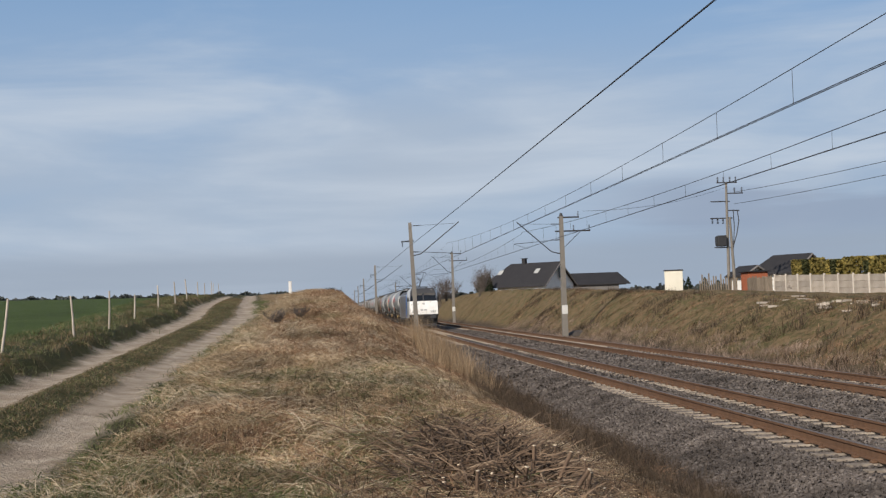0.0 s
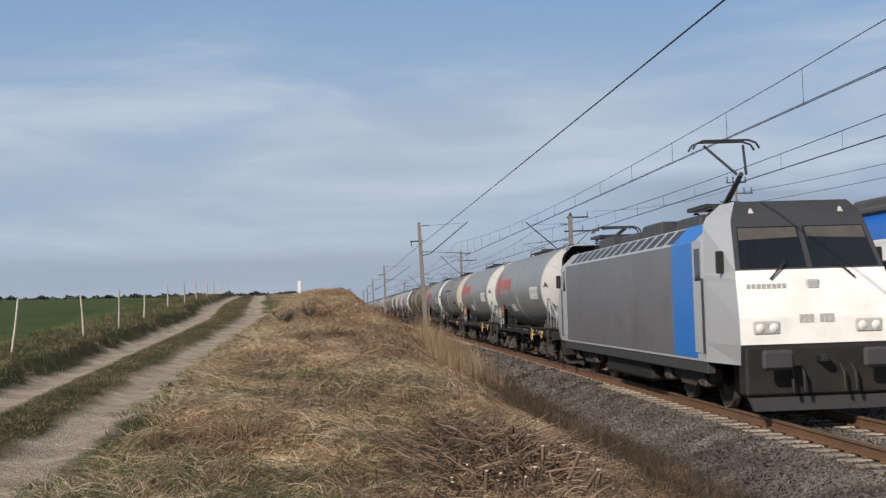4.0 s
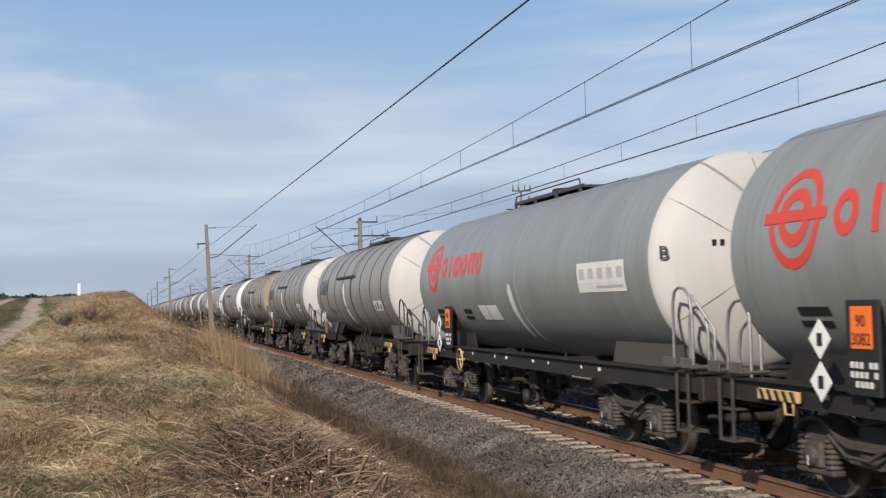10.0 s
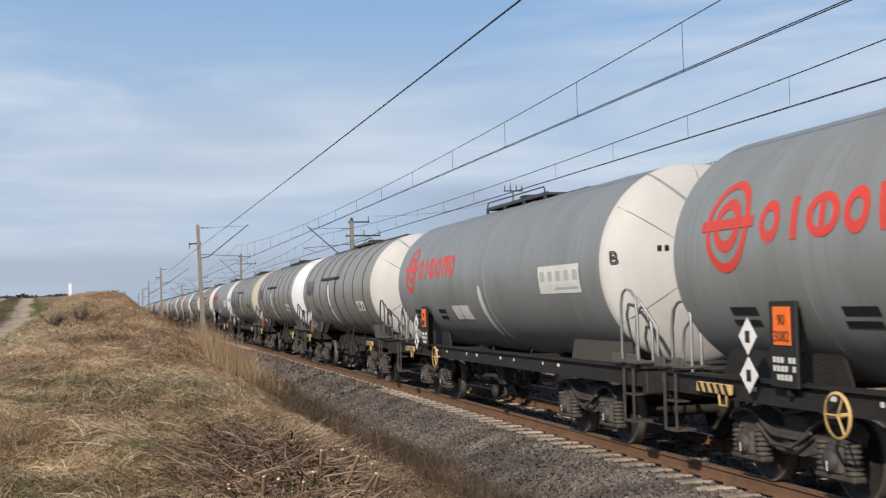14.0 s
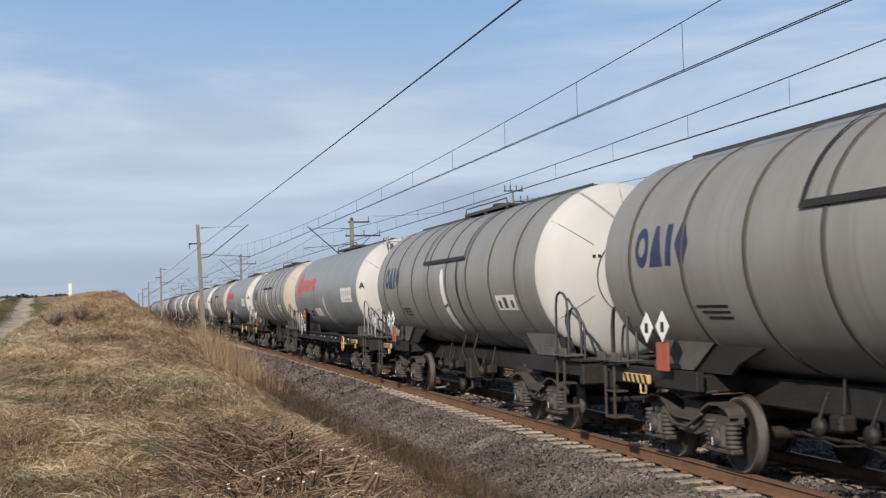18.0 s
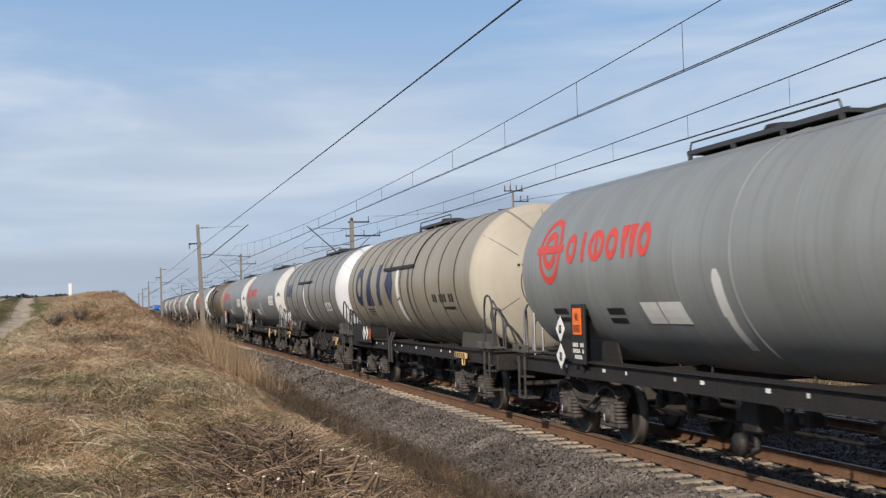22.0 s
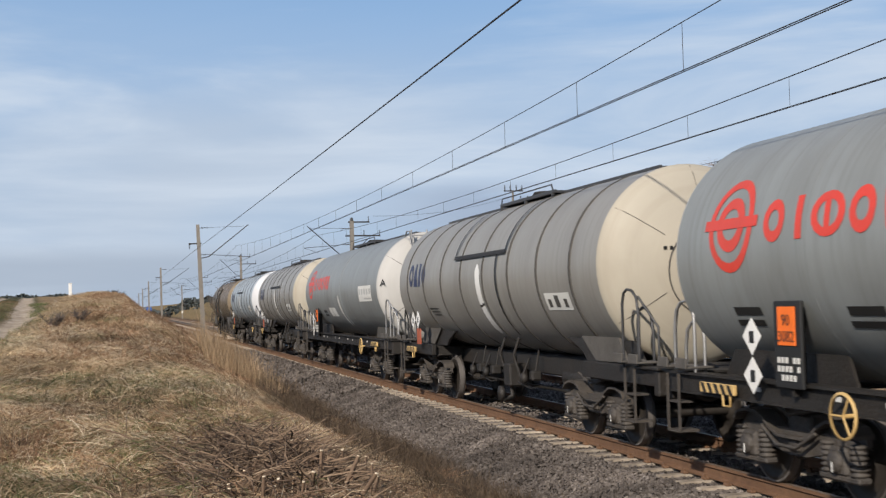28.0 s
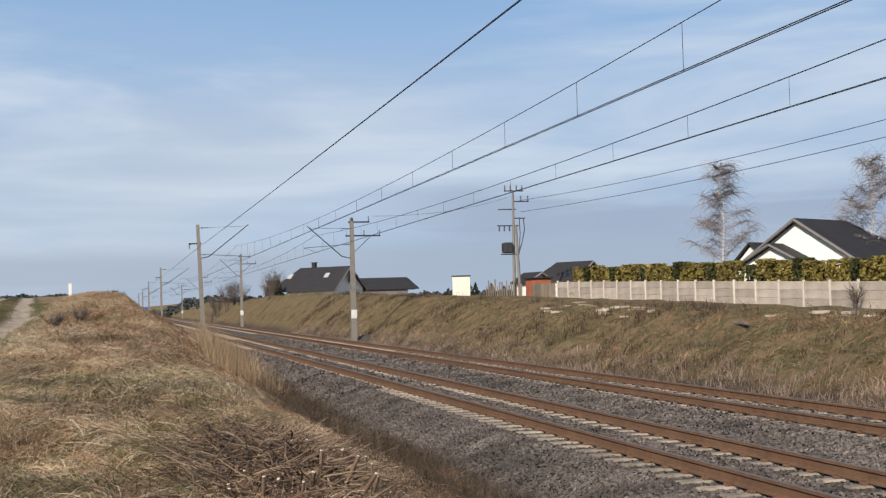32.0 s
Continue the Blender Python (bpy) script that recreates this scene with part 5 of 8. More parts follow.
        mb = Mesh().prism([(-0.62, ZC + 0.55), (-0.38, ZC + 0.55), (-0.38, ZC + 1.0), (-0.62, ZC + 1.0)], "y", -(BF + end_y(0.9) + 0.04), -(BF + end_y(0.9) + 0.02))
        part("emblem", mb, M["chassis"], t, "dark emblem plate")
        yellow_step(t, -5.9)
    dome(t, 0.3)
    return t


# order of the train behind the locomotive: body kind, end paint, barrel paint
TRAIN = [("EA", 0, 0), ("EA", 0, 0), ("big", "end_cream", 0), ("EB", 0, 0), ("long", "end_tan", 0), ("ladder2", "end_tan", 0), ("EB", 0, 0), ("EB", 0, 0),
         ("small", "end_white", 0), ("small", "end_white", 0), ("big", "end_grime", "g_rust"), ("small", "end_metal", 0), ("EB", 0, 0), ("EB", 0, 0),
         ("small", "end_white", 0), ("small", "end_metal", 0), ("big", "end_cream", "g_body"), ("EA", 0, 0), ("small2", "end_white", 0), ("small2", "end_white", 0),
         ("EA", 0, 0), ("small2", "end_cream", 0), ("EA", 0, 0), ("small2", "end_cream", "g_body"), ("EA", 0, 0), ("big", "end_cream", "g_tan"),
         ("small", "end_metal", "g_body"), ("EA", 0, 0), ("EA", 0, 0), ("ladder", "end_tan", 0), ("EA", 0, 0), ("small", "end_white", 0), ("EB", 0, 0),
         ("small2", "end_cream", "g_body"), ("EA", 0, 0), ("small2", "end_cream", 0), ("small", "end_metal", "g_blue"), ("ladder", "end_tan", 0)]
WORDS = {"end_grime": "grimy tan ends", "end_cream": "cream ends", "end_white": "off-white ends", "end_metal": "bright white ends", "end_tan": "tan ends"}
PAINT = {"g_rust": "rust-streaked grey", "g_tan": "tan-grey", "g_blue": "pale blue-grey", "g_body": "weathered grey"}
WAGONS = []


def repaint(t, names, material):
    for o in t.children:
        if o.name.split(".")[0] in names:
            o.material_slots[0].link = "OBJECT"
            o.material_slots[0].material = material


def make_train():
    proto = {}
    for i, (kind, end, body) in enumerate(TRAIN):
        if kind not in proto:
            t = wagon_e(kind[1]) if kind[0] == "E" else wagon_g(kind) if kind in ("big", "small", "small2") else wagon_b(kind)
            proto[kind] = t
        else:
            t = copy_thing(proto[kind], Matrix())
        t.location = (NEAR, 60 + 16.32 * i, 0)
        WAGONS.append(t)
    for t, (kind, end, body) in zip(WAGONS, TRAIN):
        if end and kind in ("big", "small", "small2"):
            repaint(t, ("front_end", "rear_end"), M[end])
            b = body or "g_body"
            if body:
                repaint(t, ("tank_barrel",), M[body])
            t["label"] = "%s hooped tank wagon, %s, %s blue shapes" % (PAINT[b], WORDS[end], "tall" if kind == "big" else "small")


make_train()


# ---- locomotive ----
M.update(
    loco_side=mat("silver_grey_loco_paint", (0.19, 0.19, 0.20), 0.35, 0.25, 0.08, 1.2, tint=(0.13, 0.125, 0.12), tint_scale=0.8, tint_amt=0.5),
    loco_light=mat("light_silver_paint", (0.46, 0.47, 0.48), 0.35, 0.2, 0.06, 1.5),
    loco_white=mat("white_cab_front", (0.88, 0.86, 0.82), 0.35, 0.0, 0.04, 2.0, tint=(0.62, 0.58, 0.50), tint_scale=1.5, tint_amt=0.4),
    loco_blue=mat("bright_blue_stripe", (0.025, 0.17, 0.52), 0.35, 0.0, 0.05, 2.0),
    loco_dark=mat("dark_grey_roof_paint", (0.05, 0.05, 0.053), 0.5, 0.0, 0.15, 2.0),
    lamp_glass=mat("headlamp_glass", (0.75, 0.75, 0.70), 0.1, 0.0, 0.05, 3.0),
    warn=mat("yellow_warning", (0.75, 0.50, 0.03), 0.5, 0.0, 0.05, 3.0),
)


def pantograph(t, y, z, up, material, label):
    p = part("pantograph", Mesh().box(-0.75, y - 0.7, z, -0.65, y + 0.7, z + 0.08).box(0.65, y - 0.7, z, 0.75, y + 0.7, z + 0.08).box(-0.75, y - 0.65, z, 0.75, y - 0.57, z + 0.08).box(-0.75, y + 0.57, z, 0.75, y + 0.65, z + 0.08),
             material, t, label)
    if up:
        zt = 5.43
        zk = z + (zt - z) * 0.45
        part("lower_arm", Mesh().tube([(0, y + 0.55, z + 0.1), (0, y - 0.75, zk)], 0.05, 8), material, p)
        part("thrust_rod", Mesh().tube([(0, y + 0.25, z + 0.1), (0, y - 0.70, zk - 0.1)], 0.02, 6), material, p)
        part("upper_arm", Mesh().tube([(-0.10, y - 0.75, zk), (-0.42, y + 0.35, zt - 0.1)], 0.028, 6).tube([(0.10, y - 0.75, zk), (0.42, y + 0.35, zt - 0.1)], 0.028, 6), material, p)
    else:
        zt = z + 0.36
        part("lower_arm", Mesh().tube([(0, y + 0.6, z + 0.1), (0, y - 0.8, z + 0.26)], 0.05, 8), material, p)
        part("upper_arm", Mesh().tube([(-0.1, y - 0.8, z + 0.26), (-0.42, y + 0.5, zt - 0.05)], 0.028, 6).tube([(0.1, y - 0.8, z + 0.26), (0.42, y + 0.5, zt - 0.05)], 0.028, 6), material, p)
    yh = y + (0.35 if up else 0.5)
    for d in (-0.17, 0.17):
        part("collector_strip", Mesh().tube([(-0.72, yh + d, zt - 0.18), (-0.64, yh + d, zt - 0.06), (-0.48, yh + d, zt), (0.48, yh + d, zt), (0.64, yh + d, zt - 0.06), (0.72, yh + d, zt - 0.18)], 0.024, 6), material, p)
    for x in (-0.6, 0.6):
        for d in (-0.5, 0.5):
            mb = Mesh()
            insulator(mb, (x, y + d, z - 0.28), (x, y + d, z), 0.08, 4)
            part("insulator", mb, M["chassis"], p)


def loco_bogie(t, y):
    mb = Mesh()
    for s in (-1, 1):
        mb.prism([(-1.9, 0.55), (-1.9, 0.78), (-0.7, 0.82), (-0.5, 0.66), (0.5, 0.66), (0.7, 0.82), (1.9, 0.78), (1.9, 0.55), (0.75, 0.52), (0.5, 0.40), (-0.5, 0.40), (-0.75, 0.52)], "x", s * 1.05, s * 1.18)
        for wy in (-1.3, 1.3):
            mb.box(s * 1.05, wy - 0.2, 0.42, s * 1.28, wy + 0.2, 0.80, 0.03)
            mb.tube([(s * 1.2, wy + 0.35, 0.45), (s * 1.2, wy + 0.55, 0.9)], 0.05, 8)
        mb.box(s * 1.1, -0.35, 0.66, s * 1.3, 0.35, 1.0, 0.04)
    mb.box(-1.05, -0.4, 0.5, 1.05, 0.4, 0.8, 0.03)
    b = part("bogie", mb, M["bogie"], t, "", (0, y, 0))
    for wy in (-1.3, 1.3):
        part("axle", BG["axle"], None, b, "", (0, wy, 0.55))
        for k, s in (("wheel_l", 1), ("wheel_r", -1)):
            w = part("wheel", BG[k], None, b, "", (s * 0.7525, wy, 0.55))
            w.scale = (1, 1.18, 1.18)


def make_loco():
    t = thing("electric_locomotive", "silver electric locomotive with blue stripe and white cab front", "locomotive")
    E2 = 9.75
    zs = [0.95, 1.30, 1.75, 2.42, 2.58, 3.46, 3.60, 3.84]
    wf = [1.33, 1.37, 1.37, 1.35, 1.33, 1.22, 1.18, 1.04]
    yf = [-9.05, -9.22, -9.20, -9.02, -8.95, -8.45, -8.40, -8.15]
    wr = [1.48, 1.48, 1.48, 1.48, 1.48, 1.46, 1.40, 1.12]
    yr = -7.55
    n = len(zs)

    def cab(sign):
        side, front = Mesh(), Mesh()
        for k in range(n - 1):
            for s in (-1, 1):
                side.add([(s * wf[k], sign * -yf[k], zs[k]), (s * wr[k], sign * -yr, zs[k]), (s * wr[k + 1], sign * -yr, zs[k + 1]), (s * wf[k + 1], sign * -yf[k + 1], zs[k + 1])], [(0, 1, 2, 3)])
            front.slot = 0 if 1.2 < zs[k] < 2.5 else 1
            front.add([(-wf[k], sign * -yf[k], zs[k]), (wf[k], sign * -yf[k], zs[k]), (wf[k + 1], sign * -yf[k + 1], zs[k + 1]), (-wf[k + 1], sign * -yf[k + 1], zs[k + 1])], [(0, 1, 2, 3)])
        side.add([(-wf[-1], sign * -yf[-1], zs[-1]), (wf[-1], sign * -yf[-1], zs[-1]), (wr[-1], sign * -yr, zs[-1]), (-wr[-1], sign * -yr, zs[-1])], [(0, 1, 2, 3)])
        c = part("cab", side, M["loco_light"], t, "silver cab sides")
        part("cab_front", front, [M["loco_white"], M["loco_dark"]], c, "white cab front with dark window surround")
        for s in (-1, 1):
            a = [(s * 0.05, 2.62), (s * 1.24, 2.62), (s * 1.14, 3.36), (s * 0.05, 3.36)]
            yy = [sign * (-np.interp(z, zs, yf) + 0.012) for _, z in a]
            part("windscreen", Mesh().add([(p[0], q, p[1]) for p, q in zip(a, yy)], [(0, 1, 2, 3)]), M["glass"], c, "dark windscreen pane")
            a = [(s * 0.08, 3.16), (s * 1.15, 3.12), (s * 1.13, 3.34), (s * 0.08, 3.34)]
            part("sun_blind", Mesh().add([(p[0], sign * (-np.interp(p[1], zs, yf) + 0.016), p[1]) for p in a], [(0, 1, 2, 3)]), M["saddle"], c)
            part("wiper", Mesh().tube([(s * 0.75, sign * 9.06, 2.42), (s * 0.45, sign * 8.98, 2.72)], 0.018, 5), M["black"], c)
            hl = part("headlight", Mesh().box(s * 0.66, sign * 9.16, 1.46, s * 1.14, sign * 9.235, 1.70, 0.03), M["grey_plate"], c, "headlight cluster in a grey frame")
            for i in (0.78, 1.02):
                part("lens", Mesh().lathe([(0.0, 9.25), (0.075, 9.245), (0.085, 9.23)], "y", (0, 0, 0), 14), M["lamp_glass"], hl, "", (s * i, 0, 1.58)).rotation_euler = (0, 0, 0 if sign > 0 else math.pi)
            part("warning_triangle", Mesh().prism([(s * 0.82 - 0.07, 3.58), (s * 0.82 + 0.07, 3.58), (s * 0.82, 3.70)], "y", sign * 8.39, sign * 8.30), M["decal_white"], c)
            part("handrail", Mesh().tube([(s * 1.36, sign * 8.6, 1.35), (s * 1.38, sign * 8.5, 2.4)], 0.02, 6), M["white"], c)
            part("mirror", Mesh().box(s * 1.38, sign * 8.5, 2.55, s * 1.52, sign * 8.42, 2.95, 0.02), M["black"], c)
        part("top_lamp", Mesh().box(-0.12, sign * 9.08, 2.22, 0.12, sign * 9.0, 2.40, 0.03), M["grey_plate"], c)
        mb = Mesh()
        for i in range(7):
            if i != 3:
                mb.box(-0.32 + i * 0.09, sign * 9.215, 1.66, -0.25 + i * 0.09, sign * 9.20, 1.80)
        for i in range(8):
            mb.box(-1.18 + i * 0.09, sign * 9.075, 2.26, -1.12 + i * 0.09, sign * 9.06, 2.34)
        tagged(part("number_print", mb, M["grey_plate"], c), kind="stuff")
        mb = Mesh().box(-1.30, sign * 8.8, 0.42, 1.30, sign * 9.24, 1.26, 0.04)
        part("buffer_beam", mb, M["chassis"], c)
        for x in (-0.875, 0.875):
            mb = Mesh().tube([(x, sign * 9.2, 1.06), (x, sign * 9.55, 1.06)], 0.12, 10).box(x - 0.27, sign * 9.55, 0.88, x + 0.27, sign * 9.68, 1.22, 0.05)
            part("buffer", mb, M["loco_dark"], c, "dark grey rectangular buffer")
        mb = Mesh().prism([(-1.15, 0.16), (1.15, 0.16), (1.25, 0.40), (-1.25, 0.40)], "y", sign * 9.05, sign * 9.17)
        part("snow_plough", mb, M["loco_dark"], c, "dark grey rail guard")
        mb = Mesh().box(-0.07, sign * 9.2, 0.98, 0.07, sign * 9.5, 1.12, 0.02)
        for x in (-0.55, -0.35, 0.35, 0.55):
            mb.tube([(x, sign * 9.2, 0.95), (x, sign * 9.4, 0.8), (x, sign * 9.42, 0.5)], 0.03, 6)
        part("coupling_hoses", mb, M["chassis"], c)
        for s in (-1, 1):
            d = part("cab_door", Mesh().box(s * 1.468, sign * 6.85, 1.1, s * 1.492, sign * 7.5, 3.2, 0.01), M["loco_light"], t, "silver cab door")
            part("door_window", Mesh().box(s * 1.49, sign * 7.0, 2.45, s * 1.497, sign * 7.36, 3.05), M["glass"], d)
            part("door_rail", Mesh().tube([(s * 1.52, sign * 7.53, 1.1), (s * 1.52, sign * 7.53, 2.5)], 0.018, 6), M["dark_steel"], d)
        return c

    cab(-1), cab(1)
    mb = Mesh().prism([(-1.48, 0.95), (-1.48, 3.20), (-1.12, 3.55), (1.12, 3.55), (1.48, 3.20), (1.48, 0.95)], "y", -7.55, 7.55)
    part("body", mb, M["loco_light"], t, "silver machine-room body")
    for s in (-1, 1):
        part("side_panel", Mesh().box(s * 1.48, -5.3, 1.0, s * 1.488, 6.9, 3.18, 0.002), M["loco_side"], t, "smooth dark grey side panel")
        for y in (-6.05,):
            part("blue_stripe", Mesh().box(s * 1.48, y - 0.95, 1.0, s * 1.490, y + 0.72, 3.19, 0.002).add(
                [(s * 1.485, y - 0.95, 3.2), (s * 1.485, y + 0.72, 3.2), (s * 1.125, y + 0.72, 3.556), (s * 1.125, y - 0.95, 3.556)], [(0, 1, 2, 3)]), M["loco_blue"], t, "bright blue stripe")
        mb = Mesh()
        for i in range(14):
            y = -5.4 + i * 0.85
            mb.add([(s * 1.45, y, 3.235), (s * 1.45, y + 0.6, 3.235), (s * 1.16, y + 0.6, 3.522), (s * 1.16, y, 3.522)], [(0, 1, 2, 3)])
        part("roof_vents", mb, M["loco_dark"], t)
        part("sill", Mesh().box(s * 1.30, -7.5, 0.72, s * 1.46, 7.5, 0.95, 0.02), M["loco_dark"], t)
    mb = Mesh()
    for y, w, h in ((-4.2, 1.6, 0.3), (-1.4, 1.8, 0.35), (1.6, 1.5, 0.28), (4.0, 1.7, 0.33)):
        mb.box(-w / 2, y - 0.9, 3.54, w / 2, y + 0.9, 3.54 + h, 0.06)
    mb.tube([(0.5, -6, 3.85), (0.5, 6, 3.85)], 0.03, 6)
    part("roof_equipment", mb, M["loco_dark"], t)
    pantograph(t, -4.7, 3.95, True, M["dark_steel"], "raised single-arm pantograph")
    pantograph(t, 5.9, 3.95, False, M["dark_steel"], "folded pantograph")
    loco_bogie(t, -5.2), loco_bogie(t, 5.2)
    part("transformer", Mesh().box(-1.25, -2.4, 0.30, 1.25, 2.4, 0.95, 0.06), M["chassis"], t, "dark underfloor transformer tank")
    return t


LOCO = make_loco()

# ---- passenger unit on the far track ----
M.update(
    emu_white=mat("glossy_white_coach_paint", (0.88, 0.87, 0.85), 0.22, 0.0, 0.02, 1.0, tint=(0.80, 0.79, 0.77), tint_scale=0.5, tint_amt=0.3),
    emu_blue=mat("glossy_blue_coach_paint", (0.014, 0.12, 0.47), 0.25, 0.0, 0.04, 1.0),
    emu_roof=mat("dark_coach_roof", (0.075, 0.072, 0.07), 0.6, 0.0, 0.2, 1.5, tint=(0.12, 0.11, 0.10), tint_amt=0.5),
    emu_green=mat("green_coach_marking", (0.02, 0.20, 0.09), 0.3, 0.0, 0.05, 1.0),
    emu_yellow=mat("amber_coach_marking", (0.85, 0.48, 0.06), 0.3, 0.0, 0.05, 1.0),
    emu_gap=mat("grey_gangway_bellows", (0.24, 0.24, 0.235), 0.7, 0.0, 0.1, 3.0),
    red_panto=mat("red_pantograph", (0.40, 0.05, 0.035), 0.5, 0.0, 0.1, 3.0),
)
SX = 1.435          # half width of the coach


def arc(s, yc, zc, ry, rz, a0, a1, hole=0.0, off=0.0, n=24, y0=-99, y1=99):
    """A flat piece of an oval or ring on one coach side (s = -1 or 1), clipped to the panel."""
    mb = Mesh()
    for i in range(n):
        q = []
        for a, k in ((i, 1), (i + 1, 1), (i + 1, hole), (i, hole)):
            w = radians(a0 + (a1 - a0) * a / n)
            q.append((s * (SX + off), min(max(yc + k * ry * math.cos(w), y0), y1), min(max(zc + k * rz * math.sin(w), 0.71), 3.26)))
        mb.add(q, [(0, 1, 2, 3)] if hole else [(0, 1, 2)])
    return mb


def swoosh(s, ya, za, yb, zb, bow, off):
    """A curved stripe, pointed at its upper end."""
    mb, vs = Mesh(), []
    for i in range(13):
        f = i / 12
        y = ya + (yb - ya) * f + bow * math.sin(math.pi * f)
        z = za + (zb - za) * f
        w = 0.02 + 0.34 * min(1.0, f * 2.2)
        vs += [(s * (SX + off), y - w, z), (s * (SX + off), y + w, z)]
    mb.add(vs, [(2 * i, 2 * i + 1, 2 * i + 3, 2 * i + 2) for i in range(12)])
    return mb


def coach(t, y0, y1, nose):
    """One car from y0 to y1; nose: +1 or -1 where it carries a cab at y1 or y0, else 0."""
    a, b = (y0 + 0.35 if nose >= 0 else y0 + 3.2), (y1 - 0.35 if nose <= 0 else y1 - 3.2)
    sec = [(-SX, 0.70), (-SX, 3.26), (-SX + 0.05, 3.55), (-SX + 0.28, 3.80), (SX - 0.28, 3.80), (SX - 0.05, 3.55), (SX, 3.26), (SX, 0.70)]
    body = part("coach_body", Mesh().prism(sec, "y", a, b), M["emu_white"], t, "white coach body")
    for s in (-1, 1):
        part("blue_band", Mesh().add([(s * (SX + 0.004), a, 3.24), (s * (SX + 0.004), b, 3.24), (s * (SX - 0.045), b, 3.555), (s * (SX - 0.045), a, 3.555),
                                      (s * (SX - 0.272), b, 3.806), (s * (SX - 0.272), a, 3.806)], [(0, 1, 2, 3), (3, 2, 4, 5)]), M["emu_blue"], body, "blue cantrail band")
    mb = Mesh().box(-SX + 0.2, a + 0.3, 3.79, SX - 0.2, b - 0.3, 4.02, 0.08)
    k = int((b - a) / 3.2)
    for i in range(k):
        y = a + 0.8 + (b - a - 1.6) * (i + 0.5) / k
        mb.box(-0.95, y - 1.15, 4.0, 0.95, y + 1.15, 4.12 + 0.1 * (i % 2), 0.06)
    part("roof", mb, M["emu_roof"], body, "dark roof with equipment boxes")
    part("underframe", Mesh().box(-1.25, a + 0.5, 0.32, 1.25, b - 0.5, 0.72, 0.05), M["chassis"], body)
    if nose:
        e = y1 if nose > 0 else y0
        f = b if nose > 0 else a
        rows = [(f, 1.0, 1.0), (f + nose * 1.2, 0.985, 0.99), (f + nose * 2.2, 0.93, 0.95), (f + nose * 2.85, 0.82, 0.86), (e, 0.62, 0.70)]
        side = [(-SX, 0.55), (-SX, 1.7), (-SX, 3.2), (-SX + 0.12, 3.62), (-SX + 0.55, 3.86), (SX - 0.55, 3.86), (SX - 0.12, 3.62), (SX, 3.2), (SX, 1.7), (SX, 0.55)]
        vs, fs = [], []
        for j, (y, kx, kz) in enumerate(rows):
            for x, z in side:
                zz = 0.55 + (z - 0.55) * kz
                lean = -nose * max(0.0, z - 1.7) * 0.62 * (j / 4) ** 1.6
                vs.append((x * kx, y + lean, zz))
        m = len(side)
        for j in range(len(rows) - 1):
            for i in range(m):
                q = (j * m + i, j * m + (i + 1) % m, (j + 1) * m + (i + 1) % m, (j + 1) * m + i)
                fs.append(q)
        fs.append(tuple(range(4 * m, 5 * m)))
        nb = Mesh()
        nb.add(vs, fs, True)
        cab = part("cab_nose", nb, M["emu_blue"], t, "rounded blue cab nose")
        for s in (-1, 1):
            part("cab_side_window", Mesh().prism([(f + nose * 1.1, 1.85), (f + nose * 2.35, 1.85), (f + nose * 1.75, 2.85), (f + nose * 1.0, 2.85)], "x", s * (SX - 0.02), s * (SX + 0.012)), M["glass"], cab)
            part("cab_panel", Mesh().add([(s * (SX + 0.006), f + nose * 0.9, 0.72), (s * (SX + 0.006), f, 0.72), (s * (SX + 0.006), f, 3.24), (s * (SX + 0.006), f + nose * 0.25, 3.24), (s * (SX + 0.006), f + nose * 0.75, 2.6)], [(0, 1, 2, 3, 4)]), M["emu_white"], cab)
            part("headlight", Mesh().box(s * 0.65, e - nose * 0.25, 1.35, s * 0.95, e - nose * 0.12, 1.55, 0.03), M["lamp_glass"], cab)
        part("windscreen", Mesh().prism([(-0.78, 1.9), (0.78, 1.9), (0.7, 2.75), (-0.7, 2.75)], "y", e - nose * 0.62, e - nose * 0.28), M["glass"], cab)
        part("apron", Mesh().box(-1.1, f + nose * 1.2, 0.25, 1.1, e - nose * 0.25, 0.6, 0.08), M["chassis"], cab)
    return body


def coach_window(body, y, w=1.25, z0=1.68, z1=2.74):
    for s in (-1, 1):
        fr = part("window", Mesh().box(s * (SX - 0.02), y - w / 2 - 0.05, z0 - 0.05, s * (SX + 0.008), y + w / 2 + 0.05, z1 + 0.05, 0.006), M["black"], body, "dark tinted window")
        part("pane", Mesh().box(s * (SX + 0.006), y - w / 2, z0, s * (SX + 0.012), y + w / 2, z1, 0.003), M["glass"], fr)


def coach_door(body, y):
    for s in (-1, 1):
        d = part("door", Mesh().box(s * (SX - 0.02), y - 0.92, 0.74, s * (SX + 0.014), y + 0.92, 3.06, 0.01), M["emu_blue"], body, "blue double door")
        for q in (-1, 1):
            part("door_pane", Mesh().box(s * (SX + 0.012), y + q * 0.48 - 0.26, 1.6, s * (SX + 0.019), y + q * 0.48 + 0.26, 2.72, 0.003), M["glass"], d)
        part("door_gap", Mesh().box(s * (SX + 0.012), y - 0.012, 0.76, s * (SX + 0.017), y + 0.012, 3.1), M["black"], d)


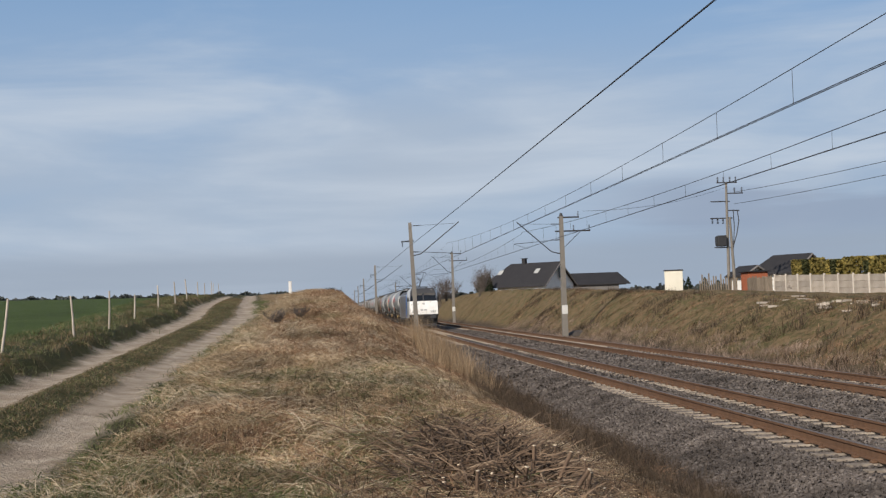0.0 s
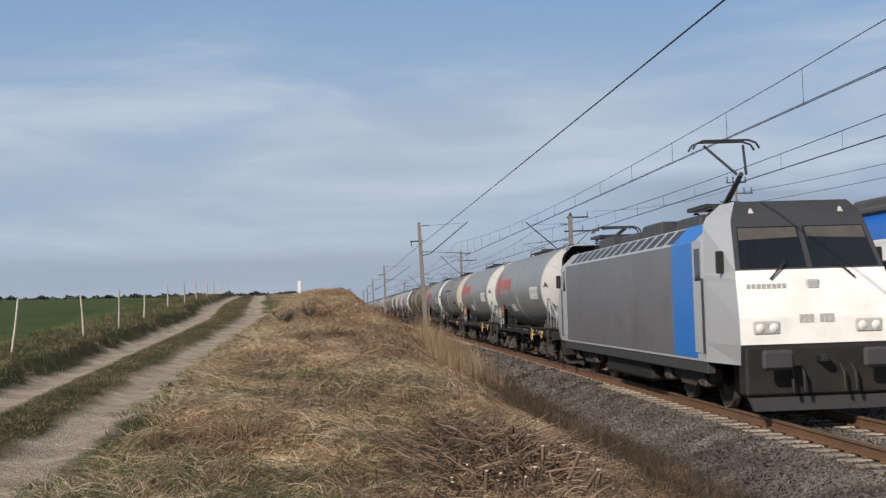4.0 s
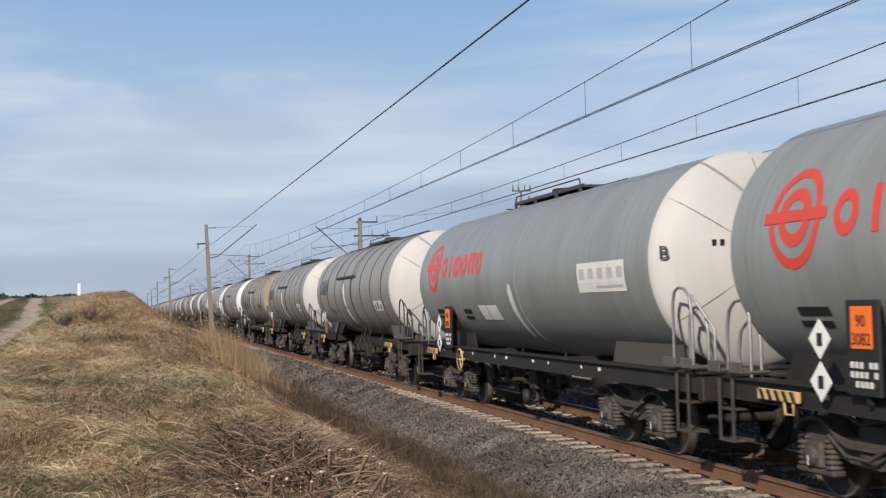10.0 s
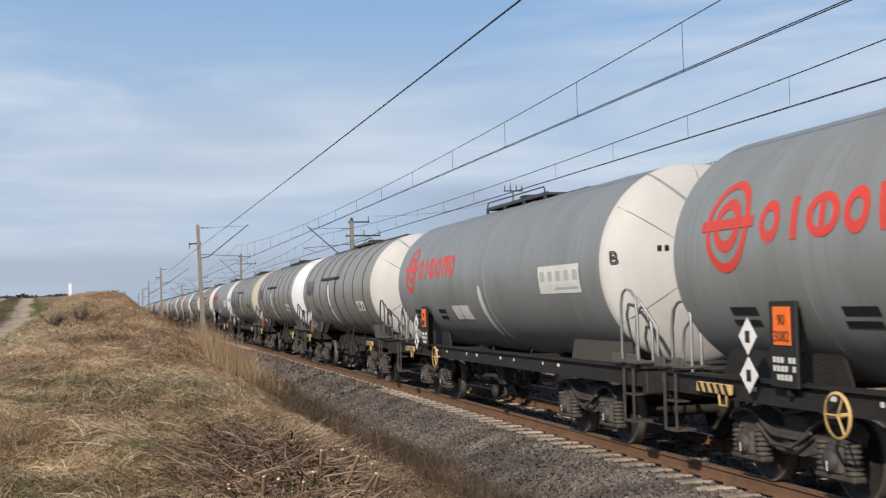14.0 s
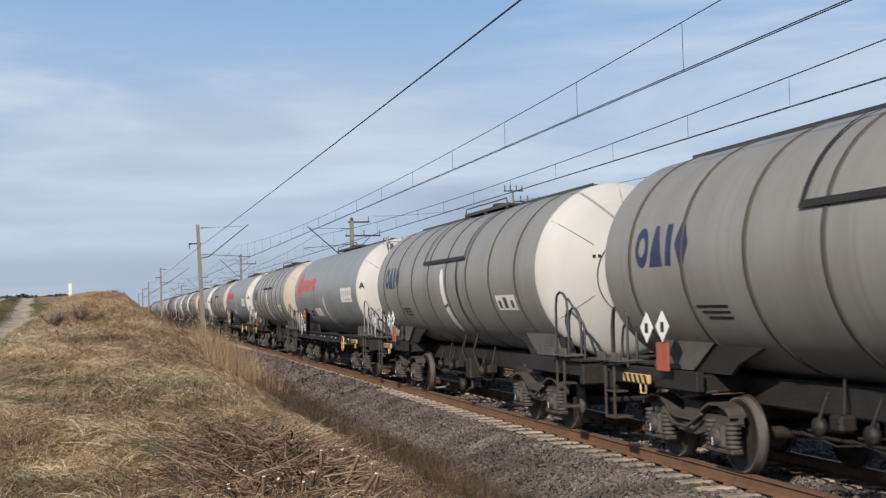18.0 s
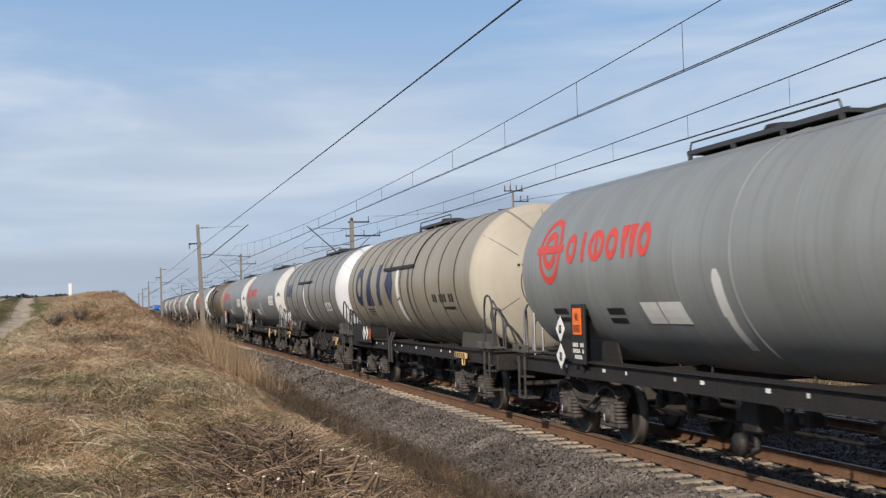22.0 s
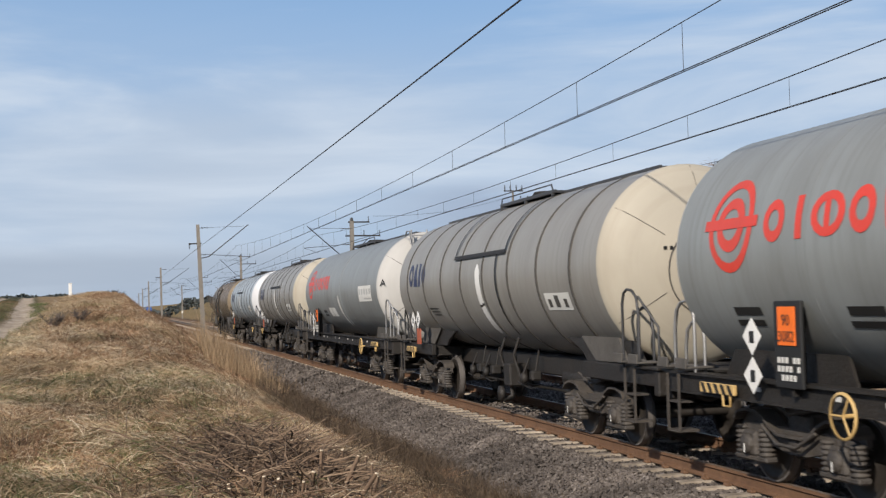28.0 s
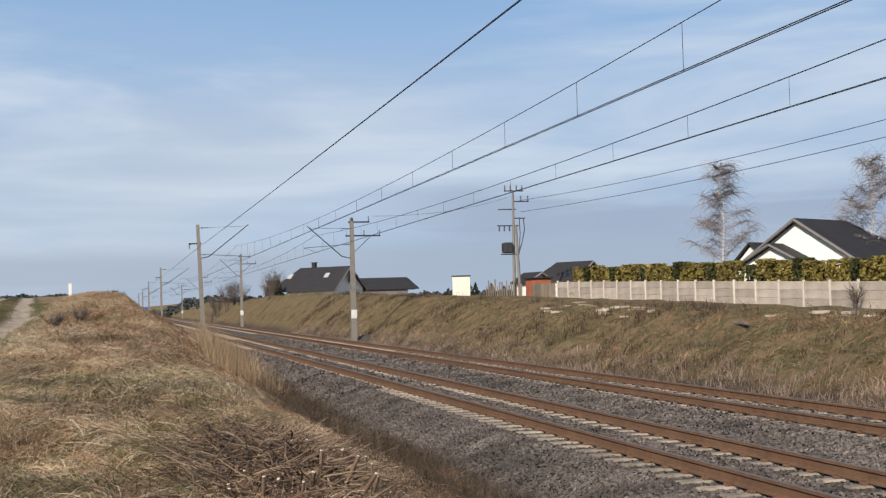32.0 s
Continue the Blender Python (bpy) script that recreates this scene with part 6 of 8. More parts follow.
def make_emu():
    t = thing("electric_multiple_unit", "white and blue passenger unit with yellow and green arcs", "passenger train")
    L = [(-25.0, -1.3, 1), (-49.6, -25.0, 0), (-73.3, -49.6, -1)]
    bodies = [coach(t, a, b, n) for a, b, n in L]
    for d, w in ((8.0, 1.4), (10.17, 1.4), (12.35, 1.4), (14.57, 1.4), (16.53, 0.6), (21.08, 1.4), (23.18, 1.35)):
        coach_window(bodies[0], -d, w)
        coach_window(bodies[2], -74.6 + d, w)
    coach_door(bodies[0], -18.91), coach_door(bodies[2], -74.6 + 18.91)
    for d in (1.45, 3.6, 5.8, 8.0, 10.05, 14.55, 16.6, 18.8, 21.0, 23.15):
        coach_window(bodies[1], -25.0 - d, 1.5)
    coach_door(bodies[1], -37.3)
    for b in (-25.0, -49.6):
        part("gangway", Mesh().box(-1.40, b - 0.345, 0.75, 1.40, b + 0.345, 3.76, 0.03), M["emu_gap"], t, "grey bellows between coaches")
        add_bogie(t, b)
    add_bogie(t, -6.6), add_bogie(t, -68.0)

    def put(body, label, material, mb):
        part("painted_arc", mb, M[material], body, label)

    for s in (-1, 1):
        for k, e, g in ((0, 0.0, 1), (2, -74.6, -1)):           # end coaches, the second turned about
            body = bodies[k]

            def yy(d):
                return e - g * d
            put(body, "blue half disc", "emu_blue", arc(s, yy(7.35), 0.72, 2.36, 1.3, 0, 180, 0.0, 0.003))
            put(body, "curved blue stripe", "emu_blue", swoosh(s, yy(8.65), 3.05, yy(11.0), 1.3, -g * 0.55, 0.004))
            put(body, "green arc", "emu_green", arc(s, yy(9.2), 0.72, 1.9, 0.72, 0, 180, 0.0, 0.005))
            put(body, "white arc", "emu_white", arc(s, yy(9.7), 0.72, 1.5, 0.55, 0, 180, 0.0, 0.006))
            put(body, "amber half disc", "emu_yellow", arc(s, yy(10.85), 0.70, 1.55, 0.66, 0, 180, 0.0, 0.007))
            put(body, "large blue quarter disc", "emu_blue", arc(s, yy(24.62), 0.71, 4.3, 2.55, 0 if g > 0 else 180, 90, 0.0, 0.003))
            bars = Mesh()
            for i, (d, z, w) in enumerate(((13.4, 1.10, 0.7), (13.4, 0.92, 1.1))):
                bars.box(s * (SX + 0.003), yy(d), z, s * (SX + 0.006), yy(d + w), z + 0.09)
            tagged(part("lettering", bars, M["grey_plate"], body, "grey lettering bars"), kind="stuff")
            part("line_bar", Mesh().box(s * (SX + 0.006), yy(22.4), 1.46, s * (SX + 0.009), yy(24.1), 1.56), M["navy"], body, "dark lettering bar")
        for g, e in ((1, -25.0), (-1, -49.6)):
            body = bodies[1]

            def yz(d):
                return e - g * d
            put(body, "blue quarter disc", "emu_blue", arc(s, yz(0.37), 0.71, 3.5, 2.52, 90, 180 if g > 0 else 0, 0.0, 0.003))
            put(body, "green arc", "emu_green", arc(s, yz(6.7), 0.70, 2.15, 0.72, 0, 180, 0.0, 0.004))
            put(body, "white arc", "emu_white", arc(s, yz(6.2), 0.70, 1.65, 0.50, 0, 180, 0.0, 0.005))
            put(body, "curved blue stripe", "emu_blue", swoosh(s, yz(6.98), 3.0, yz(4.4), 1.3, g * 0.5, 0.004))
            put(body, "amber half disc", "emu_yellow", arc(s, yz(4.5), 0.70, 1.63, 0.66, 0, 180, 0.0, 0.006))
            bars = Mesh()
            for d, z, w in ((9.7, 1.12, 0.8), (9.7, 0.92, 1.2)):
                bars.box(s * (SX + 0.003), yz(d), z, s * (SX + 0.006), yz(d + w), z + 0.10)
            tagged(part("lettering", bars, M["grey_plate"], body, "grey lettering bars"), kind="stuff")
            part("line_bar", Mesh().box(s * (SX + 0.006), yz(0.7), 1.46, s * (SX + 0.009), yz(2.3), 1.56), M["navy"], body, "dark lettering bar")
    cu = bpy.data.curves.new("class_number", "FONT")
    cu.body, cu.size, cu.extrude, cu.align_x = "2", 0.42, 0.002, "CENTER"
    cu.materials.append(M["navy"])
    ob = new("class_number", cu)
    ob.parent = bodies[1]
    ob.location, ob.rotation_euler = (-SX - 0.006, -36.1, 2.0), (math.pi / 2, 0, -math.pi / 2)
    pantograph(t, -27.4, 4.1, False, M["red_panto"], "folded red pantograph")
    return t


EMU = make_emu()


# ---- beyond the far bank: fence, hedge, houses, poles, trees ----
def leaf_mat(name, cols, rough=0.7, trans=0.15):
    """Leaves, blades and twigs: one tone per loose piece."""
    m = bpy.data.materials.new(name)
    m.use_nodes = True
    nt = m.node_tree
    b = nt.nodes["Principled BSDF"]
    b.inputs["Roughness"].default_value, b.inputs["Specular IOR Level"].default_value = rough, 0.25
    g = nt.nodes.new("ShaderNodeNewGeometry")
    r = nt.nodes.new("ShaderNodeValToRGB")
    e = r.color_ramp.elements
    while len(e) < len(cols):
        e.new(0.5)
    for k, c in enumerate(cols):
        e[k].position, e[k].color = k / (len(cols) - 1), (*c, 1)
    nt.links.new(g.outputs["Random Per Island"], r.inputs[0])
    nz = nt.nodes.new("ShaderNodeTexNoise")
    nz.inputs["Scale"].default_value, nz.inputs["Detail"].default_value = 0.9, 3.0
    nt.links.new(g.outputs["Position"], nz.inputs["Vector"])
    mr = nt.nodes.new("ShaderNodeMapRange")
    mr.inputs["From Min"].default_value, mr.inputs["From Max"].default_value = 0.3, 0.7
    mr.inputs["To Min"].default_value, mr.inputs["To Max"].default_value = 0.50, 1.22
    nt.links.new(nz.outputs[0], mr.inputs["Value"])
    hs = nt.nodes.new("ShaderNodeHueSaturation")
    nt.links.new(mr.outputs[0], hs.inputs["Value"])
    nt.links.new(r.outputs[0], hs.inputs["Color"])
    nt.links.new(hs.outputs[0], b.inputs["Base Color"])
    if trans:
        tr = nt.nodes.new("ShaderNodeBsdfTranslucent")
        nt.links.new(hs.outputs[0], tr.inputs["Color"])
        mx = nt.nodes.new("ShaderNodeMixShader")
        mx.inputs[0].default_value = trans
        out = nt.nodes["Material Output"]
        nt.links.new(b.outputs[0], mx.inputs[1])
        nt.links.new(tr.outputs[0], mx.inputs[2])
        nt.links.new(mx.outputs[0], out.inputs["Surface"])
    return m


M.update(
    thuja=leaf_mat("yellow_green_hedge_leaf", [(0.13, 0.115, 0.03), (0.24, 0.19, 0.05), (0.34, 0.26, 0.075), (0.17, 0.145, 0.04)]),
    thuja_dark=leaf_mat("dark_green_hedge_leaf", [(0.045, 0.055, 0.02), (0.075, 0.08, 0.03), (0.10, 0.10, 0.038)]),
    pine=leaf_mat("dark_conifer_needles", [(0.015, 0.024, 0.012), (0.03, 0.042, 0.02), (0.045, 0.05, 0.028)]),
    twig=leaf_mat("grey_birch_twigs", [(0.22, 0.19, 0.185), (0.30, 0.265, 0.26), (0.16, 0.135, 0.13)], trans=0.0),
    bare=leaf_mat("brown_bare_twigs", [(0.10, 0.08, 0.065), (0.16, 0.13, 0.11)], trans=0.0),
    bare_dark=leaf_mat("dark_bare_twigs", [(0.025, 0.018, 0.014), (0.055, 0.04, 0.03)], trans=0.0),
    # leaf colours paled so that distance haze is painted into the woodland
    far_leaf=leaf_mat("hazy_distant_woodland", [(0.05, 0.06, 0.055), (0.07, 0.08, 0.075), (0.09, 0.095, 0.095)], trans=0.0),
    birch=mat("white_birch_bark", (0.52, 0.50, 0.48), 0.8, 0.0, 0.25, 3.0, tint=(0.10, 0.09, 0.085), tint_scale=2.5, tint_amt=0.8, stretch=(1, 1, 3)),
    plaster=mat("cream_white_plaster", (0.78, 0.76, 0.71), 0.85, 0.0, 0.04, 2.0, 0.1, 40, tint=(0.66, 0.63, 0.57), tint_amt=0.3),
    roof_tile=mat("anthracite_roof_tiles", (0.024, 0.023, 0.025), 0.8, 0.0, 0.15, 3.0, 0.3, 12, tint=(0.038, 0.035, 0.036), tint_amt=0.4),
    trim=mat("grey_brown_eaves_board", (0.17, 0.155, 0.145), 0.6, 0.0, 0.1, 3.0),
    wood=mat("weathered_grey_planks", (0.23, 0.185, 0.135), 0.85, 0.0, 0.25, 3.0, 0.3, 20, tint=(0.12, 0.09, 0.065), tint_amt=0.5, rand=0.2),
    red_wood=mat("red_brown_planks", (0.34, 0.105, 0.05), 0.8, 0.0, 0.2, 3.0, 0.2, 20, tint=(0.22, 0.09, 0.05), tint_amt=0.5),
    panel=mat("pale_concrete_panel", (0.45, 0.392, 0.325), 0.9, 0.0, 0.14, 2.5, 0.25, 24, tint=(0.31, 0.26, 0.205), tint_scale=0.9, tint_amt=0.7, rand=0.2),
    panel_post=mat("light_concrete_post", (0.58, 0.525, 0.45), 0.9, 0.0, 0.1, 3.0, rand=0.1),
    cream_box=mat("cream_painted_kiosk", (0.74, 0.70, 0.58), 0.7, 0.0, 0.05, 2.0, tint=(0.6, 0.55, 0.44), tint_amt=0.3),
)


def gz(x, y):
    return float(ground_z(x, y))


def make_fence():
    t = thing("concrete_fence", "pale precast concrete panel fence on the bank", "fence")
    post = Mesh().box(-0.07, -0.06, -0.3, 0.07, 0.06, 1.47, 0.015).data("fence_post", M["panel_post"])
    slab = Mesh().box(-0.025, -1.22, 0, 0.025, 1.22, 0.47, 0.01).box(-0.035, -1.2, 0.03, 0.035, 1.2, 0.09).box(-0.035, -1.2, 0.38, 0.035, 1.2, 0.43).data("panel", M["panel"])
    n = 19

    def fz(y):
        return float(z_plateau(y)) - 0.5

    for i in range(n + 1):
        y = 49.85 + 2.63 * i
        z = fz(y)
        part("post", post, None, t, "", (36.0, y, z)).rotation_euler = (radians(0.8 * math.sin(i * 2.1)), radians(0.8 * math.cos(i * 1.3)), 0)
        if i < n:
            zz = fz(y + 1.3)
            for k in range(3):
                o = part("panel", slab, None, t, "", (36.0, y + 1.315, zz - 0.05 + 0.475 * k))
                o.rotation_euler = ((fz(y + 2.6) - fz(y)) / 2.63, 0, 0)


def clump_mesh(name, pts, size, material, flat=0.6):
    """Many small leaf quads round the given points."""
    n = len(pts)
    a = rng.normal(size=(n, 3))
    a /= np.linalg.norm(a, axis=1)[:, None]
    b = np.cross(a, rng.normal(size=(n, 3)))
    b /= np.linalg.norm(b, axis=1)[:, None]
    s = size * rng.uniform(0.6, 1.4, n)[:, None]
    q = np.stack([pts - a * s - b * s * flat, pts + a * s - b * s * flat, pts + a * s + b * s * flat, pts - a * s + b * s * flat], 1)
    return fast_mesh(name, q.reshape(-1, 3), np.arange(4 * n).reshape(-1, 4), material)


def make_hedge():
    kinds = []
    for k in range(5):
        n = 1500
        h = rng.uniform(0, 1, n)
        w = (0.62 - 0.10 * h ** 3) * (0.75 + 0.25 * np.sqrt(rng.uniform(0, 1, n))) * (1 + 0.10 * np.sin(h * 9 + k * 2))
        a = rng.uniform(0, 2 * math.pi, n)
        top = rng.uniform(0, 1, n) < 0.15
        w = np.where(top, w * np.sqrt(rng.uniform(0, 1, n)), w)
        h = np.where(top, 1.0 - 0.05 * rng.uniform(0, 1, n), h)
        p = np.stack([w * np.cos(a), w * 1.15 * np.sin(a), 0.1 + h * 2.75], 1)
        kinds.append(clump_mesh("crown", p, 0.085, M["thuja_dark"] if k == 3 else M["thuja"]))
    stem = Mesh().tube([(0, 0, -0.2), (0, 0, 2.3)], 0.05, 6).data("trunk", M["wood"])
    i = 0
    y = 51.0
    while y < 101.5:
        if not 70.4 < y < 72.3:
            k = 3 if i % 5 == 2 else (i * 7) % 5 if (i * 7) % 5 != 3 else 0
            x = 38.6 + 0.15 * math.sin(i)
            t = thing("hedge_bush", "clipped %s hedge conifer behind the fence" % ("dark green" if k == 3 else "yellow-green"), "hedge", "hedge behind the fence",
                      m=pose(x, y, gz(x, y), 0, 0, 40 * i))
            t.scale = (1, 1, 0.90 + 0.05 * math.sin(i * 1.7))
            part("trunk", stem, None, t)
            part("crown", kinds[k], None, t)
        y += 1.12
        i += 1


def house(name, label, x, y, z, heading, L, W, eave, rise, hip=0.0, over=0.4, chimney=None, wall=None):
    """A gabled house whose ridge runs along its own x, turned by heading degrees; hip cuts the ridge at the far end."""
    t = thing(name, label, "house", m=pose(x, y, z, 0, 0, heading))
    part("wall", Mesh().prism([(-W / 2, -0.5), (W / 2, -0.5), (W / 2, eave), (0, eave + rise * 0.97), (-W / 2, eave)], "x", -L / 2, L / 2 - hip * 0.9), wall or M["plaster"], t, "pale plaster wall")
    k = rise / (W / 2)
    for s in (-1, 1):
        a, b = -L / 2 - over, L / 2 + over
        y1, z1 = s * (W / 2 + over), eave - over * k
        top = eave + rise
        v = [(a, 0, top), (b - hip, 0, top), (b, y1, z1), (a, y1, z1)]
        v2 = [(p[0], p[1], p[2] + 0.16) for p in v]
        r = part("roof", Mesh().add(v + v2, [(0, 1, 2, 3), (7, 6, 5, 4), (0, 3, 7, 4), (3, 2, 6, 7), (2, 1, 5, 6), (1, 0, 4, 5)]), M["roof_tile"], t, "dark anthracite roof slope")
        part("bargeboard", Mesh().tube([(a - 0.03, 0, top + 0.02), (a - 0.03, y1, z1 + 0.02)], 0.13, 4), M["trim"], r)
    if hip:
        b, y1, z1 = L / 2 + over, W / 2 + over, eave - over * k
        part("roof", Mesh().add([(b - hip, 0, eave + rise + 0.15), (b, y1, z1 + 0.15), (b, -y1, z1 + 0.15)], [(0, 1, 2)]), M["roof_tile"], t)
    if chimney:
        part("chimney", Mesh().box(chimney - 0.35, -0.3, eave + rise * 0.5, chimney + 0.35, 0.3, eave + rise + 0.9, 0.03).box(chimney - 0.45, -0.4, eave + rise + 0.9, chimney + 0.45, 0.4, eave + rise + 1.0), M["roof_tile"], t)
    return t


def make_houses():
    # white house behind the hedge
    h = math.degrees(math.atan2(0.478, 0.884))
    c = Vector((45.8, 77.5)) + Vector((0.884, 0.478)) * 4.8
    t = house("white_house", "white gabled house with a dark tiled roof behind the hedge", c.x, c.y, gz(c.x, c.y), h, 9.4, 8.4, 3.0, 2.75, 3.0)
    f = part("porch_wall", Mesh().prism([(-1.6, -0.5), (3.9, -0.5), (3.9, 2.5), (1.15, 3.95), (-1.6, 2.5)], "x", -6.2, -4.6), M["plaster"], t, "white porch gable")
    for s in (-1, 1):
        a = (1.15, 4.02)
        b = (1.15 + s * 3.2, 2.35)
        part("porch_roof", Mesh().add([(-6.6, a[0], a[1]), (-4.6, a[0], a[1]), (-4.6, b[0], b[1]), (-6.6, b[0], b[1]),
                                       (-6.6, a[0], a[1] + 0.16), (-4.6, a[0], a[1] + 0.16), (-4.6, b[0], b[1] + 0.16), (-6.6, b[0], b[1] + 0.16)],
                                      [(0, 1, 2, 3), (7, 6, 5, 4), (0, 3, 7, 4), (3, 2, 6, 7)]), M["roof_tile"], t)
        part("bargeboard", Mesh().tube([(-6.62, a[0], a[1] + 0.03), (-6.62, b[0], b[1] + 0.03)], 0.11, 4), M["trim"], t)
    part("bay_wall", Mesh().prism([(3.6, -0.5), (6.2, -0.5), (6.2, 2.9), (4.9, 4.2), (3.6, 2.9)], "x", -3.0, -1.0), M["plaster"], t)
    for s in (-1, 1):
        part("bay_roof", Mesh().add([(-3.3, 4.9, 4.35), (0.0, 4.9, 4.35), (0.0, 4.9 + s * 1.8, 2.6), (-3.3, 4.9 + s * 1.8, 2.6),
                                     (-3.3, 4.9, 4.5), (0.0, 4.9, 4.5), (0.0, 4.9 + s * 1.8, 2.75), (-3.3, 4.9 + s * 1.8, 2.75)],
                                    [(0, 1, 2, 3), (7, 6, 5, 4), (0, 3, 7, 4), (3, 2, 6, 7)]), M["roof_tile"], t)
    # dark-roofed house on the skyline
    v, r = Vector((0.1516, 0.9884)), Vector((0.9884, -0.1516))
    d = r * math.cos(radians(36)) - v * math.sin(radians(36))
    hd = math.degrees(math.atan2(-d.y, -d.x))
    x, y = 31.9, 207.6
    zg = gz(x, y)
    t = house("dark_roofed_house", "house with a steep dark roof, dormer windows and chimney", x, y, zg, hd, 12.8, 8.4, 5.05 - zg, 3.55, 3.4, 0.5, 0.6)
    part("window", Mesh().box(-6.80, -0.6, 6.0 - zg, -6.74, 0.5, 7.9 - zg, 0.02), M["glass"], t, "dark gable window")
    e, k, rise = 5.05 - zg, 3.55 / 4.2, 3.55
    for xx in (-3.2, 4.4):
        part("roof_window", Mesh().add([(xx - 0.45, 1.3, e + rise - 1.3 * k + 0.2), (xx + 0.45, 1.3, e + rise - 1.3 * k + 0.2), (xx + 0.45, 2.2, e + rise - 2.2 * k + 0.2), (xx - 0.45, 2.2, e + rise - 2.2 * k + 0.2)], [(0, 1, 2, 3)]), M["grey_plate"], t, "pale roof window")
    # low barn roof beside it
    x, y = 46.8, 220.0
    zg = gz(x, y)
    house("barn", "low barn with a dark hipped roof on the skyline", x, y, zg, -8, 9.6, 8.0, 5.0 - zg, 1.9, 1.8, 0.4, wall=M["trim"])
    # dark roof behind the hedge's end
    x, y = 45.4, 122.0
    zg = gz(x, y)
    house("bungalow", "bungalow with a dark roof and white wall", x, y, zg, 120, 5.5, 4.5, 1.9, 1.6, 1.4)
    x, y = 42.0, 124.0
    house("white_shed", "small white shed with a dark roof", x, y, gz(x, y), 100, 3.2, 2.6, 1.6, 0.8)
    # cream kiosk on the bank
    x, y = 34.45, 125.2
    t = thing("kiosk", "cream painted kiosk with a dark flat cap", "kiosk", m=pose(x, y, gz(x, y), 0, 0, -15))
    part("body", Mesh().box(-0.92, -0.75, -0.2, 0.92, 0.75, 2.0, 0.02), M["cream_box"], t)
    part("cap", Mesh().box(-1.0, -0.83, 2.0, 1.0, 0.83, 2.12, 0.02), M["dark_steel"], t)
    part("door", Mesh().box(-0.35, -0.775, 0.1, 0.35, -0.752, 1.85, 0.005), M["cream_box"], t)


def make_yard():
    """Plank gate, red shed and rough posts by the transformer pole."""
    t = thing("plank_gate", "weathered plank gate with a red-brown post", "gate")
    for i in range(15):
        y = 100.6 + i * 0.42
        part("plank", Mesh().box(35.97, y - 0.17, gz(36, y), 36.03, y + 0.17, gz(36, y) + 1.25 + 0.06 * math.sin(i * 3), 0.01), M["wood"], t)
    part("rail", Mesh().box(36.03, 100.4, gz(36, 103) + 0.9, 36.09, 106.9, gz(36, 103) + 1.0), M["wood"], t)
    t = thing("red_shed", "small red-brown plank shed", "shed", m=pose(37.2, 108.3, gz(37, 108)))
    part("wall", Mesh().box(-0.9, -1.0, -0.2, 0.9, 1.0, 1.75, 0.02), M["red_wood"], t)
    part("roof", Mesh().box(-1.1, -1.2, 1.75, 1.1, 1.2, 1.85, 0.01), M["roof_tile"], t)
    t = thing("slat_fence", "old upright board fence of uneven grey boards", "fence")
    for i in range(16):
        y = 108.5 + i * 0.75
        x = 35.6
        part("board", Mesh().box(x - 0.03, y - 0.14, gz(x, y) - 0.1, x + 0.03, y + 0.14, gz(x, y) + 1.3 + 0.35 * math.sin(i * 2.4), 0.01), M["wood"], t)


def make_transformer_pole():
    x, y = 36.0, 111.3
    z0 = gz(x, y)
    t = thing("transformer_pole", "concrete pole with a pole transformer, crossarms and insulators", "utility pole", m=pose(x, y, z0))
    h = 12.6 - z0
    for dx in (-0.18, 0.42):
        part("leg", Mesh().tube([(dx, 0, -0.4), (dx * 0.35, 0, h if dx < 0 else h - 3.2)], 0.16, 10, True, 0.10), M["concrete"], t)
    for zz, a, b in ((h, -0.95, 0.95), (h - 1.0, 0.0, 1.5), (h - 1.75, -1.6, 0.2), (h - 3.3, -1.7, 0.4), (h - 2.6, -0.2, 1.1), (h - 6.0, -1.4, 0.4)):
        part("crossarm", Mesh().box(a, -0.05, zz - 0.05, b, 0.05, zz + 0.05, 0.01), M["dark_steel"], t)
    for xx, zz, up in ((-0.85, h, 1), (-0.3, h, 1), (0.3, h, 1), (0.85, h, 1), (-1.5, h - 3.3, -1), (-1.0, h - 3.3, -1), (-0.5, h - 3.3, -1), (0.7, h - 1.0, 1), (1.4, h - 1.0, 1)):
        mb = Mesh()
        insulator(mb, (xx, 0, zz + up * 0.06), (xx, 0, zz + up * 0.55), 0.10, 4)
        part("insulator", mb, M["dark_steel"], t)
    part("transformer", Mesh().box(-1.15, -0.4, h - 5.9, -0.35, 0.4, h - 4.9, 0.06), M["dark_steel"], t, "dark grey pole transformer")
    for i in range(5):
        part("cooling_fin", Mesh().box(-1.22, -0.36 + i * 0.16, h - 5.8, -0.3, -0.30 + i * 0.16, h - 5.0), M["dark_steel"], t)
    part("cable", Mesh().tube([(0.9, 0, h - 2.6), (1.0, 0, h - 3.6), (0.75, 0, h - 4.8), (0.35, 0, h - 6.0), (0.3, 0, 1.0)], 0.045, 6), M["dark_steel"], t)
    part("cable", Mesh().tube([(0.5, 0, h - 2.5), (0.55, 0, h - 4.0), (0.4, 0, h - 6.0)], 0.04, 6), M["dark_steel"], t)
    span_wire("power_line", "thin dark power line from the transformer pole", [(36.7, 111.3, 11.7), (37.6, 20, 11.5)], 0.02, 0.85)
    span_wire("power_line", "thin dark power line below the first", [(36.6, 111.3, 10.6), (37.6, 20, 10.6)], 0.02, 0.75)
    span_wire("power_line", "thin dark power line from the mast to the pole", [(16.9, 83.9, 8.3), (36.0, 111.3, 12.2)], 0.012, 0.5)


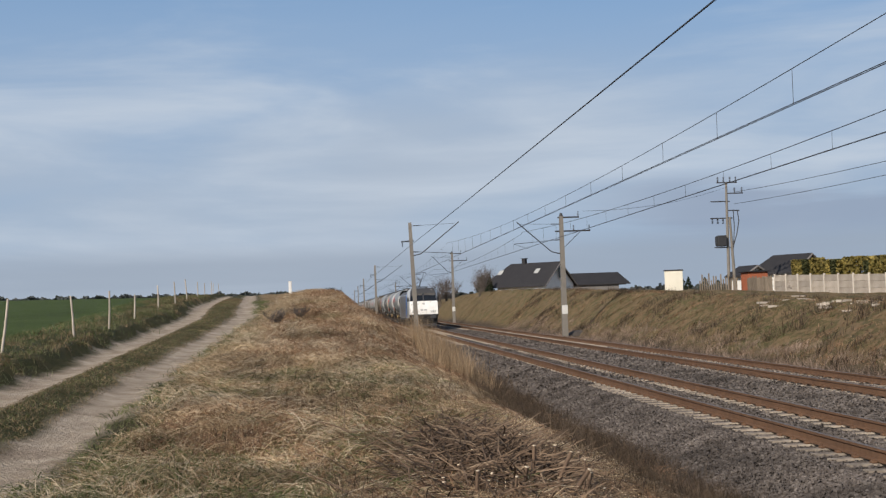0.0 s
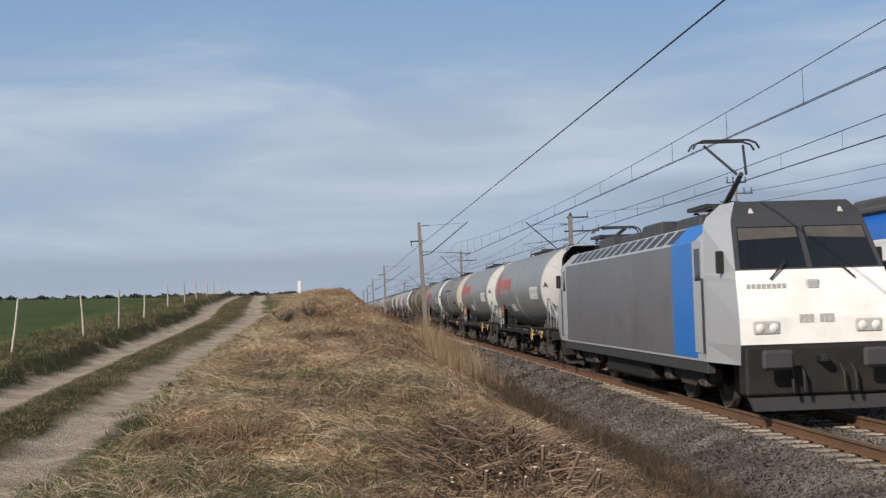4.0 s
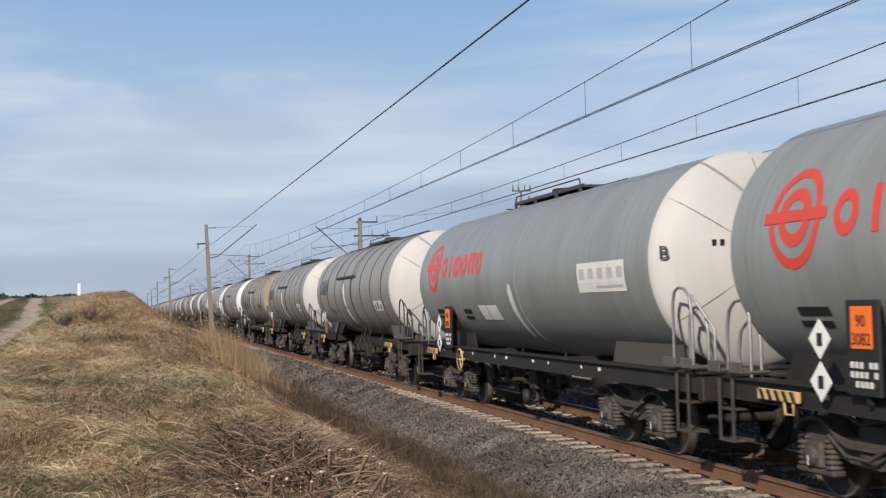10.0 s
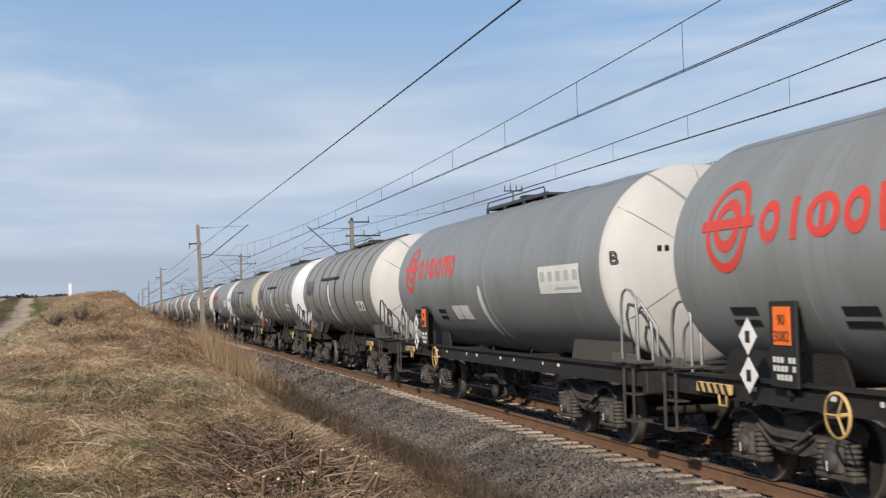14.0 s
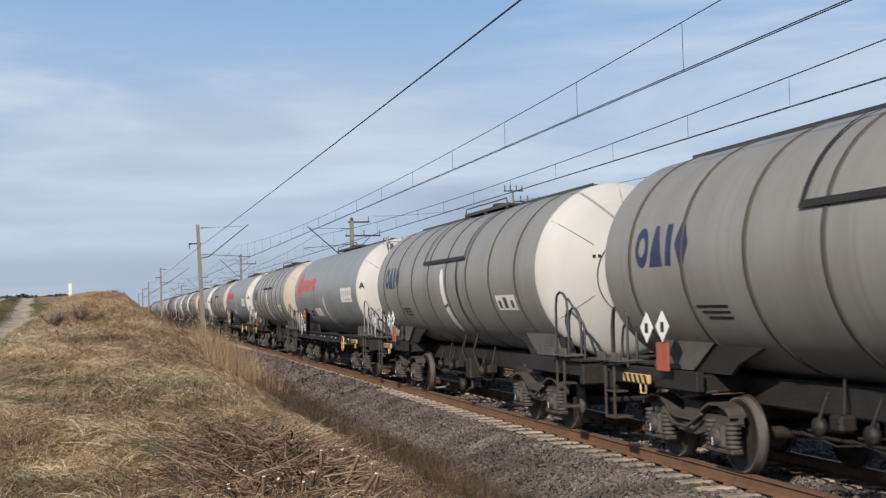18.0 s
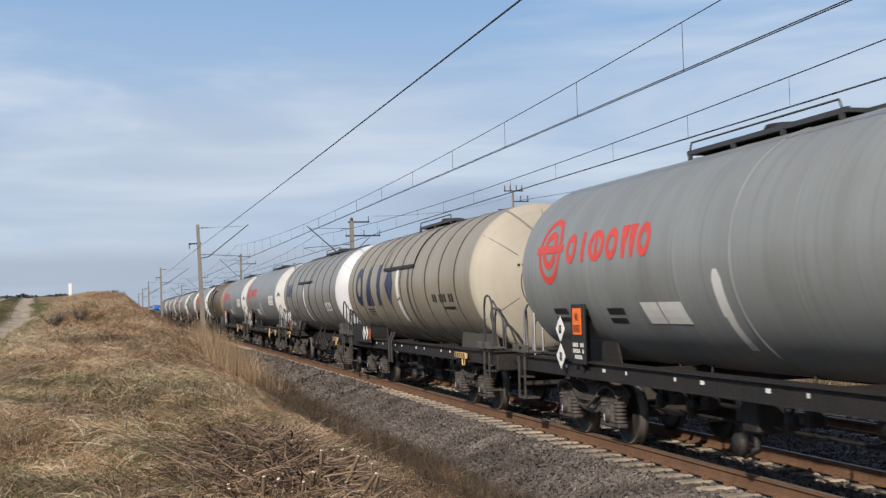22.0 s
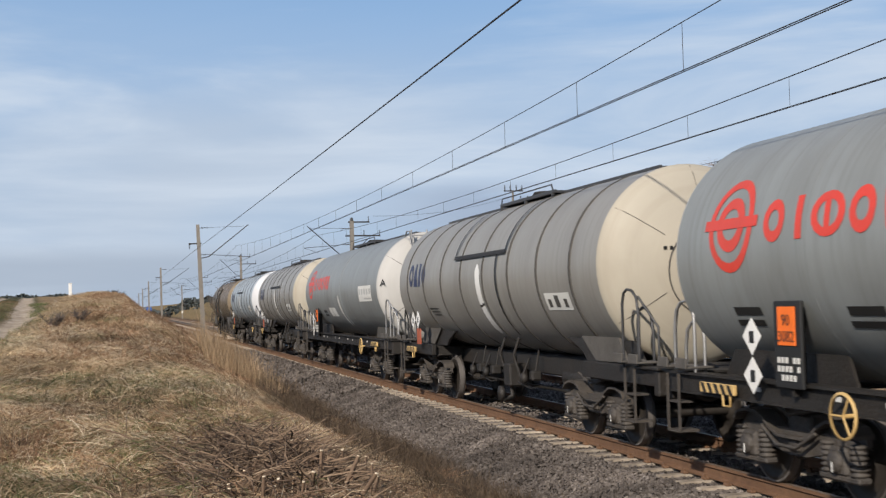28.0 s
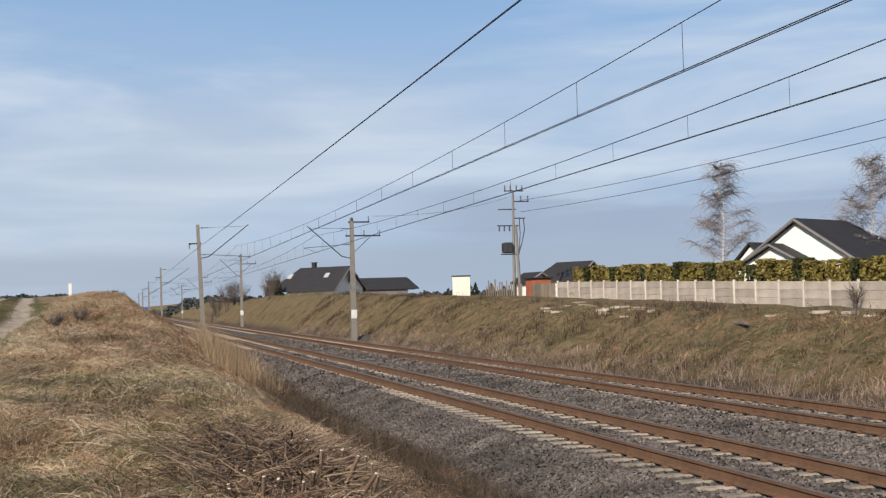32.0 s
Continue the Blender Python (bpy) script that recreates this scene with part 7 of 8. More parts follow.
def twig_cloud(name, starts, dirs, length, droop, r, material, seg=4):
    """Thin three-sided twigs that hang from their starts."""
    n = len(starts)
    p = starts.copy()
    d = dirs / np.linalg.norm(dirs, axis=1)[:, None]
    rings = []
    ln = length * rng.uniform(0.5, 1.3, n)[:, None] / seg
    for k in range(seg + 1):
        rad = r * (1 - 0.75 * k / seg)
        side = np.cross(d, np.array([0.3, 0.2, 1.0]))
        side /= np.linalg.norm(side, axis=1)[:, None] + 1e-9
        oth = np.cross(d, side)
        for j in range(3):
            w = 2 * math.pi * j / 3
            rings.append(p + side * rad * math.cos(w) + oth * rad * math.sin(w))
        p = p + d * ln
        d = d + np.array([0, 0, -droop / seg]) + rng.normal(0, 0.10, (n, 3))
        d /= np.linalg.norm(d, axis=1)[:, None]
    v = np.stack(rings, 1).reshape(-1, 3)
    k = 3 * (seg + 1)
    q = []
    for s in range(seg):
        for j in range(3):
            q.append((3 * s + j, 3 * s + (j + 1) % 3, 3 * s + 3 + (j + 1) % 3, 3 * s + 3 + j))
    q = np.array(q)
    f = (q[None] + (np.arange(n) * k)[:, None, None]).reshape(-1, 4)
    return fast_mesh(name, v, f, material)


def birch(x, y, h, spread, seed):
    z = gz(x, y)
    rnd = random.Random(seed)
    t = thing("birch_tree", "bare silver birch with white trunk and drooping twigs", "tree", "birches by the house", m=pose(x, y, z))
    trunk = [(0.15 * math.sin(k * 1.1 + seed), 0.1 * math.cos(k * 1.7), h * 0.93 * k / 9 - (0.2 if k == 0 else 0)) for k in range(10)]
    part("trunk", Mesh().tube(trunk, 0.16, 8, True, 0.03), M["birch"], t, "white trunk")
    starts, dirs = [], []
    for i in range(26):
        f = 0.22 + 0.74 * i / 26
        k = f * 9
        a, b = Vector(trunk[int(k)]), Vector(trunk[min(9, int(k) + 1)])
        p = a.lerp(b, k - int(k))
        w = rnd.uniform(0, 2 * math.pi)
        ln = spread * (1.15 - f) * rnd.uniform(0.75, 1.25) + 0.3
        d = Vector((math.cos(w), math.sin(w), rnd.uniform(0.7, 1.3)))
        path = [p]
        for s in range(5):
            path.append(path[-1] + d.normalized() * ln / 5)
            d = d + Vector((rnd.uniform(-0.2, 0.2), rnd.uniform(-0.2, 0.2), -0.16))
        part("limb", Mesh().tube(path, 0.05 * (1.2 - f), 5, False, 0.012), M["birch"], t)
        for m in range(64):
            g = rnd.uniform(0.25, 1.0) * 5
            q = path[min(5, int(g))].lerp(path[min(5, int(g) + 1)], g - int(g))
            starts.append(q)
            dirs.append((rnd.uniform(-1, 1), rnd.uniform(-1, 1), rnd.uniform(-0.2, 0.7)))
    part("crown", twig_cloud("crown", np.array(starts), np.array(dirs), 1.35, 1.6, 0.016, M["twig"]), None, t, "drooping grey twigs")


def bare_shrub(x, y, h, w, n, seed, name="bare_shrub", label="leafless brown shrub on the bank"):
    bark = M["bare_dark"] if x < 5 and y > 100 else M["bare"]
    t = thing(name, label, "shrub", "shrubs on the bank", m=pose(x, y, gz(x, y)))
    rnd = random.Random(seed)
    starts, dirs = [], []
    for i in range(7):
        a = rnd.uniform(0, 6.28)
        e = (w * 0.5 * math.cos(a) * rnd.uniform(0.3, 1), w * 0.5 * math.sin(a) * rnd.uniform(0.3, 1), h * rnd.uniform(0.6, 0.9))
        path = [(0.1 * math.cos(a), 0.1 * math.sin(a), -0.1), (e[0] * 0.4, e[1] * 0.4, e[2] * 0.5), e]
        part("stem", Mesh().tube(path, 0.03 * h / 2, 5, False, 0.01), bark, t)
        for k in range(n // 7):
            f = rnd.uniform(0.3, 1.0)
            starts.append((e[0] * f, e[1] * f, e[2] * f))
            dirs.append((rnd.uniform(-1, 1), rnd.uniform(-1, 1), rnd.uniform(0.2, 1.4)))
    tagged(part("twigs", twig_cloud("twigs", np.array(starts), np.array(dirs), h * 0.45, 0.2, 0.010 * max(1.0, h / 2.5), bark, 3), None, t), kind="stuff")


def conifer(x, y, h, w, seed, z=None):
    r0 = np.random.default_rng(seed)
    t = thing("conifer", "small dark green conifer on the skyline", "tree", "conifers on the skyline", m=pose(x, y, gz(x, y) if z is None else z))
    part("trunk", Mesh().tube([(0, 0, -0.2), (0, 0, h * 0.95)], 0.09, 6, True, 0.02), M["wood"], t)
    n = 700
    f = r0.uniform(0.08, 1, n)
    a = r0.uniform(0, 6.28, n)
    rr = w * (1.02 - f) * (0.45 + 0.55 * np.sqrt(r0.uniform(0, 1, n))) * (1 + 0.25 * np.sin(f * 30))
    part("crown", clump_mesh("crown", np.stack([rr * np.cos(a), rr * np.sin(a), f * h], 1), 0.12 * h / 3, M["pine"], 0.4), None, t)


def far_woods():
    """Dark strips of woodland along the horizon."""
    pts = []
    for k in range(2600):
        if k % 2:
            a = rng.uniform(-32, 1.0)
            d = rng.uniform(520, 640)
        else:
            a = rng.uniform(1.2, 34)
            d = rng.uniform(430, 620)
        x, y = d * math.sin(radians(a)), d * math.cos(radians(a))
        h = rng.uniform(1.2, 2.5) * (0.8 + 0.4 * math.sin(a * 3.1) * math.sin(a * 7.7))
        pts.append((x, y, float(ground_z(x, y)), h))
    vs = []
    for x, y, z, h in pts:
        n = 14
        f = rng.uniform(0, 1, n)
        w = h * 0.45 * np.sqrt(np.maximum(0.05, 1 - (2 * f - 0.9) ** 2 * 0.9))
        vs.append(np.stack([x + rng.normal(0, 1, n) * w * 0.7, y + rng.normal(0, 1, n) * w * 0.7, z + f * h], 1))
    ob = new("far_woods", clump_mesh("far_woods", np.concatenate(vs), 0.7, M["far_leaf"], 0.7))
    tagged(ob, "dark strip of distant woodland on the horizon", "trees", kind="stuff")


make_fence()
make_hedge()
make_houses()
make_yard()
make_transformer_pole()
birch(46.0, 88.8, 12.0, 3.4, 3)
birch(53.2, 79.5, 11.5, 4.4, 8)
for x, y, h, w, n, s in ((20.9, 180, 3.2, 3.5, 260, 1), (22.0, 190, 4.0, 4.0, 260, 2), (19.5, 172, 2.4, 2.6, 200, 3), (25.5, 226, 4.0, 4.5, 260, 4), (35.4, 54.6, 1.3, 1.4, 160, 5), (36.4, 96, 0.7, 1.6, 120, 6),
                        (17.2, 236, 4.4, 4.5, 260, 31), (18.6, 232, 5.2, 5.0, 300, 32), (20.2, 234, 4.6, 4.5, 260, 33), (19.4, 214, 3.2, 4.0, 240, 34), (16.2, 240, 2.4, 3.5, 200, 35),
                        (-1.9, 134, 0.5, 2.2, 240, 36), (-1.3, 135, 0.65, 2.2, 240, 37), (-0.8, 136, 0.7, 2.2, 240, 38), (-0.3, 137, 0.6, 1.8, 200, 39), (-1.75, 34.4, 0.5, 0.8, 160, 40), (-1.2, 36.2, 0.4, 0.7, 120, 41)):
    bare_shrub(x, y, h, w, n, s)
for i, (x, y, h) in enumerate(((22.6, 198, 2.8), (23.6, 203, 3.2), (24.4, 201, 2.6), (25.2, 206, 3.4), (37.2, 119, 1.2), (39.5, 140, 1.5), (42.5, 141, 1.6), (46.0, 160, 2.2))):
    conifer(x, y, h, 0.9, 20 + i)


def rubble():
    """Pale broken slabs along the top of the far bank."""
    rnd = random.Random(12)
    t = thing("rubble", "pale broken concrete slabs lying along the bank top", "rubble")
    for cx, cy, n, sx, sy in ((20.9, 47.1, 12, 0.5, 2.2), (20.6, 54.6, 8, 0.5, 1.6), (21.0, 51.4, 6, 0.4, 1.2), (22.1, 33.6, 16, 0.8, 2.6), (22.6, 66.0, 8, 0.8, 3.0)):
        for i in range(n):
            x, y = rnd.gauss(cx, sx), rnd.gauss(cy, sy)
            a, b, h = rnd.uniform(0.12, 0.34), rnd.uniform(0.15, 0.45), rnd.uniform(0.03, 0.09)
            w = rnd.uniform(0, 6.28)
            q = [(math.cos(w) * u - math.sin(w) * v, math.sin(w) * u + math.cos(w) * v) for u, v in ((-a, -b), (a * 0.9, -b * 0.8), (a, b * 0.7), (-a * 0.7, b))]
            z = gz(x, y)
            part("slab", Mesh().prism([(x + u, y + v) for u, v in q], "z", z - 0.05, z + h * 0.7), M["panel"], t)


rubble()
far_woods()

# ---- along the field road ----
for x, y, h, ry, rx in ((-6.29, 23.6, 1.02, 7.5, 0), (-5.94, 28.2, 0.92, -3.0, 1), (-5.75, 31.4, 0.94, 1.5, 0), (-5.94, 36.4, 0.70, 2.0, 0), (-6.21, 43.0, 0.80, 0, 1), (-6.09, 46.5, 0.86, -1.5, 0),
                        (-6.53, 53.7, 0.92, -4, 0), (-7.17, 63.4, 0.80, 0, 0), (-7.83, 72.7, 0.75, 1, 0), (-9.4, 92.0, 1.0, 0, 0), (-10.0, 99.0, 0.9, 2, 0), (-10.4, 108.0, 0.9, -2, 0)):
    t = tagged(new("fence_stake", Mesh().tube([(0, 0, -0.2), (0.01, 0, h * 0.5), (0, 0, h)], 0.028, 6, True, 0.022).data("fence_stake", M["panel"])),
               "thin pale stake at the field edge", "fence post", "stakes along the field")
    t.matrix_basis = pose(x, y, gz(x, y), rx, ry, 0)
t = thing("marker_post", "short white painted marker post on the mound", "marker post", m=pose(-3.75, 95.0, gz(-3.75, 95.0)))
part("post", Mesh().box(-0.12, -0.09, -0.2, 0.12, 0.09, 0.92, 0.02), M["white"], t)
part("cap", Mesh().box(-0.13, -0.10, 0.92, 0.13, 0.10, 0.96, 0.01), M["white"], t)
t = thing("wooden_beam", "old dark wooden beam lying on the grass bank", "beam", m=pose(19.75, 37.2, gz(19.75, 37.2) + 0.08, 0, 2, -14 - 90 + 90))
part("beam", Mesh().box(-0.07, -1.0, -0.06, 0.07, 1.0, 0.05, 0.02), M["wood"], t)
solid("earth_heap", Mesh().lathe([(0.0, 0.42), (0.3, 0.38), (0.6, 0.22), (0.8, 0.0)], "z", (16.35, 84.6, -0.3), 12), M["bogie"], "small dark heap of earth beside the mast", "heap")


# ---- ballast, grass and brushwood ----
def stones(name, label, boxes, material):
    """Loose ballast stones; boxes: x0, x1, y0, y1, count, size, lift."""
    cube = np.array([(-1, -1, -1), (1, -1, -1), (1, 1, -1), (-1, 1, -1), (-1, -1, 1), (1, -1, 1), (1, 1, 1), (-1, 1, 1)], float)
    quad = np.array([(4, 5, 6, 7), (0, 1, 5, 4), (1, 2, 6, 5), (2, 3, 7, 6), (3, 0, 4, 7)])
    vs = []
    for x0, x1, y0, y1, n, size, dz in boxes:
        x, u = rng.uniform(x0, x1, n), rng.uniform(0, 1, n)
        y = y0 + (y1 - y0) * u ** 1.5
        z = ground_z(x, y) + size * rng.uniform(-0.15, 0.5, n) + dz
        s = size * rng.uniform(0.5, 1.15, (n, 1, 3)) * (1 + 0.35 * rng.normal(size=(n, 8, 3)).clip(-1, 1))
        p = cube[None] * s * 0.5
        a, b = rng.uniform(0, 6.28, (2, n))
        ca, sa, cb, sb = np.cos(a), np.sin(a), np.cos(b), np.sin(b)
        q = np.empty_like(p)
        q[..., 0] = p[..., 0] * ca[:, None] - p[..., 1] * sa[:, None]
        q[..., 1] = p[..., 0] * sa[:, None] + p[..., 1] * ca[:, None]
        q[..., 2] = p[..., 2]
        w = q.copy()
        w[..., 1] = q[..., 1] * cb[:, None] - q[..., 2] * sb[:, None]
        w[..., 2] = q[..., 1] * sb[:, None] + q[..., 2] * cb[:, None]
        vs.append(w + np.stack([x, y, z], 1)[:, None, :])
    v = np.concatenate(vs)
    f = (quad[None] + (np.arange(len(v)) * 8)[:, None, None]).reshape(-1, 4)
    tagged(new(name, fast_mesh(name, v.reshape(-1, 3), f, material)), label, "gravel", kind="stuff")


M["stone"] = leaf_mat("crushed_grey_ballast", [(0.062, 0.052, 0.046), (0.118, 0.100, 0.089), (0.17, 0.147, 0.131), (0.10, 0.083, 0.072), (0.225, 0.197, 0.175)], 0.85, 0.0)
stones("ballast", "loose crushed grey stone ballast under the tracks",
       [(4.7, 5.2, 8, 30, 5000, 0.04, 0.0), (5.1, 6.65, 8, 36, 52000, 0.042, 0.0), (6.6, 7.15, 9, 34, 4500, 0.042, -0.02), (7.05, 9.3, 9, 36, 15000, 0.042, -0.024), (7.65, 8.4, 9, 36, 6000, 0.042, 0.0), (8.85, 9.3, 9, 36, 3000, 0.042, -0.005), (9.1, 11.5, 12, 45, 17000, 0.05, 0.0),
        (11.3, 13.95, 14, 60, 13000, 0.055, -0.012), (12.2, 13.0, 14, 60, 4000, 0.055, 0.0), (13.8, 15.6, 14, 45, 6500, 0.05, 0.0), (5.1, 7.0, 34, 70, 9000, 0.07, 0.0), (9.1, 11.5, 42, 110, 9000, 0.09, 0.0), (13.8, 15.6, 42, 90, 3500, 0.09, 0.0),
        (7.2, 8.8, 34, 70, 2500, 0.07, -0.02), (5.2, 15.5, -8, 10, 9000, 0.05, 0.0)], M["stone"])


def blades(name, label, n, where, length, width, lie, material, seg=3, tuft=0.0, lean=(0, 0)):
    """Bent grass blades. where(n) gives x and y; lie: how far they bow over; tuft gathers them."""
    x, y = where(n)
    n = len(x)
    if tuft:
        k = max(1, n // 22)
        cx, cy = x[:k], y[:k]
        j = rng.integers(0, k, n)
        x, y = cx[j] + rng.normal(0, tuft, n), cy[j] + rng.normal(0, tuft, n)
        base = rng.uniform(0, 6.28, k)
        a = base[j] + rng.normal(0, 1.0, n)
        big = rng.uniform(0.7, 1.35, k)[j]
    else:
        a, big = rng.uniform(0, 6.28, n), np.ones(n)
    z = ground_z(x, y) - 0.01
    ln = length * rng.uniform(0.5, 1.3, n) * big
    out = np.stack([np.cos(a), np.sin(a)], 1) * (lie * rng.uniform(0.4, 1.3, n))[:, None] + np.array(lean)
    roll = rng.uniform(-1.25, 1.25, n)
    side = np.stack([-np.sin(a) * np.cos(roll), np.cos(a) * np.cos(roll), np.sin(roll)], 1)
    w = width * rng.uniform(0.6, 1.4, n)
    rows = []
    for k in range(seg + 1):
        f = k / seg
        px, py = x + out[:, 0] * ln * f ** 1.4, y + out[:, 1] * ln * f ** 1.4
        p = np.stack([px, py, (z if k == 0 else ground_z(px, py) - 0.01) + ln * (f - 0.55 * np.minimum(1.2, lie) * f * f) * np.clip(1.25 - 0.5 * lie, 0.4, 1)], 1)
        ww = (w * (1 - 0.85 * f))[:, None] * side
        rows += [p - ww, p + ww]
    v = np.stack(rows, 1).reshape(-1, 3)
    q = np.array([(2 * k, 2 * k + 1, 2 * k + 3, 2 * k + 2) for k in range(seg)])
    f = (q[None] + (np.arange(n) * 2 * (seg + 1))[:, None, None]).reshape(-1, 4)
    tagged(new(name, fast_mesh(name, v, f, material)), label, "grass", kind="stuff")


M.update(
    straw=leaf_mat("dry_straw_grass", [(0.14, 0.088, 0.046), (0.44, 0.315, 0.18), (0.66, 0.51, 0.325), (0.24, 0.155, 0.08), (0.54, 0.395, 0.235), (0.76, 0.62, 0.43)], 0.8, 0.2),
    pale=leaf_mat("bleached_straw", [(0.55, 0.44, 0.29), (0.72, 0.60, 0.43), (0.42, 0.32, 0.20), (0.80, 0.70, 0.54)], 0.7, 0.2),
    rusty=leaf_mat("red_brown_dead_grass", [(0.09, 0.048, 0.028), (0.27, 0.155, 0.088), (0.42, 0.26, 0.15), (0.16, 0.085, 0.05), (0.50, 0.34, 0.21)], 0.8, 0.15),
    green_blade=leaf_mat("fresh_green_grass", [(0.07, 0.095, 0.03), (0.12, 0.145, 0.05), (0.18, 0.19, 0.08), (0.28, 0.25, 0.14)], 0.7, 0.25),
    reed=leaf_mat("tall_tan_grass", [(0.34, 0.235, 0.14), (0.46, 0.33, 0.20), (0.25, 0.16, 0.09), (0.56, 0.43, 0.28)], 0.8, 0.2),
    weed=leaf_mat("dead_brown_weeds", [(0.03, 0.021, 0.014), (0.065, 0.045, 0.03), (0.11, 0.078, 0.052), (0.16, 0.12, 0.08)], 0.85, 0.0),
    brush=leaf_mat("brown_cut_twigs", [(0.03, 0.02, 0.014), (0.10, 0.065, 0.042), (0.21, 0.145, 0.095), (0.055, 0.037, 0.026), (0.30, 0.22, 0.15)], 0.85, 0.0),
    bankgrass=leaf_mat("rough_bank_grass", [(0.09, 0.068, 0.034), (0.23, 0.158, 0.086), (0.32, 0.232, 0.135), (0.10, 0.092, 0.038), (0.37, 0.275, 0.175)], 0.85, 0.15),
    foot=leaf_mat("pinkish_dead_grass", [(0.20, 0.14, 0.10), (0.32, 0.235, 0.175), (0.42, 0.32, 0.245), (0.15, 0.105, 0.075)], 0.85, 0.1),
)


def band_xy(x0, x1, y0, y1, p=1.6, road=False, patch_of=None):
    """Even spread over a strip, or only in the patches that a slow unevenness gives."""
    def f(n):
        m = n * 3 if patch_of else n
        y = y0 + (y1 - y0) * rng.uniform(0, 1, m) ** p
        x = rng.uniform(x0, x1, m)
        if patch_of:
            s, seed, level = patch_of
            keep = wob(x, y * 0.6, s, seed) + rng.normal(0, 0.5, m) > level
            x, y = x[keep][:n], y[keep][:n]
        if road:
            x = x - ROAD_BEND * np.clip(y - 40, 0, 110)
        return x, y
    return f


blades("dry_grass", "matted dry straw-coloured grass on the bank", 68000, band_xy(-2.35, 3.15, 6.0, 24, 1.25), 0.27, 0.0038, 0.85, M["straw"], 3, 0.09)
blades("rusty_grass", "red-brown dead grass in patches on the bank", 42000, band_xy(-1.9, 3.3, 6.0, 30, 1.25, patch_of=(0.9, 2.0, -0.1)), 0.26, 0.0038, 0.75, M["rusty"], 3, 0.09)
blades("pale_straw", "pale bent straw clumps on the bank", 26000, band_xy(-2.3, 3.2, 6.2, 30, 1.2, patch_of=(1.3, 5.0, 0.2)), 0.32, 0.0042, 0.95, M["pale"], 3, 0.11)
blades("dry_grass", "matted dry grass farther along the bank", 46000, band_xy(-2.5, 2.9, 20, 60, 1.3), 0.28, 0.0065, 0.8, M["straw"], 2, 0.14)
blades("pale_straw", "pale straw clumps farther along the bank", 9000, band_xy(-2.4, 2.4, 24, 60, 1.2, patch_of=(0.8, 3.0, 0.3)), 0.32, 0.007, 0.9, M["pale"], 2, 0.16)
blades("rusty_grass", "red-brown dead grass farther along the bank", 36000, band_xy(-1.8, 3.2, 22, 95, 1.3, patch_of=(0.35, 1.0, -0.25)), 0.32, 0.008, 0.65, M["rusty"], 2, 0.2)
blades("dry_grass", "dry grass on the far rise", 20000, band_xy(-3.0, 3.2, 55, 118, 1.0), 0.34, 0.014, 0.9, M["straw"], 2, 0.25)
blades("dry_grass", "dry grass on the bank where the camera stands", 15000, band_xy(-2.3, 4.4, -9.0, 6.5, 1.0), 0.30, 0.0055, 0.9, M["straw"], 2, 0.15)
blades("green_grass", "green grass growing through the dead growth", 16000, band_xy(-2.3, 1.6, 6.0, 19, 1.3, patch_of=(0.8, 7.0, 0.05)), 0.24, 0.0042, 0.8, M["green_blade"], 3, 0.10)
blades("green_grass", "green grass in the hollows of the bank", 6000, band_xy(-2.3, 1.8, 16, 50, 1.2, patch_of=(0.5, 4.0, 0.15)), 0.26, 0.007, 0.9, M["green_blade"], 2, 0.16)
blades("green_grass", "fresh green grass in front of the dead growth", 9000, band_xy(-2.3, 0.5, 6.0, 10.6, 1.0), 0.25, 0.0045, 0.75, M["green_blade"], 3, 0.09)
blades("straw_strands", "long loose pale straws lying over the bank", 4500, band_xy(-2.2, 3.2, 6.2, 34, 1.2), 0.42, 0.0030, 1.1, M["pale"], 4)
blades("tall_grass", "tall tan grass stalks above the ballast", 4200, band_xy(1.9, 3.1, 25, 36, 1.0), 0.80, 0.005, 0.32, M["reed"], 4, 0.12)
blades("tall_grass", "tan grass stalks farther along the ballast", 4000, band_xy(1.4, 3.2, 36, 75, 1.0), 0.42, 0.007, 0.4, M["rusty"], 3, 0.2)
blades("slope_grass", "thin tan grass on the slope above the ballast", 12000, band_xy(2.5, 4.5, 6.5, 30, 1.15, patch_of=(1.2, 8.0, 0.1)), 0.30, 0.0034, 0.8, M["rusty"], 3, 0.09)
blades("slope_grass", "olive grass low on the slope", 11000, band_xy(2.6, 4.8, 8.0, 28, 1.1, patch_of=(1.0, 13.0, 0.1)), 0.24, 0.004, 0.8, M["bankgrass"], 3, 0.10)
blades("dead_weeds", "dead brown weeds in clumps along the ballast edge", 30000, band_xy(2.5, 5.0, 13, 42, 1.1, patch_of=(0.8, 1.0, 0.05)), 0.36, 0.0036, 0.55, M["weed"], 3, 0.13)
blades("dead_weeds", "dead brown weeds on the far slope above the ballast", 9000, band_xy(3.4, 5.0, 36, 85, 1.1), 0.5, 0.007, 0.35, M["weed"], 2, 0.2)
blades("dead_weeds", "dead brown weeds mixed with straw by the ballast", 12000, band_xy(2.3, 4.9, 7.0, 22, 1.1, patch_of=(1.1, 6.0, 0.1)), 0.36, 0.0032, 0.45, M["weed"], 3, 0.12)
blades("dead_weeds", "dark dead stalks in hollows of the bank", 6000, band_xy(-1.5, 3.4, 7, 32, 1.2, patch_of=(1.1, 11.0, 0.35)), 0.32, 0.0036, 0.5, M["weed"], 3, 0.08)
blades("verge_grass", "short rough grass on the road verge", 9000, band_xy(-7.2, -5.2, 12, 75, 1.3, True), 0.17, 0.006, 0.7, M["bankgrass"], 2, 0.12)
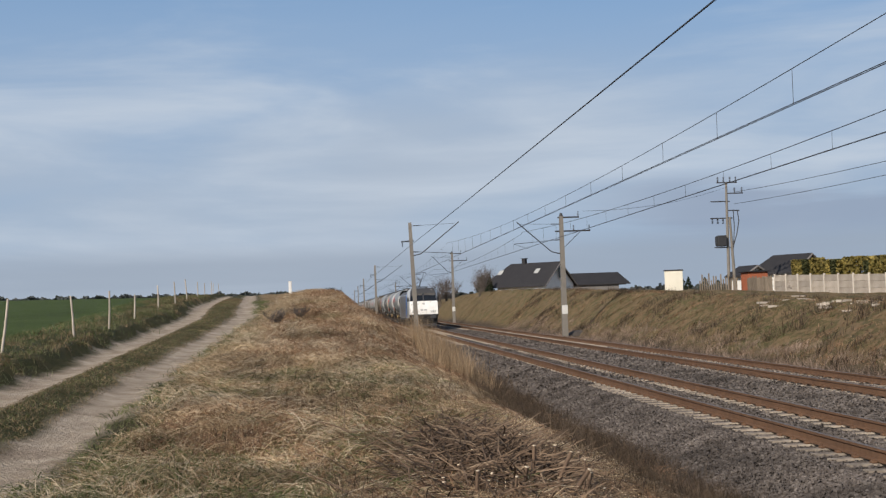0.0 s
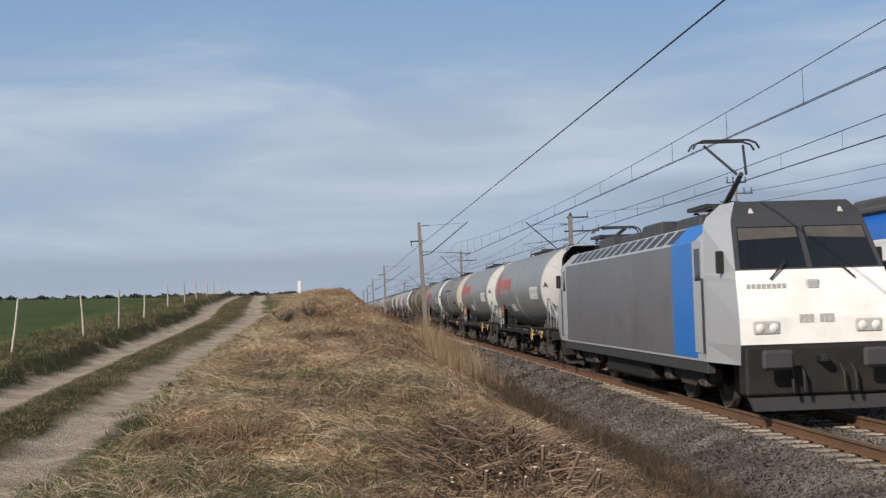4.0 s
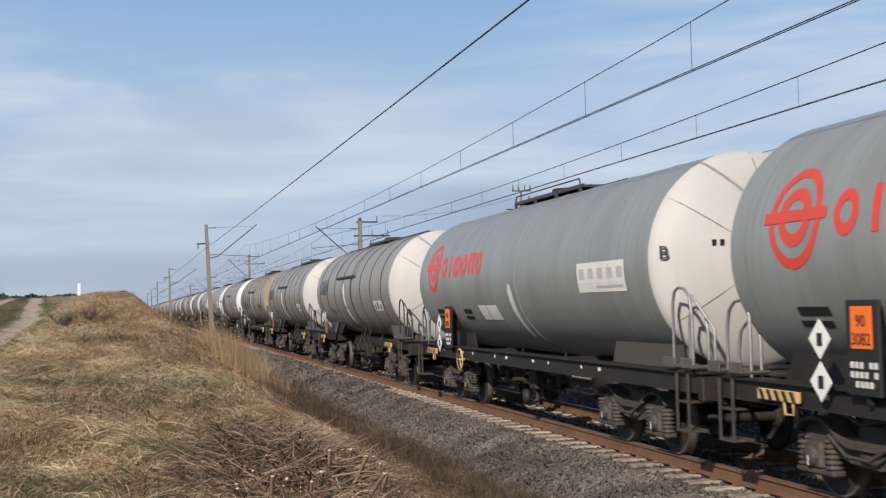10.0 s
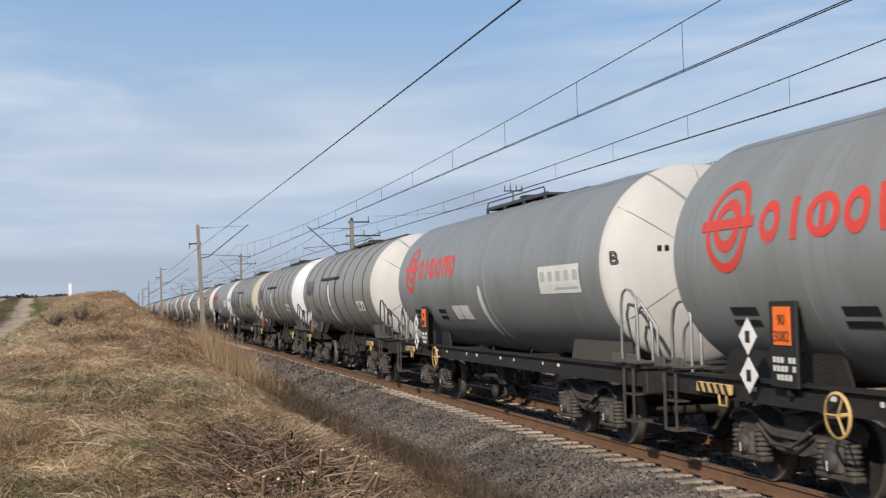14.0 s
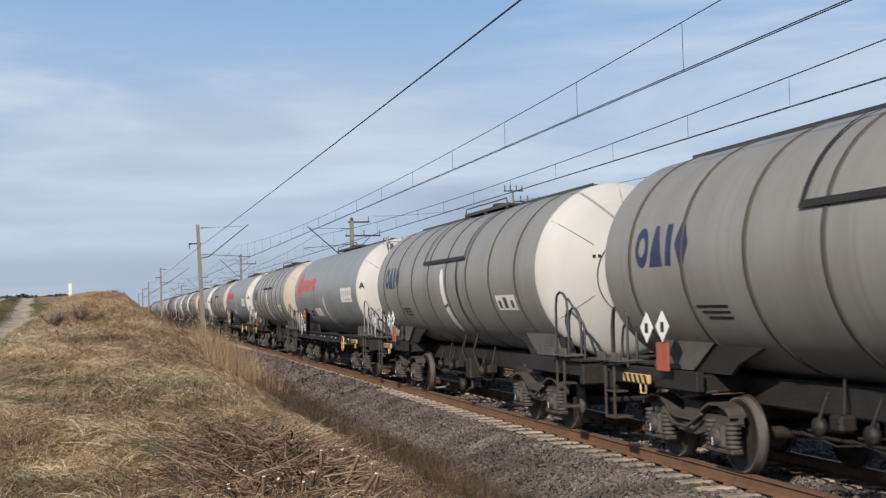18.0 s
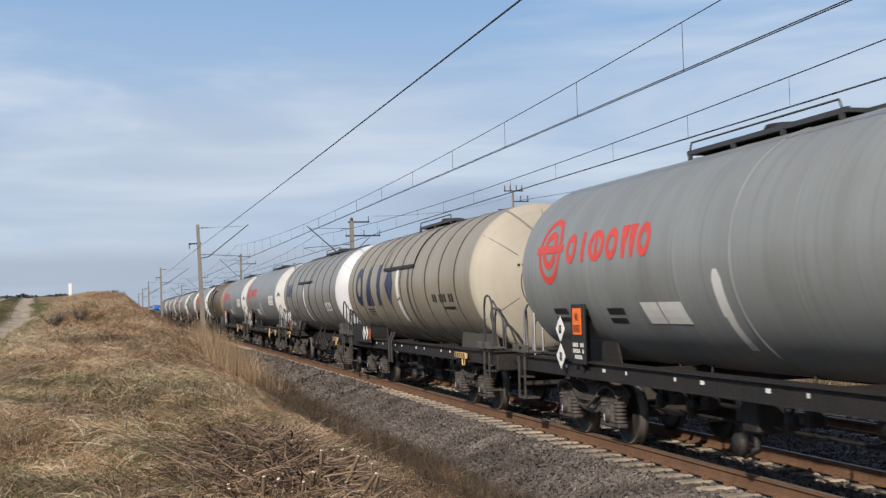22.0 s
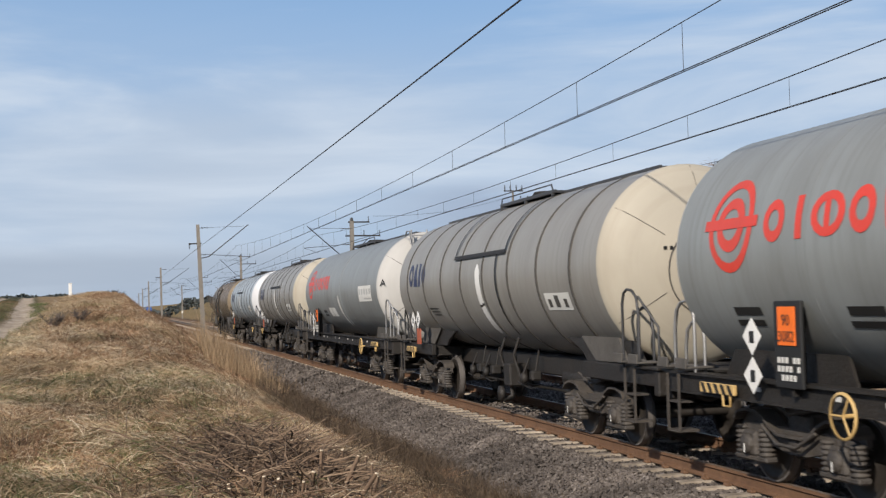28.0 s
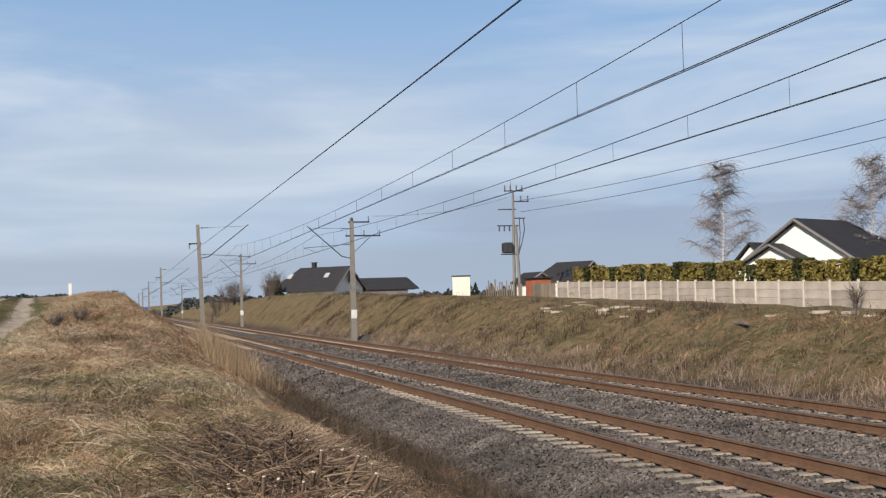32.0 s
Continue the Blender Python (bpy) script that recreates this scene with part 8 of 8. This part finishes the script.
blades("verge_grass", "green grass on the road verge by the field", 14000, band_xy(-8.0, -5.2, 12, 75, 1.3, True), 0.17, 0.006, 0.7, M["green_blade"], 2, 0.14)
blades("crown_grass", "short green grass between the ruts", 18000, band_xy(-4.42, -3.36, 8, 70, 1.4, True), 0.085, 0.005, 0.8, M["bankgrass"], 2)
blades("crown_grass", "green grass between the ruts", 8000, band_xy(-4.30, -3.48, 8, 60, 1.4, True), 0.08, 0.005, 0.8, M["green_blade"], 2)
blades("rut_edge_grass", "thin grass at the rut's edge", 7000, band_xy(-2.75, -2.1, 8, 60, 1.4, True, (0.9, 3.0, -0.2)), 0.16, 0.005, 0.8, M["green_blade"], 2, 0.1)
blades("bank_grass", "rough dry grass on the far bank", 52000, band_xy(16.4, 23.5, 22, 215, 1.6), 0.22, 0.012, 0.9, M["bankgrass"], 2, 0.22)
blades("bank_grass", "red-brown tufts on the far bank", 13000, band_xy(16.5, 22.5, 24, 125, 1.2, patch_of=(0.4, 6.0, 0.1)), 0.22, 0.011, 0.9, M["rusty"], 2, 0.2)
blades("bank_grass", "olive green tufts on the far bank", 9000, band_xy(16.8, 22.8, 24, 150, 1.3, patch_of=(0.5, 3.0, 0.25)), 0.20, 0.011, 0.8, M["green_blade"], 2, 0.2)
blades("bank_weeds", "dark dead stalks on the far bank", 9000, band_xy(16.0, 22.5, 30, 125, 1.2, patch_of=(0.5, 9.0, 0.35)), 0.45, 0.014, 0.5, M["weed"], 2, 0.25)
blades("foot_grass", "tall pale grass at the foot of the far bank", 16000, band_xy(15.2, 17.4, 22, 120, 1.2), 0.36, 0.009, 0.55, M["foot"], 2, 0.2)


def tangle():
    """Dark twigs under and round the cut stems."""
    n = 4200
    x, y = rng.normal(1.25, 0.40, n), rng.normal(10.6, 1.1, n).clip(8.3, 13.2)
    heap = np.exp(-((x - 1.25) / 0.6) ** 2 - ((y - 10.6) / 1.6) ** 2)
    z = ground_z(x, y) + rng.uniform(0.0, 0.06, n) + 0.26 * heap * rng.uniform(0, 1, n)
    a, up, ln = rng.uniform(0, 6.28, n), rng.uniform(-0.2, 0.55, n), rng.uniform(0.12, 0.42, n)
    d = np.stack([np.cos(a), np.sin(a), up], 1) * ln[:, None]
    w = np.stack([-np.sin(a), np.cos(a), np.zeros(n)], 1) * rng.uniform(0.003, 0.008, n)[:, None]
    h = np.array([0, 0, 0.008])
    p = np.stack([x, y, z], 1)
    mid = p + d * 0.5 + rng.normal(0, 0.03, (n, 3))
    v = np.stack([p - w, p + w, p + h, mid - w, mid + w, mid + h, p + d - w * 0.4, p + d + w * 0.4, p + d + h * 0.5], 1).reshape(-1, 3)
    q = np.array([(0, 1, 4, 3), (1, 2, 5, 4), (2, 0, 3, 5), (3, 4, 7, 6), (4, 5, 8, 7), (5, 3, 6, 8)])
    f = (q[None] + (np.arange(n) * 9)[:, None, None]).reshape(-1, 4)
    tagged(new("brushwood_twigs", fast_mesh("brushwood_twigs", v, f, M["brush"])), "tangle of dark thin twigs round cut stems", "brushwood", kind="stuff")


tangle()


def brushwood():
    t = thing("cut_brushwood", "pile of cut brown stems with pale sawn ends", "brushwood")
    rnd = random.Random(5)
    for i in range(36):                                # sawn stumps and thick stems
        x, y = rnd.uniform(0.7, 1.95), rnd.uniform(8.6, 11.8)
        z = gz(x, y)
        d = Vector((rnd.uniform(-0.5, 0.5), rnd.uniform(-0.3, 0.3), 1))
        ln, r = rnd.uniform(0.15, 0.42), rnd.uniform(0.010, 0.021)
        p = Vector((x, y, z - 0.03))
        q = p + d.normalized() * ln
        s = part("stem", Mesh().tube([p, p.lerp(q, 0.5) + Vector((rnd.uniform(-0.03, 0.03), 0, 0)), q], r, 7, False, r * 0.8), M["stem"], t)
        part("sawn_end", Mesh().tube([q - d.normalized() * 0.002, q + d.normalized() * 0.006], r * 0.8, 7), M["sawn"], s, "pale sawn end")
    for i in range(130):                               # thin twigs lying about
        x, y = rnd.gauss(0.9, 0.55), rnd.uniform(8.6, 12.0)
        z = gz(x, y)
        a, up = rnd.uniform(0, 6.28), rnd.uniform(0.05, 0.7)
        d = Vector((math.cos(a), math.sin(a), up)).normalized()
        ln = rnd.uniform(0.25, 0.7)
        p = Vector((x, y, z + rnd.uniform(0.0, 0.1)))
        path = [p, p + d * ln * 0.4 + Vector((rnd.uniform(-0.05, 0.05), 0, 0.03)), p + d * ln * 0.75, p + d * ln + Vector((0, 0, -0.04))]
        part("twig", Mesh().tube(path, rnd.uniform(0.004, 0.010), 5, True, 0.003), M["stem"], t)


M["stem"] = mat("brown_bark", (0.13, 0.085, 0.055), 0.85, 0.0, 0.25, 12.0, 0.3, 60, tint=(0.21, 0.14, 0.09), tint_amt=0.5, tint_scale=6.0)
M["sawn"] = mat("pale_sawn_wood", (0.66, 0.55, 0.40), 0.8, 0.0, 0.1, 20.0)
brushwood()


# ---- what moves ----
RIM_AT = [(0, 122.8), (1, 97.8), (2, 73.8), (3, 48.9), (3.5, 37), (5.5, -11.7), (6, -23.8), (7, -47.5), (8, -71.1), (9, -92), (10, -116.1), (11, -140.6), (12, -164.5), (13, -189), (14, -212.6), (14.5, -224.6), (16.5, -272.1), (17, -283.9), (18, -307.89), (19, -331.4), (20, -355.39), (21, -378.92), (22, -402.3), (23, -425.52), (24, -448.6), (25, -471.52), (26, -494.29), (27, -516.92), (28, -539.39), (29, -562), (30, -585), (31, -607.3), (32, -630)]
OFF = {2: 0.4, 3: 0.5, 7: 0.8, 10: 0.5, 13: 0.65, 20: -0.3, 23: 0.7, 24: -0.2, 25: 0.45, 26: 0.6, 33: 0.95, 27: -0.4, 30: -0.3, 38: 0.3}             # small differences in the wagons' spacing


def motions():
    for i, t in enumerate(WAGONS):
        walk(t, [(s, pose(NEAR, y + 16.32 * (i + 1) + RIM + OFF.get(i + 1, 0.0), 0)) for s, y in RIM_AT])
    walk(LOCO, [(s, pose(NEAR, y + 16.32 - 0.75 - 10.7, 0)) for s, y in RIM_AT])
    walk(EMU, [(s, pose(FAR, 39.2 + 26.4 * (s - 2.5), 0)) for s in (0.0, 4.0, 8.0, 16.0, 24.0, 32.0)])


motions()
